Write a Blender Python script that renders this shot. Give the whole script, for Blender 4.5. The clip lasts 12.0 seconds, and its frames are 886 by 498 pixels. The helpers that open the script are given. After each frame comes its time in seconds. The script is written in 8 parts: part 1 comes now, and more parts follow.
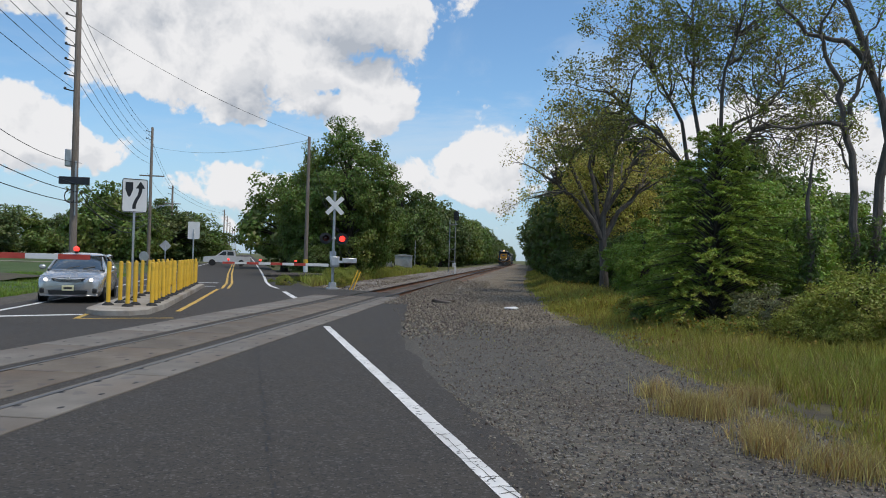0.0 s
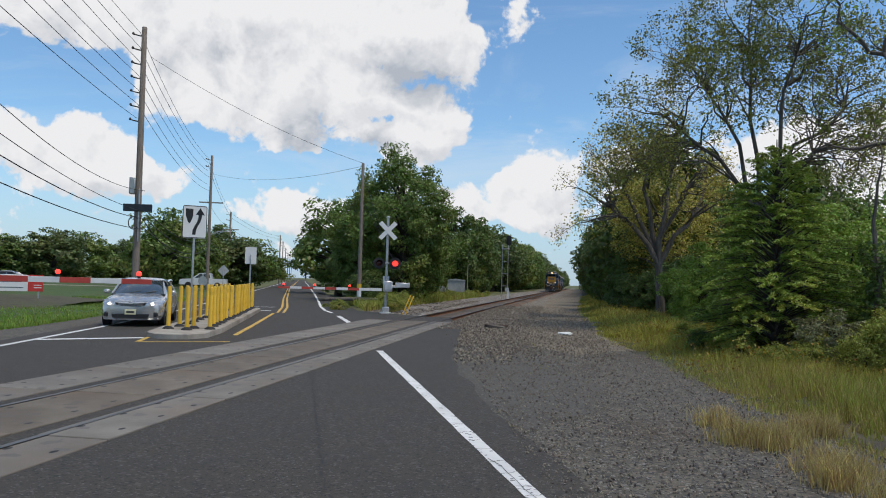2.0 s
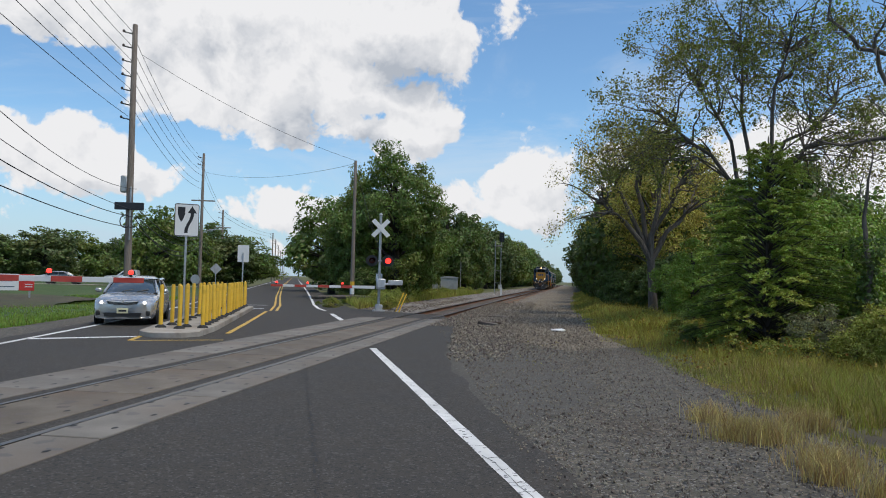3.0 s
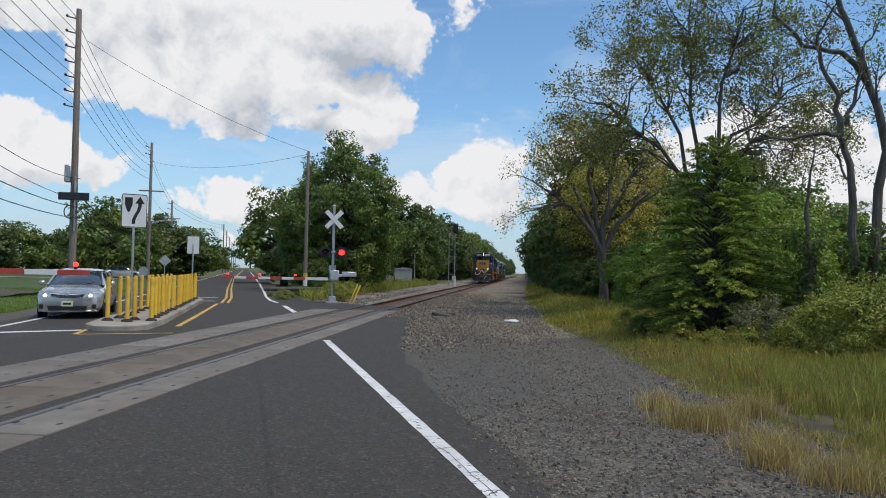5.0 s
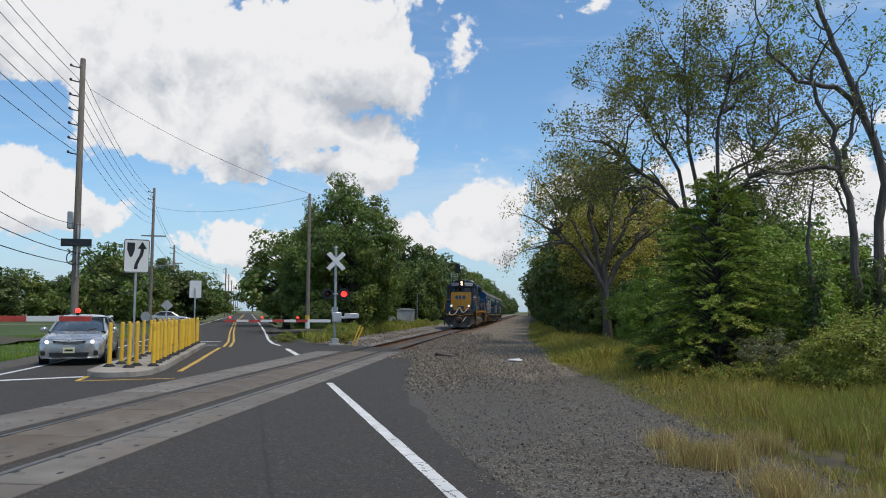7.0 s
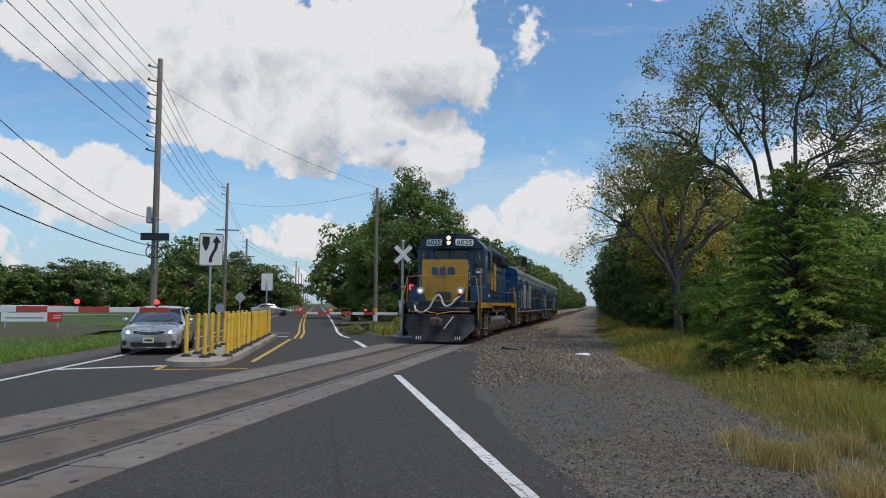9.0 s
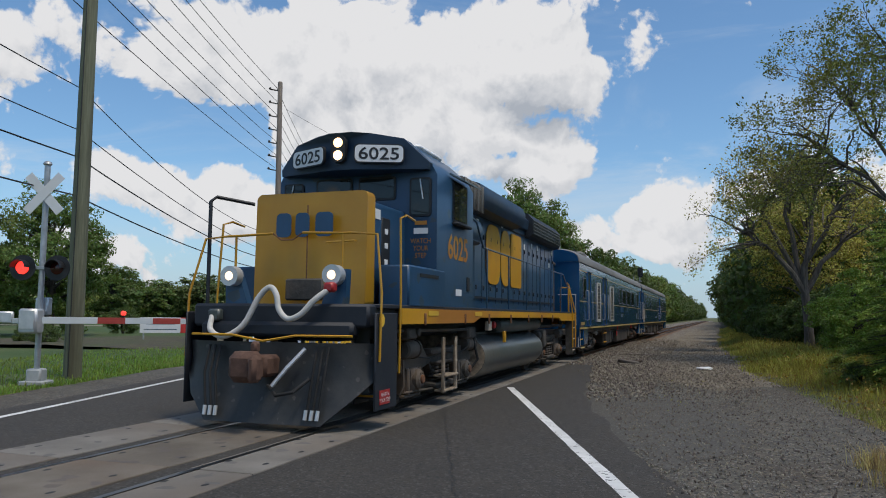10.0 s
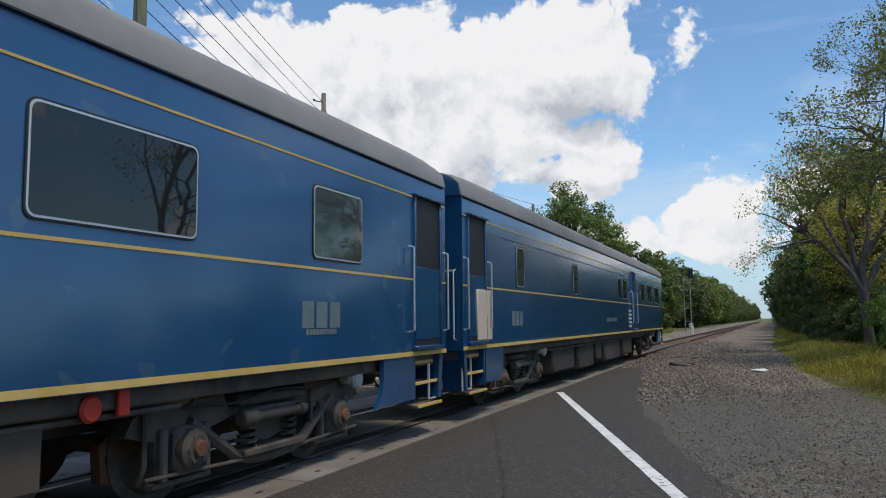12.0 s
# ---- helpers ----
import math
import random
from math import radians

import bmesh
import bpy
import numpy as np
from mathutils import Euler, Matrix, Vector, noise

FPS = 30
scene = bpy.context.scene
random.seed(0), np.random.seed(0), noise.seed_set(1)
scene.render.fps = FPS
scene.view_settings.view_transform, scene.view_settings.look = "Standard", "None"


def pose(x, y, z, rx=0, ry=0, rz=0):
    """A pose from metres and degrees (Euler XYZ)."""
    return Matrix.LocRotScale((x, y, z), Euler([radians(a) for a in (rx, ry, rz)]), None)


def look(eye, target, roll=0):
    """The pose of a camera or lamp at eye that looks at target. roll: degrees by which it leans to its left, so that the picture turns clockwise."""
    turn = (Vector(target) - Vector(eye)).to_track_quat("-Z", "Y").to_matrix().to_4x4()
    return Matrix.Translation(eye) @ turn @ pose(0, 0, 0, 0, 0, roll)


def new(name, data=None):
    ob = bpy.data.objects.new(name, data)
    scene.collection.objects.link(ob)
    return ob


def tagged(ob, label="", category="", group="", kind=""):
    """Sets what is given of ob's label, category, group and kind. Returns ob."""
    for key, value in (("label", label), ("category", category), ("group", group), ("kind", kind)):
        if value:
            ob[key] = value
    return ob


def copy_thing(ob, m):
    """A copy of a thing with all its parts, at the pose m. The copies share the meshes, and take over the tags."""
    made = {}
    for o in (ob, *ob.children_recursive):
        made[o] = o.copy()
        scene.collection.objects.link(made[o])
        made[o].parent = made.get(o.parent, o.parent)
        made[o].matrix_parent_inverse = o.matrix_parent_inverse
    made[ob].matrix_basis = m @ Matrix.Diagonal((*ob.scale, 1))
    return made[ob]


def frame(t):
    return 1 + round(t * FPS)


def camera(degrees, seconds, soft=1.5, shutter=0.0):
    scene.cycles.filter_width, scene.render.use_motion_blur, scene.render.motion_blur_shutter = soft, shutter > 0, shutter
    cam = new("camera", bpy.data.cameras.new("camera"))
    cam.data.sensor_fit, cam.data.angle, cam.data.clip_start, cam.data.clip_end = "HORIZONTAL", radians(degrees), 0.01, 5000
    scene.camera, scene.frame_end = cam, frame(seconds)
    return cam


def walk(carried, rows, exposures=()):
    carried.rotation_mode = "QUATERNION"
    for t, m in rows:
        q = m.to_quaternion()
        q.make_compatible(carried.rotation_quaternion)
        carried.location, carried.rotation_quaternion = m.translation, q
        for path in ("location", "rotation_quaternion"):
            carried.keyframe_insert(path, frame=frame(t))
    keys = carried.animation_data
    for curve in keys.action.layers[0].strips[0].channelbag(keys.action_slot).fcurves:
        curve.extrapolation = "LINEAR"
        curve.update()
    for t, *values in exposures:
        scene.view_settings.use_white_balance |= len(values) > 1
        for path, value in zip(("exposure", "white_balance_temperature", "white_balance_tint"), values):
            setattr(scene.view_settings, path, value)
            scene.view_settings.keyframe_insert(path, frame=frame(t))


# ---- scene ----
# ---------- camera: a person standing on the road, turning with the train ----------
EYE = 1.62
cam = camera(60.34, 12.0, soft=1.0)
PATH = [
    (0, 4.88, 0.72, -1.61), (0.1, 4.92, 0.71, -1.62), (0.2, 5.14, 0.75, -1.63), (0.3, 5.31, 0.78, -1.64), (0.4, 5.44, 0.95, -1.65),
    (0.5, 6.49, 1.32, -1.66), (0.6, 7.86, 1.50, -1.76), (0.7, 8.46, 1.59, -1.86), (0.8, 8.34, 1.62, -1.97), (0.9, 9.41, 1.99, -2.07),
    (1, 10.04, 2.15, -2.17), (1.1, 9.92, 2.13, -2.13), (1.2, 9.91, 2.22, -2.09), (1.3, 9.86, 2.40, -2.04), (1.4, 9.82, 2.41, -2.00),
    (1.5, 9.79, 2.50, -1.96), (2, 8.83, 2.46, -1.60), (2.5, 8.47, 2.13, -1.61), (3, 8.31, 2.27, -1.35), (3.2, 7.73, 1.89, -1.13),
    (3.3, 7.25, 1.75, -1.03), (3.5, 6.47, 1.55, -0.81), (3.6, 6.25, 1.41, -0.83), (3.7, 6.25, 1.49, -0.85), (5.5, 4.44, 1.89, -1.21),
    (6, 4.53, 3.37, -0.80), (6.5, 4.37, 4.31, -0.32), (8.3, 7.82, 4.98, -0.49), (8.5, 8.07, 4.79, -0.51), (8.7, 8.63, 4.53, -0.53),
    (8.8, 8.84, 4.42, -0.54), (9, 10.03, 4.16, -0.56), (9.1, 10.54, 4.21, -0.60), (9.2, 11.37, 4.24, -0.63), (9.3, 12.41, 4.26, -0.67),
    (9.4, 13.24, 4.33, -0.70), (9.5, 13.96, 4.35, -0.74), (9.6, 14.66, 4.46, -0.69), (9.7, 15.36, 4.61, -0.64), (9.8, 16.25, 4.65, -0.58),
    (9.9, 17.28, 4.80, -0.53), (10, 18.46, 4.98, -0.48), (10.1, 19.65, 5.10, -0.51), (10.2, 20.36, 5.17, -0.54), (10.3, 21.11, 5.24, -0.56),
    (10.4, 21.43, 5.32, -0.59), (10.5, 21.52, 5.31, -0.62), (10.7, 21.67, 5.25, -0.63), (11, 20.94, 5.37, -0.64), (11.1, 20.85, 5.28, -0.62),
    (11.2, 19.80, 5.45, -0.60), (11.3, 17.87, 5.71, -0.58), (11.4, 16.26, 5.52, -0.56), (11.5, 15.24, 5.63, -0.54), (11.6, 15.09, 5.62, -0.32),
    (11.7, 15.50, 5.24, -0.10), (11.8, 16.13, 5.11, 0.12), (11.9, 17.93, 5.15, 0.34), (12, 21.98, 5.42, 0.56)]
walk(cam, [(t, pose(0, 0, EYE, 90 + pitch, roll, yaw)) for t, yaw, pitch, roll in PATH],
     exposures=[(0, -0.06), (3.7, -0.04), (6.5, -0.04), (8.3, -0.15), (10.0, -0.20), (10.5, 0.02), (11.2, 0.0), (12, 0.0)])

# ---------- plan (metres; y runs along the railway, x to its right) ----------
ROAD_YAW = radians(19.3)
RU = Vector((-math.sin(ROAD_YAW), math.cos(ROAD_YAW), 0))
RN = Vector((math.cos(ROAD_YAW), math.sin(ROAD_YAW), 0))
RAIL_N, RAIL_F = -5.15, -6.66
TRACK = (RAIL_N + RAIL_F) / 2
RNG = random.Random(7)


def rd(a, b, z=0.0):
    """A point a metres along the road and b metres to the right of its axis through the eye."""
    p = RU * a + RN * b
    return Vector((p.x, p.y, z))


# ---------- light ----------
SUN_EL, SUN_AZ = radians(66), radians(112)      # azimuth from +y, clockwise


def sky_world():
    w = bpy.data.worlds.new("world")
    scene.world = w
    w.use_nodes = True
    nt = w.node_tree
    N, L = nt.nodes, nt.links
    N.clear()
    out, bg = N.new("ShaderNodeOutputWorld"), N.new("ShaderNodeBackground")
    sky = N.new("ShaderNodeTexSky")
    sky.sky_type, sky.sun_disc = "NISHITA", False
    sky.sun_elevation, sky.sun_rotation = SUN_EL, SUN_AZ
    sky.air_density, sky.dust_density, sky.ozone_density = 1.0, 0.6, 2.0
    co = N.new("ShaderNodeTexCoord")

    # the clouds' density, as a group of the direction
    g = bpy.data.node_groups.new("cloud_density", "ShaderNodeTree")
    g.interface.new_socket("Vector", in_out="INPUT", socket_type="NodeSocketVector")
    g.interface.new_socket("Density", in_out="OUTPUT", socket_type="NodeSocketFloat")
    gi, go = g.nodes.new("NodeGroupInput"), g.nodes.new("NodeGroupOutput")

    def math_node(op, a, b=None, clamp=False):
        m = g.nodes.new("ShaderNodeMath")
        m.operation, m.use_clamp = op, clamp
        for i, v in enumerate((a, b)):
            if v is None:
                continue
            if isinstance(v, (int, float)):
                m.inputs[i].default_value = v
            else:
                g.links.new(v, m.inputs[i])
        return m.outputs[0]

    def noise_node(scale, detail, rough, distort=0.0):
        n = g.nodes.new("ShaderNodeTexNoise")
        n.inputs["Scale"].default_value, n.inputs["Detail"].default_value = scale, detail
        n.inputs["Roughness"].default_value, n.inputs["Distortion"].default_value = rough, distort
        g.links.new(gi.outputs[0], n.inputs["Vector"])
        return n

    # the outlines are stirred by a noise, and heaped up in round billows
    stir = g.nodes.new("ShaderNodeVectorMath")
    stir.operation = "MULTIPLY_ADD"
    g.links.new(noise_node(11.0, 4, 0.55).outputs["Color"], stir.inputs[0])
    stir.inputs[1].default_value, stir.inputs[2].default_value = (0.075, 0.075, 0.075), (-0.0375, -0.0375, -0.0375)
    warped = g.nodes.new("ShaderNodeVectorMath")
    warped.operation = "ADD"
    g.links.new(gi.outputs[0], warped.inputs[0])
    g.links.new(stir.outputs[0], warped.inputs[1])
    heap = g.nodes.new("ShaderNodeTexVoronoi")
    heap.feature = "SMOOTH_F1"
    for key, v in (("Scale", 19.0), ("Detail", 3.0), ("Roughness", 0.55), ("Lacunarity", 2.1), ("Smoothness", 0.25)):
        heap.inputs[key].default_value = v
    g.links.new(warped.outputs[0], heap.inputs["Vector"])
    big, fine = noise_node(3.2, 3, 0.5).outputs["Fac"], noise_node(8.5, 11, 0.62, 0.3).outputs["Fac"]
    total = math_node("ADD", math_node("MULTIPLY", big, 0.55), math_node("MULTIPLY", fine, 1.75))
    total = math_node("SUBTRACT", total, 0.86)
    total = math_node("SUBTRACT", total, math_node("MULTIPLY", heap.outputs["Distance"], 0.42))
    for az, el, ra, re, amount in CLOUDS:
        az, el = radians(az), radians(el)
        c = Vector((math.sin(az) * math.cos(el), math.cos(az) * math.cos(el), math.sin(el)))
        sub = g.nodes.new("ShaderNodeVectorMath")
        sub.operation = "SUBTRACT"
        g.links.new(warped.outputs[0], sub.inputs[0])
        sub.inputs[1].default_value = c
        rot = g.nodes.new("ShaderNodeVectorRotate")
        rot.rotation_type = "Z_AXIS"
        g.links.new(sub.outputs[0], rot.inputs["Vector"])
        rot.inputs["Angle"].default_value = az
        mul = g.nodes.new("ShaderNodeVectorMath")
        mul.operation = "MULTIPLY"
        g.links.new(rot.outputs[0], mul.inputs[0])
        mul.inputs[1].default_value = (1 / radians(ra), 1 / radians(ra), 1 / radians(re))
        ln = g.nodes.new("ShaderNodeVectorMath")
        ln.operation = "LENGTH"
        g.links.new(mul.outputs[0], ln.inputs[0])
        mr = g.nodes.new("ShaderNodeMapRange")
        mr.interpolation_type = "SMOOTHSTEP"
        mr.inputs["From Min"].default_value, mr.inputs["From Max"].default_value = 1.25, 0.35
        mr.inputs["To Min"].default_value, mr.inputs["To Max"].default_value = 0.0, amount
        g.links.new(ln.outputs["Value"], mr.inputs["Value"])
        total = math_node("ADD", total, mr.outputs[0])
    g.links.new(total, go.inputs[0])

    def density(offset):
        add = N.new("ShaderNodeVectorMath")
        add.operation = "ADD"
        L.new(co.outputs["Generated"], add.inputs[0])
        add.inputs[1].default_value = offset
        n = N.new("ShaderNodeGroup")
        n.node_tree = g
        L.new(add.outputs[0], n.inputs[0])
        return n.outputs[0]

    def ranged(value, a, b, lo=0.0, hi=1.0, smooth=True):
        mr = N.new("ShaderNodeMapRange")
        mr.interpolation_type = "SMOOTHSTEP" if smooth else "LINEAR"
        for k, v in (("From Min", a), ("From Max", b), ("To Min", lo), ("To Max", hi)):
            mr.inputs[k].default_value = v
        L.new(value, mr.inputs["Value"])
        return mr.outputs[0]

    here, above = density((0, 0, 0)), density((-0.02, -0.01, 0.06))
    cover = ranged(here, -0.02, 0.16)
    under = ranged(above, 0.28, 1.15)
    near = density((-0.010, -0.004, 0.018))
    diff = N.new("ShaderNodeMath")
    diff.operation = "SUBTRACT"
    L.new(near, diff.inputs[0])
    L.new(here, diff.inputs[1])
    relief = N.new("ShaderNodeMath")
    relief.operation, relief.use_clamp = "ADD", True
    L.new(under, relief.inputs[0])
    L.new(ranged(diff.outputs[0], -0.16, 0.32, -0.10, 0.34, False), relief.inputs[1])
    tone = N.new("ShaderNodeMix")
    tone.data_type = "RGBA"
    L.new(relief.outputs[0], tone.inputs["Factor"])
    tone.inputs["A"].default_value = (*CLOUD_LIT, 1)
    tone.inputs["B"].default_value = (*CLOUD_SHADE, 1)
    clear = N.new("ShaderNodeMix")
    clear.data_type, clear.blend_type = "RGBA", "MULTIPLY"
    clear.inputs["Factor"].default_value = 1
    L.new(sky.outputs[0], clear.inputs["A"])
    clear.inputs["B"].default_value = (SKY * 0.78, SKY * 0.98, SKY * 1.08, 1)
    # pale haze low over the horizon
    sep = N.new("ShaderNodeSeparateXYZ")
    L.new(co.outputs["Generated"], sep.inputs[0])
    haze = N.new("ShaderNodeMix")
    haze.data_type = "RGBA"
    L.new(ranged(sep.outputs["Z"], 0.20, 0.0, 0.0, 0.65), haze.inputs["Factor"])
    # thin high veils
    mp = N.new("ShaderNodeMapping")
    mp.inputs["Scale"].default_value, mp.inputs["Rotation"].default_value = (1.0, 1.0, 3.2), (0.0, radians(18), 0.0)
    L.new(co.outputs["Generated"], mp.inputs["Vector"])
    vn = N.new("ShaderNodeTexNoise")
    vn.inputs["Scale"].default_value, vn.inputs["Detail"].default_value, vn.inputs["Roughness"].default_value, vn.inputs["Distortion"].default_value = 3.2, 9, 0.62, 0.6
    L.new(mp.outputs[0], vn.inputs["Vector"])
    veil = N.new("ShaderNodeMix")
    veil.data_type = "RGBA"
    L.new(ranged(vn.outputs["Fac"], 0.46, 0.76, 0.0, 0.5), veil.inputs["Factor"])
    L.new(clear.outputs["Result"], veil.inputs["A"])
    veil.inputs["B"].default_value = (0.72, 0.78, 0.85, 1)
    L.new(veil.outputs["Result"], haze.inputs["A"])
    haze.inputs["B"].default_value = (0.46, 0.60, 0.78, 1)
    mix = N.new("ShaderNodeMix")
    mix.data_type = "RGBA"
    L.new(cover, mix.inputs["Factor"])
    L.new(haze.outputs["Result"], mix.inputs["A"])
    L.new(tone.outputs["Result"], mix.inputs["B"])
    L.new(mix.outputs["Result"], bg.inputs["Color"])
    bg.inputs["Strength"].default_value = 1.0
    L.new(bg.outputs[0], out.inputs[0])


SKY = 0.15
CLOUD_LIT, CLOUD_SHADE = (0.88, 0.88, 0.895), (0.46, 0.50, 0.565)
# clouds and clear gaps: azimuth and elevation in degrees, half-widths, amount
CLOUDS = [
    (-22.2, 18.7, 11.0, 5.1, 0.50), (-12.2, 19.7, 5.5, 3.8, 0.50), (-9.2, 16.9, 5.5, 2.5, 0.60), (-27.2, 19.5, 8.5, 3.8, 0.25),
    (-23.7, 12.5, 8.9, 3.0, 0.50), (-17.8, 14.0, 5.1, 2.5, 0.40), (-41.6, 17.7, 8.1, 4.7, 0.12), (-42.0, 13.0, 9.0, 5.0, -0.22), (-41.3, 10.0, 4.2, 2.5, 0.50),
    (-34.7, 7.8, 5.1, 2.5, 0.50), (-30.4, 6.9, 3.4, 2.1, 0.40), (-10.4, 12.2, 3.2, 2.1, 0.50), (-12.5, 10.3, 4.7, 1.3, 0.35),
    (-3.2, 19.9, 2.5, 2.5, 0.20), (-1.6, 8.2, 2.6, 2.0, 0.45), (3.4, 8.6, 3.2, 2.4, 0.42), (-3.6, 5.7, 7.2, 1.9, 0.45), (-21.0, 5.3, 5.9, 1.3, 0.42),
    (8.9, 8.2, 5.1, 2.5, 0.30), (20.4, 7.9, 8.5, 4.7, 0.50), (18.5, 4.8, 8.5, 2.5, 0.45), (-19.4, 8.3, 8.5, 0.9, -0.30),
    (-33.8, 12.8, 2.3, 2.5, -0.50), (-37.9, 13.0, 3.8, 1.5, -0.15), (5.2, 15.2, 8.5, 4.0, -0.30), (-0.3, 17.4, 2.5, 1.7, -0.20),
    (-28.5, 9.0, 1.9, 2.5, -0.30), (2.5, 19.5, 5.1, 2.5, -0.30), (14.4, 18.2, 10.6, 5.1, -0.25), (-43.0, 4.2, 8.5, 1.7, 0.20),
    (-50.7, 12.6, 11.0, 8.1, 0.15), (-36.3, 18.5, 6.4, 4.7, 0.25), (-39.8, 15.0, 5.1, 3.0, 0.15), (-13.5, 13.9, 3.0, 1.9, 0.35)
]
sky_world()

sun_data = bpy.data.lights.new("sun", "SUN")
sun_data.energy, sun_data.angle, sun_data.color = 2.55, radians(12), (1.0, 0.89, 0.73)
sun = new("sun", sun_data)
sun.matrix_world = look((math.sin(SUN_AZ) * math.cos(SUN_EL) * 50, math.cos(SUN_AZ) * math.cos(SUN_EL) * 50, math.sin(SUN_EL) * 50), (0, 0, 0))
scene.view_settings.exposure = 0.0

# ---------- materials ----------
def material(name, colors, rough=0.8, scale=6.0, metal=0.0, bump=0.0, bump_scale=None, spots=None, coat=0.0, vary=0.0, emission=None,
             stretch=(1, 1, 1), contrast=(0.35, 0.68), two_scale=0.35, coords="Object", island=False, sheen=0.12):
    """A procedural surface: colours mixed by noise at two scales, optional spots (colour, scale, share), bump and variation from piece to piece."""
    m = bpy.data.materials.new(name)
    m.use_nodes = True
    N, L = m.node_tree.nodes, m.node_tree.links
    bsdf = N["Principled BSDF"]
    tc, mp = N.new("ShaderNodeTexCoord"), N.new("ShaderNodeMapping")
    mp.inputs["Scale"].default_value = stretch
    L.new(tc.outputs[coords], mp.inputs["Vector"])

    def noise_tex(sc, detail=5, r=0.6):
        n = N.new("ShaderNodeTexNoise")
        n.inputs["Scale"].default_value, n.inputs["Detail"].default_value, n.inputs["Roughness"].default_value = sc, detail, r
        L.new(mp.outputs[0], n.inputs["Vector"])
        return n.outputs["Fac"]

    def mixed(fac, a, b, blend="MIX"):
        x = N.new("ShaderNodeMix")
        x.data_type, x.blend_type = "RGBA", blend
        for key, v in (("Factor", fac), ("A", a), ("B", b)):
            if isinstance(v, (int, float)):
                x.inputs[key].default_value = v
            elif isinstance(v, tuple):
                x.inputs[key].default_value = (*v, 1) if len(v) == 3 else v
            else:
                L.new(v, x.inputs[key])
        return x.outputs["Result"]

    def ramp(v, a, b):
        r = N.new("ShaderNodeMapRange")
        r.inputs["From Min"].default_value, r.inputs["From Max"].default_value = a, b
        L.new(v, r.inputs["Value"])
        return r.outputs[0]

    fac = noise_tex(scale)
    col = mixed(ramp(fac, *contrast), colors[0], colors[1])
    if len(colors) > 2:
        col = mixed(ramp(noise_tex(scale * two_scale * 0.3, 3), 0.48, 0.66), col, colors[2])
    if spots:
        for color, sc, share in spots:
            v = N.new("ShaderNodeTexVoronoi")
            v.inputs["Scale"].default_value = sc
            L.new(mp.outputs[0], v.inputs["Vector"])
            s = N.new("ShaderNodeSeparateColor")
            L.new(v.outputs["Color"], s.inputs[0])
            t = N.new("ShaderNodeMath")
            t.operation = "LESS_THAN"
            L.new(s.outputs[0], t.inputs[0])
            t.inputs[1].default_value = share
            col = mixed(t.outputs[0], col, color)
    if vary:
        if island:
            gi = N.new("ShaderNodeNewGeometry")
            rnd = gi.outputs["Random Per Island"]
        else:
            oi = N.new("ShaderNodeObjectInfo")
            rnd = oi.outputs["Random"]
        mr = N.new("ShaderNodeMapRange")
        mr.inputs["To Min"].default_value, mr.inputs["To Max"].default_value = 1 - vary, 1 + vary
        L.new(rnd, mr.inputs["Value"])
        hsv = N.new("ShaderNodeHueSaturation")
        L.new(mr.outputs[0], hsv.inputs["Value"])
        L.new(col, hsv.inputs["Color"])
        if island:
            m2 = N.new("ShaderNodeMapRange")
            m2.inputs["To Min"].default_value, m2.inputs["To Max"].default_value = 0.5 - vary * 0.10, 0.5 + vary * 0.05
            L.new(rnd, m2.inputs["Value"])
            L.new(m2.outputs[0], hsv.inputs["Hue"])
        col = hsv.outputs[0]
    L.new(col, bsdf.inputs["Base Color"])
    rr = N.new("ShaderNodeMapRange")
    rr.inputs["To Min"].default_value, rr.inputs["To Max"].default_value = max(0.02, rough - sheen), min(1, rough + sheen)
    L.new(fac, rr.inputs["Value"])
    L.new(rr.outputs[0], bsdf.inputs["Roughness"])
    bsdf.inputs["Metallic"].default_value = metal
    bsdf.inputs["Coat Weight"].default_value = coat
    bsdf.inputs["Coat Roughness"].default_value = 0.12
    if bump:
        b = N.new("ShaderNodeBump")
        b.inputs["Strength"].default_value, b.inputs["Distance"].default_value = 0.6, bump
        L.new(noise_tex(bump_scale or scale * 4, 4), b.inputs["Height"])
        L.new(b.outputs[0], bsdf.inputs["Normal"])
    if emission:
        bsdf.inputs["Emission Color"].default_value = (*emission[:3], 1)
        bsdf.inputs["Emission Strength"].default_value = emission[3]
    return m


def glass(name, tint=(0.8, 0.88, 0.86), rough=0.03):
    m = bpy.data.materials.new(name)
    m.use_nodes = True
    b = m.node_tree.nodes["Principled BSDF"]
    b.inputs["Base Color"].default_value = (*tint, 1)
    b.inputs["Roughness"].default_value = rough
    b.inputs["Transmission Weight"].default_value = 0.75
    b.inputs["IOR"].default_value = 1.5
    return m


def leafy(name, a, b, c, shine=0.5):
    """Leaves: colour varies leaf by leaf, and light comes through them."""
    m = material(name, (a, b, c), rough=shine, scale=0.9, vary=0.38, island=True, contrast=(0.3, 0.7))
    bs = m.node_tree.nodes["Principled BSDF"]
    N, L = m.node_tree.nodes, m.node_tree.links
    tr = N.new("ShaderNodeBsdfTranslucent")
    L.new(bs.inputs["Base Color"].links[0].from_socket, tr.inputs["Color"])
    mx = N.new("ShaderNodeMixShader")
    mx.inputs[0].default_value = 0.35
    L.new(bs.outputs[0], mx.inputs[1])
    L.new(tr.outputs[0], mx.inputs[2])
    L.new(mx.outputs[0], N["Material Output"].inputs["Surface"])
    return m


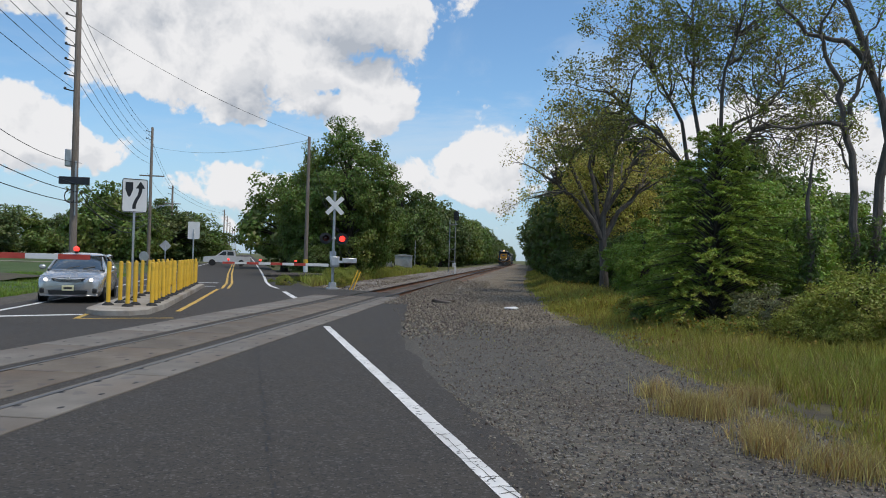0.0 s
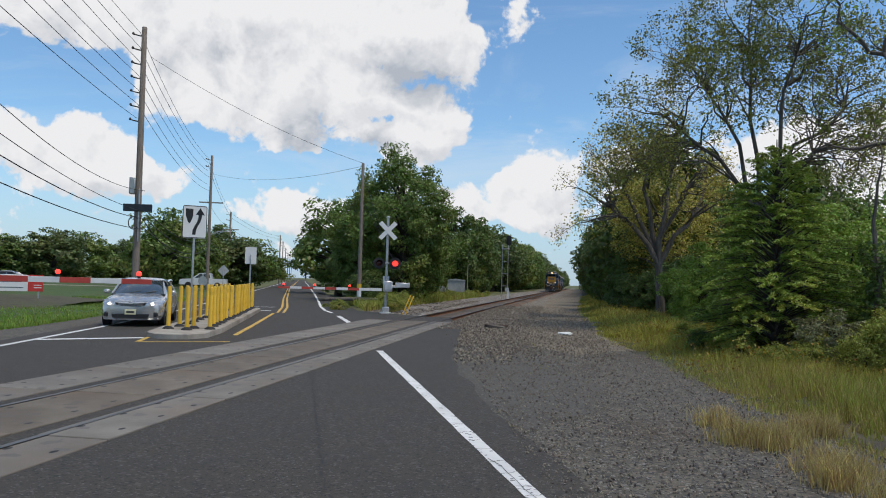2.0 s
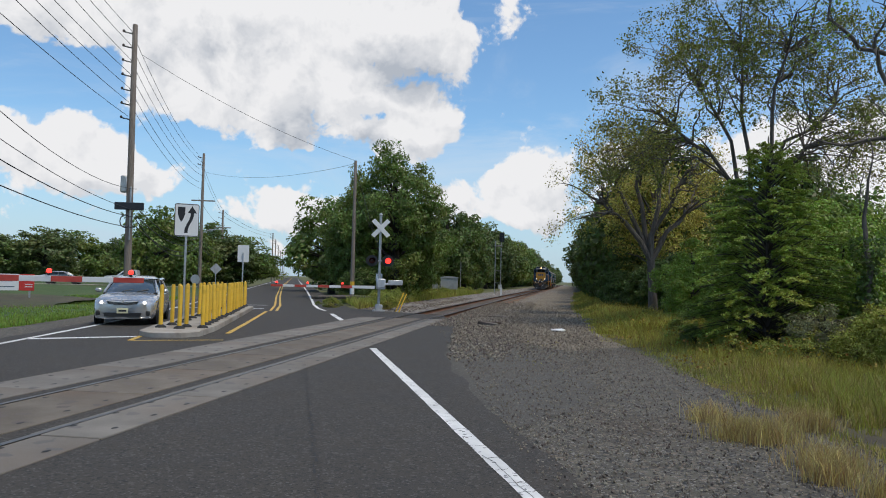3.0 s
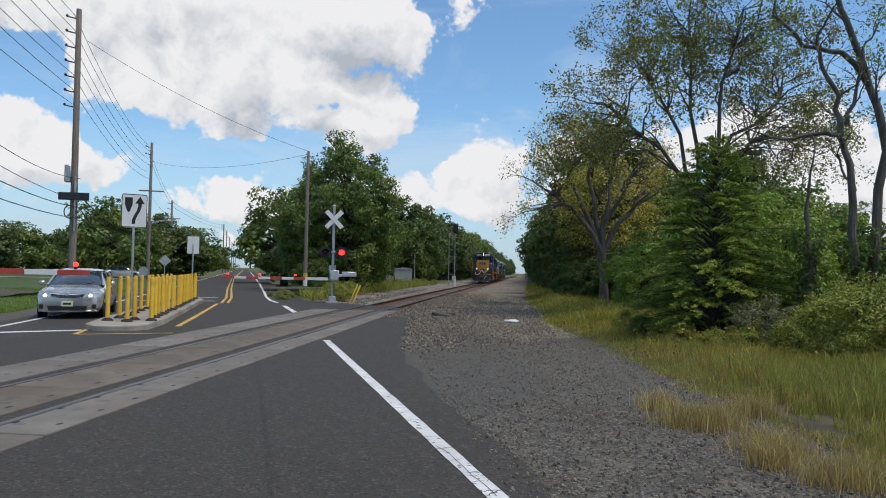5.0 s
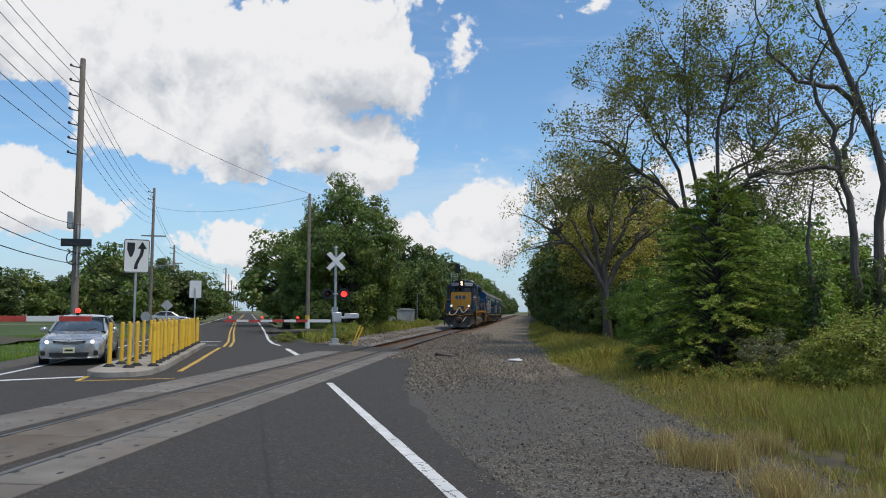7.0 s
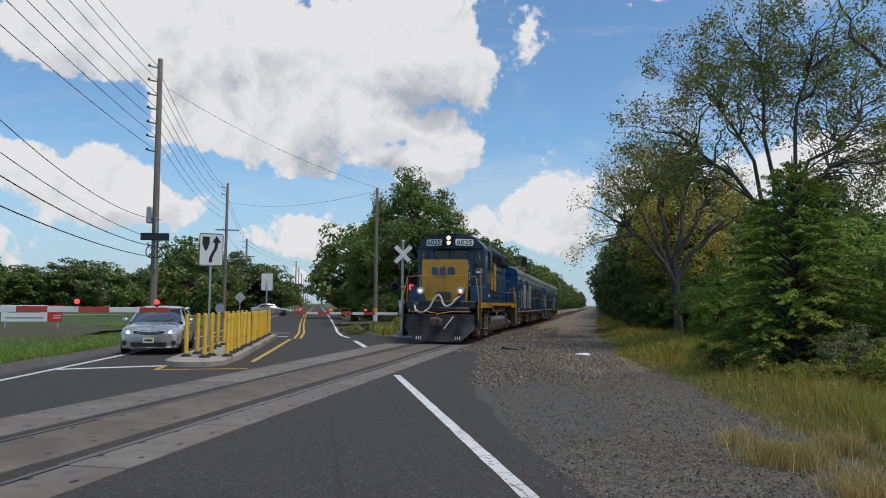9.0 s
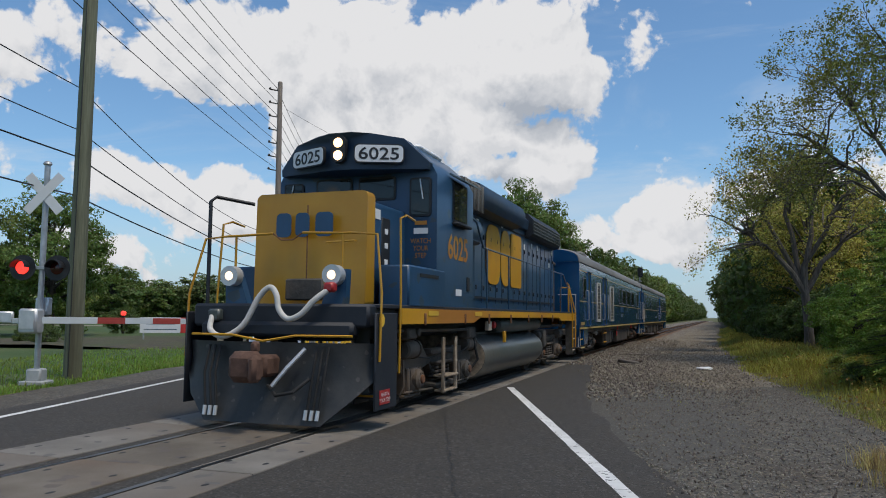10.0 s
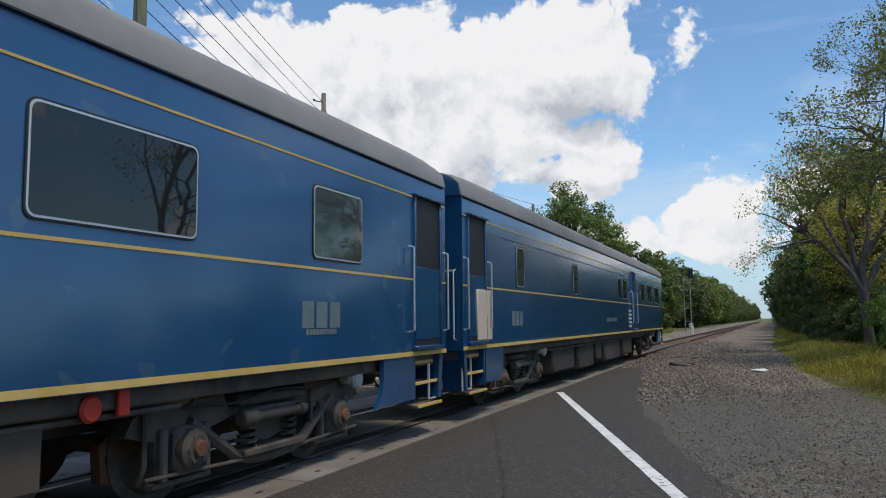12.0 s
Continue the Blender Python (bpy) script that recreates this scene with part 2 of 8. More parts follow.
M = {
    "asphalt": material("asphalt", ((0.0365, 0.0315, 0.0250), (0.054, 0.0465, 0.037), (0.046, 0.037, 0.028)), 0.85, 1.2, bump=0.005, bump_scale=120,
                        spots=[((0.105, 0.098, 0.088), 62, 0.05), ((0.020, 0.019, 0.017), 46, 0.14), ((0.075, 0.068, 0.058), 31, 0.05)], contrast=(0.3, 0.75)),
    "asphalt_old": material("asphalt_old", ((0.068, 0.062, 0.051), (0.095, 0.087, 0.072), (0.083, 0.072, 0.056)), 0.9, 2.5, bump=0.01, bump_scale=80,
                            spots=[((0.15, 0.145, 0.135), 50, 0.06), ((0.045, 0.042, 0.038), 40, 0.10)]),
    "gravel": material("gravel", ((0.066, 0.060, 0.047), (0.128, 0.116, 0.091), (0.072, 0.057, 0.039)), 0.95, 3.0, bump=0.03, bump_scale=34,
                       spots=[((0.21, 0.20, 0.18), 48, 0.09), ((0.038, 0.036, 0.035), 36, 0.2), ((0.16, 0.13, 0.10), 27, 0.07)]),
    "lane": material("lane", ((0.150, 0.122, 0.082), (0.24, 0.202, 0.142), (0.125, 0.092, 0.056)), 0.95, 1.6, bump=0.03, bump_scale=26,
                     spots=[((0.29, 0.275, 0.245), 30, 0.09), ((0.060, 0.052, 0.042), 26, 0.14)]),
    "ballast_rust": material("ballast_rust", ((0.150, 0.068, 0.034), (0.235, 0.125, 0.068), (0.17, 0.100, 0.060)), 0.95, 3.0, bump=0.05, bump_scale=20,
                             spots=[((0.20, 0.165, 0.13), 16, 0.10), ((0.04, 0.028, 0.02), 13, 0.2)]),
    "ballast": material("ballast", ((0.15, 0.132, 0.108), (0.27, 0.245, 0.21), (0.14, 0.105, 0.078)), 0.95, 3.5, bump=0.05, bump_scale=20,
                        spots=[((0.36, 0.34, 0.32), 14, 0.12), ((0.06, 0.05, 0.045), 12, 0.22)]),
    "stone": material("stone", ((0.130, 0.110, 0.082), (0.245, 0.215, 0.172)), 0.95, 6, vary=0.45, island=True, bump=0.01),
    "soil": material("soil", ((0.055, 0.045, 0.03), (0.10, 0.09, 0.045), (0.05, 0.07, 0.02)), 0.95, 1.5, bump=0.03, bump_scale=18),
    "lawn": material("lawn", ((0.040, 0.078, 0.015), (0.068, 0.108, 0.024), (0.10, 0.11, 0.035)), 0.9, 0.35, bump=0.04, bump_scale=25, two_scale=0.6),
    "field": material("field", ((0.085, 0.10, 0.03), (0.15, 0.145, 0.055), (0.06, 0.08, 0.025)), 0.95, 0.12, bump=0.05, bump_scale=8),
    "concrete": material("concrete", ((0.115, 0.095, 0.071), (0.182, 0.158, 0.126), (0.134, 0.084, 0.052)), 0.88, 1.3, bump=0.006, bump_scale=60, vary=0.10,
                         spots=[((0.12, 0.10, 0.085), 7, 0.06)]),
    "concrete_grey": material("concrete_grey", ((0.140, 0.127, 0.108), (0.215, 0.198, 0.172), (0.165, 0.130, 0.098)), 0.85, 1.3, bump=0.006, bump_scale=60, vary=0.10,
                              spots=[((0.13, 0.12, 0.11), 7, 0.06)]),
    "kerb": material("kerb", ((0.27, 0.24, 0.20), (0.40, 0.37, 0.32), (0.22, 0.18, 0.13)), 0.9, 2.5, bump=0.006, bump_scale=50),
    "paint_white": material("paint_white", ((0.62, 0.62, 0.60), (0.78, 0.78, 0.76), (0.55, 0.55, 0.53)), 0.75, 5, bump=0.003, bump_scale=90,
                            spots=[((0.20, 0.20, 0.20), 30, 0.035)]),
    "paint_yellow": material("paint_yellow", ((0.58, 0.36, 0.05), (0.66, 0.43, 0.08), (0.42, 0.28, 0.08)), 0.75, 5, spots=[((0.14, 0.12, 0.08), 24, 0.07)]),
    "rail_top": material("rail_top", ((0.065, 0.060, 0.055), (0.12, 0.115, 0.11)), 0.38, 8, metal=1.0),
    "rust": material("rust", ((0.12, 0.050, 0.024), (0.22, 0.100, 0.045), (0.08, 0.04, 0.025)), 0.9, 6, bump=0.004),
    "rubber": material("rubber", ((0.012, 0.012, 0.012), (0.025, 0.025, 0.025)), 0.75, 8),
    "tie": material("tie", ((0.06, 0.045, 0.035), (0.12, 0.09, 0.07), (0.16, 0.14, 0.12)), 0.95, 4, bump=0.01, vary=0.3, stretch=(0.5, 6, 1)),
    "pole_wood": material("pole_wood", ((0.16, 0.125, 0.10), (0.30, 0.25, 0.205), (0.20, 0.17, 0.15)), 0.92, 5, bump=0.012, stretch=(5, 5, 0.35)),
    "pole_green": material("pole_green", ((0.13, 0.135, 0.085), (0.20, 0.205, 0.135), (0.09, 0.085, 0.055)), 0.92, 5, bump=0.012, stretch=(5, 5, 0.35)),
    "galv": material("galv", ((0.42, 0.43, 0.43), (0.56, 0.57, 0.57), (0.36, 0.36, 0.35)), 0.48, 5, metal=0.75),
    "alu": material("alu", ((0.55, 0.56, 0.56), (0.68, 0.69, 0.69)), 0.45, 5, metal=0.6, bump=0.001),
    "grey_paint": material("grey_paint", ((0.38, 0.39, 0.39), (0.48, 0.49, 0.49), (0.33, 0.33, 0.32)), 0.55, 4),
    "wire": material("wire", ((0.018, 0.018, 0.018), (0.03, 0.03, 0.03)), 0.7, 3),
    "black": material("black", ((0.012, 0.012, 0.013), (0.022, 0.022, 0.022)), 0.5, 5),
    "sign_white": material("sign_white", ((0.72, 0.72, 0.70), (0.78, 0.78, 0.76)), 0.45, 2),
    "red": material("red", ((0.50, 0.028, 0.022), (0.60, 0.045, 0.03)), 0.5, 4),
    "gate_red": material("gate_red", ((0.42, 0.05, 0.035), (0.55, 0.075, 0.05)), 0.55, 4),
    "bollard": material("bollard", ((0.72, 0.42, 0.03), (0.80, 0.50, 0.05), (0.60, 0.36, 0.05)), 0.5, 4, vary=0.1),
    "lamp_red": material("lamp_red", ((0.9, 0.05, 0.03), (0.9, 0.06, 0.03)), 0.3, 4, emission=(1.0, 0.04, 0.03, 2.2)),
    "lens_dark": material("lens_dark", ((0.05, 0.008, 0.008), (0.07, 0.01, 0.01)), 0.15, 4),
    "lamp_warm": material("lamp_warm", ((0.9, 0.8, 0.6), (0.9, 0.8, 0.6)), 0.3, 4, emission=(1.0, 0.72, 0.42, 2.4)),
    "lamp_head": material("lamp_head", ((0.9, 0.8, 0.6), (0.9, 0.8, 0.6)), 0.3, 4, emission=(1.0, 0.58, 0.24, 7.0)),
    "lamp_white": material("lamp_white", ((0.8, 0.8, 0.8), (0.85, 0.85, 0.85)), 0.2, 4, emission=(1.0, 0.92, 0.80, 2.2)),
    "bark": material("bark", ((0.075, 0.06, 0.05), (0.17, 0.145, 0.125), (0.06, 0.06, 0.045)), 0.95, 4, bump=0.02, stretch=(3, 3, 0.6)),
    "bark_dark": material("bark_dark", ((0.035, 0.03, 0.026), (0.085, 0.07, 0.06)), 0.95, 4, bump=0.02, stretch=(3, 3, 0.6)),
    "leaf_maple": leafy("leaf_maple", (0.086, 0.157, 0.030), (0.161, 0.241, 0.046), (0.229, 0.263, 0.053)),
    "leaf_dark": leafy("leaf_dark", (0.066, 0.118, 0.026), (0.125, 0.185, 0.038), (0.160, 0.205, 0.042)),
    "leaf_far": leafy("leaf_far", (0.069, 0.115, 0.034), (0.136, 0.185, 0.050), (0.189, 0.210, 0.062)),
    "leaf_walnut": leafy("leaf_walnut", (0.120, 0.165, 0.030), (0.215, 0.235, 0.044), (0.300, 0.225, 0.048)),
    "leaf_olive": leafy("leaf_olive", (0.32, 0.32, 0.055), (0.47, 0.43, 0.080), (0.50, 0.38, 0.080)),
    "leaf_yellow": leafy("leaf_yellow", (0.42, 0.40, 0.085), (0.56, 0.47, 0.10), (0.30, 0.33, 0.07)),
    "leaf_bright": leafy("leaf_bright", (0.147, 0.263, 0.034), (0.255, 0.367, 0.053), (0.297, 0.336, 0.062)),
    "leaf_cedar": leafy("leaf_cedar", (0.160, 0.265, 0.044), (0.310, 0.420, 0.068), (0.43, 0.43, 0.085)),
    "leaf_mid": leafy("leaf_mid", (0.165, 0.220, 0.038), (0.265, 0.310, 0.054), (0.330, 0.325, 0.065)),
    "leaf_grey": leafy("leaf_grey", (0.153, 0.175, 0.077), (0.234, 0.238, 0.112), (0.179, 0.182, 0.070)),
    "grass": leafy("grass", (0.29, 0.300, 0.045), (0.45, 0.390, 0.075), (0.17, 0.235, 0.034), 0.6),
    "grass_dry": leafy("grass_dry", (0.43, 0.345, 0.125), (0.57, 0.44, 0.18), (0.30, 0.28, 0.085), 0.6),
    "weed": leafy("weed", (0.205, 0.260, 0.042), (0.330, 0.360, 0.062), (0.470, 0.360, 0.085), 0.6),
    "flower": leafy("flower", (0.270, 0.180, 0.018), (0.330, 0.240, 0.024), (0.240, 0.150, 0.018), 0.6),
    "glass": glass("glass"),
}
M["pole_dark"] = M["bark_dark"]


# ---------- mesh helpers ----------
class Geo:
    """Collects vertices and faces of one mesh."""

    def __init__(self):
        self.v, self.f = [], []

    def add(self, verts, faces, m=None):
        k = len(self.v)
        self.v += [tuple(m @ Vector(p)) for p in verts] if m is not None else [tuple(p) for p in verts]
        self.f += [tuple(i + k for i in f) for f in faces]
        return self

    def box(self, c, s, bev=0.0, m=None):
        """A box with centre c, size s and chamfered edges."""
        hx, hy, hz = s[0] / 2, s[1] / 2, s[2] / 2
        b = min(bev, hx * 0.9, hy * 0.9, hz * 0.9)
        if b <= 0:
            vs = [(c[0] + x * hx, c[1] + y * hy, c[2] + z * hz) for z in (-1, 1) for y in (-1, 1) for x in (-1, 1)]
            fs = [(0, 2, 3, 1), (4, 5, 7, 6), (0, 1, 5, 4), (2, 6, 7, 3), (0, 4, 6, 2), (1, 3, 7, 5)]
            return self.add(vs, fs, m)
        vs, ix = [], {}
        for x in (-1, 1):
            for y in (-1, 1):
                for z in (-1, 1):
                    for ax in range(3):
                        d = [hx - b, hy - b, hz - b]
                        d[ax] += b
                        ix[x, y, z, ax] = len(vs)
                        vs.append((c[0] + x * d[0], c[1] + y * d[1], c[2] + z * d[2]))
        fs = []
        for ax in range(3):
            o1, o2 = (ax + 1) % 3, (ax + 2) % 3
            for sg in (-1, 1):
                q = []
                for p, r in ((-1, -1), (1, -1), (1, 1), (-1, 1)):
                    k = [0, 0, 0]
                    k[ax], k[o1], k[o2] = sg, p, r
                    q.append(ix[k[0], k[1], k[2], ax])
                fs.append(tuple(q) if sg > 0 else tuple(q[::-1]))
            for p in (-1, 1):
                for r in (-1, 1):
                    k0, k1 = [0, 0, 0], [0, 0, 0]
                    k0[ax], k1[ax] = -1, 1
                    k0[o1] = k1[o1] = p
                    k0[o2] = k1[o2] = r
                    q = (ix[(*k0, o1)], ix[(*k1, o1)], ix[(*k1, o2)], ix[(*k0, o2)])
                    fs.append(q if p * r > 0 else q[::-1])
        for x in (-1, 1):
            for y in (-1, 1):
                for z in (-1, 1):
                    q = (ix[x, y, z, 0], ix[x, y, z, 1], ix[x, y, z, 2])
                    fs.append(q if x * y * z > 0 else q[::-1])
        return self.add(vs, fs, m)

    def tube(self, pts, radii, n=8, caps=True):
        """A tube through the points, of one radius or one for each point."""
        pts = [Vector(p) for p in pts]
        if isinstance(radii, (int, float)):
            radii = [radii] * len(pts)
        k = len(self.v)
        side = None
        for i, p in enumerate(pts):
            d = (pts[min(i + 1, len(pts) - 1)] - pts[max(i - 1, 0)]).normalized()
            if side is None:
                side = d.orthogonal().normalized()
            side = (side - d * side.dot(d))
            side = side.normalized() if side.length > 1e-6 else d.orthogonal().normalized()
            up = d.cross(side)
            for j in range(n):
                a = 2 * math.pi * j / n
                self.v.append(tuple(p + (side * math.cos(a) + up * math.sin(a)) * radii[i]))
        for i in range(len(pts) - 1):
            for j in range(n):
                a, b = k + i * n + j, k + i * n + (j + 1) % n
                self.f.append((a, b, b + n, a + n))
        if caps:
            self.f.append(tuple(range(k + n - 1, k - 1, -1)))
            e = k + (len(pts) - 1) * n
            self.f.append(tuple(range(e, e + n)))
        return self

    def cyl(self, c, r, h, axis="z", n=16, bev=0.0, m=None):
        """A cylinder with centre c, chamfered rims."""
        rings = [(-h / 2, r - bev), (-h / 2 + bev, r), (h / 2 - bev, r), (h / 2, r - bev)] if bev else [(-h / 2, r), (h / 2, r)]
        return self.lathe(c, rings, axis, n, m)

    def lathe(self, c, rings, axis="z", n=16, m=None):
        vs, fs = [], []
        for t, r in rings:
            for j in range(n):
                a = 2 * math.pi * j / n
                u, w = r * math.cos(a), r * math.sin(a)
                p = {"z": (u, w, t), "x": (t, u, w), "y": (w, t, u)}[axis]
                vs.append((c[0] + p[0], c[1] + p[1], c[2] + p[2]))
        for i in range(len(rings) - 1):
            for j in range(n):
                a, b = i * n + j, i * n + (j + 1) % n
                fs.append((a, b, b + n, a + n))
        fs.append(tuple(range(n - 1, -1, -1)))
        e = (len(rings) - 1) * n
        fs.append(tuple(range(e, e + n)))
        return self.add(vs, fs, m)

    def prism(self, outline, a, b, axis="y", m=None):
        """An outline pushed from a to b along an axis. The outline is (x, z) for y, (y, z) for x, (x, y) for z."""
        put = {"y": lambda p, t: (p[0], t, p[1]), "x": lambda p, t: (t, p[0], p[1]), "z": lambda p, t: (p[0], p[1], t)}[axis]
        n = len(outline)
        vs = [put(p, a) for p in outline] + [put(p, b) for p in outline]
        fs = [(i, (i + 1) % n, (i + 1) % n + n, i + n) for i in range(n)] + [tuple(range(n - 1, -1, -1)), tuple(range(n, 2 * n))]
        return self.add(vs, fs, m)

    def mesh(self, name, mats, smooth=True, fix=True):
        me = bpy.data.meshes.new(name)
        me.from_pydata(self.v, [], self.f)
        for mt in (mats if isinstance(mats, (list, tuple)) else [mats]):
            me.materials.append(mt)
        if fix:
            bm = bmesh.new()
            bm.from_mesh(me)
            bmesh.ops.recalc_face_normals(bm, faces=bm.faces)
            bm.to_mesh(me)
            bm.free()
        if smooth:
            me.polygons.foreach_set("use_smooth", [True] * len(me.polygons))
            me.set_sharp_from_angle(angle=radians(38))
        me.update()
        return me


def part(name, geo, mat, parent, label="", smooth=True, fix=True):
    ob = new(name, geo.mesh(name, M[mat] if isinstance(mat, str) else mat, smooth, fix))
    ob.parent = parent
    return tagged(ob, label)


def thing(name, label, category, group="", kind="", at=None):
    ob = tagged(new(name), label, category, group, kind)
    ob.empty_display_size = 0.1
    if at is not None:
        ob.matrix_basis = at
    return ob


def single(name, geo, mat, label, category, group="", kind="", at=None, smooth=True, fix=True):
    ob = tagged(new(name, geo.mesh(name, M[mat] if isinstance(mat, str) else mat, smooth, fix)), label, category, group, kind)
    if at is not None:
        ob.matrix_basis = at
    return ob


def smooth_noise(x, y, s, seed=0.0):
    return noise.noise(Vector((x * s + seed, y * s - seed, seed * 1.7)))


def poly_sheet(pts, z, step, relief=0.0, edge_noise=0.0, seed=0.0, skirt=0.0):
    """A sheet over a polygon: the outline is roughened, the inside is a grid with relief."""
    bm = bmesh.new()
    out = []
    n = len(pts)
    for i in range(n):
        p, q = Vector(pts[i]), Vector(pts[(i + 1) % n])
        k = max(1, int((q - p).length / step))
        for j in range(k):
            r = p.lerp(q, j / k)
            e = edge_noise * (smooth_noise(r.x, r.y, 0.9, seed) + 0.6 * smooth_noise(r.x, r.y, 2.7, seed + 4))
            d = (q - p).normalized()
            out.append((r.x - d.y * e, r.y + d.x * e))
    vs = [bm.verts.new((x, y, z)) for x, y in out]
    es = [bm.edges.new((vs[i], vs[(i + 1) % len(vs)])) for i in range(len(vs))]
    bmesh.ops.triangle_fill(bm, edges=es, use_beauty=True)
    if relief:
        for _ in range(4):
            long = [e for e in bm.edges if e.calc_length() > step * 1.9]
            if not long or len(bm.verts) > 60000:
                break
            bmesh.ops.subdivide_edges(bm, edges=long, cuts=1)
            bmesh.ops.triangulate(bm, faces=[f for f in bm.faces if len(f.verts) > 3])
        for v in bm.verts:
            v.co.z += relief * (smooth_noise(v.co.x, v.co.y, 0.5, seed) + 0.5 * smooth_noise(v.co.x, v.co.y, 1.9, seed + 2))
    for f in bm.faces:
        if f.normal.z < 0:
            f.normal_flip()
    g = Geo()
    bm.verts.index_update()
    g.v = [tuple(v.co) for v in bm.verts]
    g.f = [tuple(v.index for v in f.verts) for f in bm.faces]
    bm.free()
    return g

# ---------- ground, road and crossing ----------
def tx(y):
    """Where the track's axis lies at y: straight over the crossing, then bending gently to the right."""
    return TRACK + 0.48 * math.log(1 + math.exp((y - 35) / 20))


def ground():
    g = Geo()
    xs = [-3000, -800, -300, -150, -90, -60, -40, -25, -15, -8, 0, 5, 10, 20, 40, 80, 200, 800, 3000]
    ys = [-1500, -300, -80, -30, -10, 0, 10, 20, 30, 45, 60, 90, 140, 250, 500, 1200, 4000]
    for y in ys:
        for x in xs:
            g.v.append((x, y, -0.27))
    w = len(xs)
    for j in range(len(ys) - 1):
        for i in range(w - 1):
            a = j * w + i
            g.f.append((a, a + 1, a + w + 1, a + w))
    single("ground", g, "field", "flat rough grassland reaching to the horizon", "ground", kind="structure", smooth=False, fix=False)
    # right verge of weeds and earth
    v = poly_sheet([(2.2, -6), (40, -6), (40, 70), (40, 300), (7.0, 300), (4.4, 180), (2.0, 90), (1.0, 46), (1.2, 22), (2.0, 17.9), (2.5, 11.8), (2.9, 8.0)], -0.035, 1.5, 0.05, 0.25, 3.0)
    single("verge", v, "soil", "earth verge under tall yellow-green grass", "ground", kind="structure", fix=False)
    # gravel pull-off and the track-side lane
    gp = [(0.6, -8), (3.4, -8), (3.2, 6.5), (3.1, 8.4), (2.7, 11.8), (2.15, 17.9), (1.45, 21.8), (1.1, 46), (2.2, 90), (5.2, 200), (8.2, 320), (3.4, 320), (0.6, 200), (-2.2, 90), (-3.3, 46), (-4.0, 26), (-3.0, 16), (-1.7, 10.6), (-0.6, 6.9)]
    single("gravel_lane", poly_sheet(gp, -0.016, 0.7, 0.001, 0.22, 1.0), "gravel", "grey crushed-stone pull-off beside the road and railway", "gravel", kind="structure", fix=False)
    # paler stony lane along the track
    lp = [(1.9, 20.0), (1.5, 22.0), (1.1, 46), (2.2, 90), (5.2, 200), (8.2, 320), (3.4, 320), (0.6, 200), (-2.2, 90), (-3.3, 46), (-3.6, 31), (-3.3, 24.5), (-2.6, 19.5), (-1.5, 21.5), (0.2, 18.5)]
    single("stony_lane", poly_sheet(lp, -0.0125, 0.7, 0.0, 0.5, 14.0), "lane", "pale tan stony lane along the railway", "gravel", kind="structure", fix=False)
    # worn old asphalt patch
    op = [(-0.35, 8.6), (0.5, 10.2), (0.7, 12.5), (0.1, 15.5), (-1.1, 17.5), (-2.3, 19.0), (-2.5, 16.0), (-1.2, 10.8)]
    single("asphalt_patch", poly_sheet(op, -0.0095, 0.4, 0.0, 0.16, 6.0), "asphalt_old", "worn grey remnant of old asphalt", "asphalt", kind="structure", fix=False)
    # lawn beyond the road on the far left
    ln = [tuple(rd(-30, -9.2)[:2]), tuple(rd(12, -8.4)[:2]), tuple(rd(30, -7.2)[:2]), tuple(rd(120, -7.2)[:2]), tuple(rd(120, -75)[:2]), tuple(rd(-30, -75)[:2])]
    single("lawn", poly_sheet(ln, -0.03, 4.0, 0.10, 0.3, 8.0), "lawn", "mown green lawn beside the road", "lawn", kind="structure", fix=False)
    sh = [tuple(rd(-30, -9.6)[:2]), tuple(rd(12, -8.6)[:2]), tuple(rd(30, -7.3)[:2]), tuple(rd(60, -7.0)[:2]), tuple(rd(60, -5.4)[:2]), tuple(rd(20, -6.0)[:2]), tuple(rd(-30, -6.8)[:2])]
    single("shoulder", poly_sheet(sh, -0.014, 0.8, 0.02, 0.2, 9.0), "gravel", "narrow gravel shoulder along the road", "gravel", kind="structure", fix=False)
    # a concrete path across the lawn
    cp = [tuple(rd(93, -6)[:2]), tuple(rd(93, -110)[:2]), tuple(rd(97, -110)[:2]), tuple(rd(97, -6)[:2])]
    single("driveway", poly_sheet(cp, 0.02, 5.0), "kerb", "pale driveway crossing the lawn", "driveway", kind="structure", fix=False)


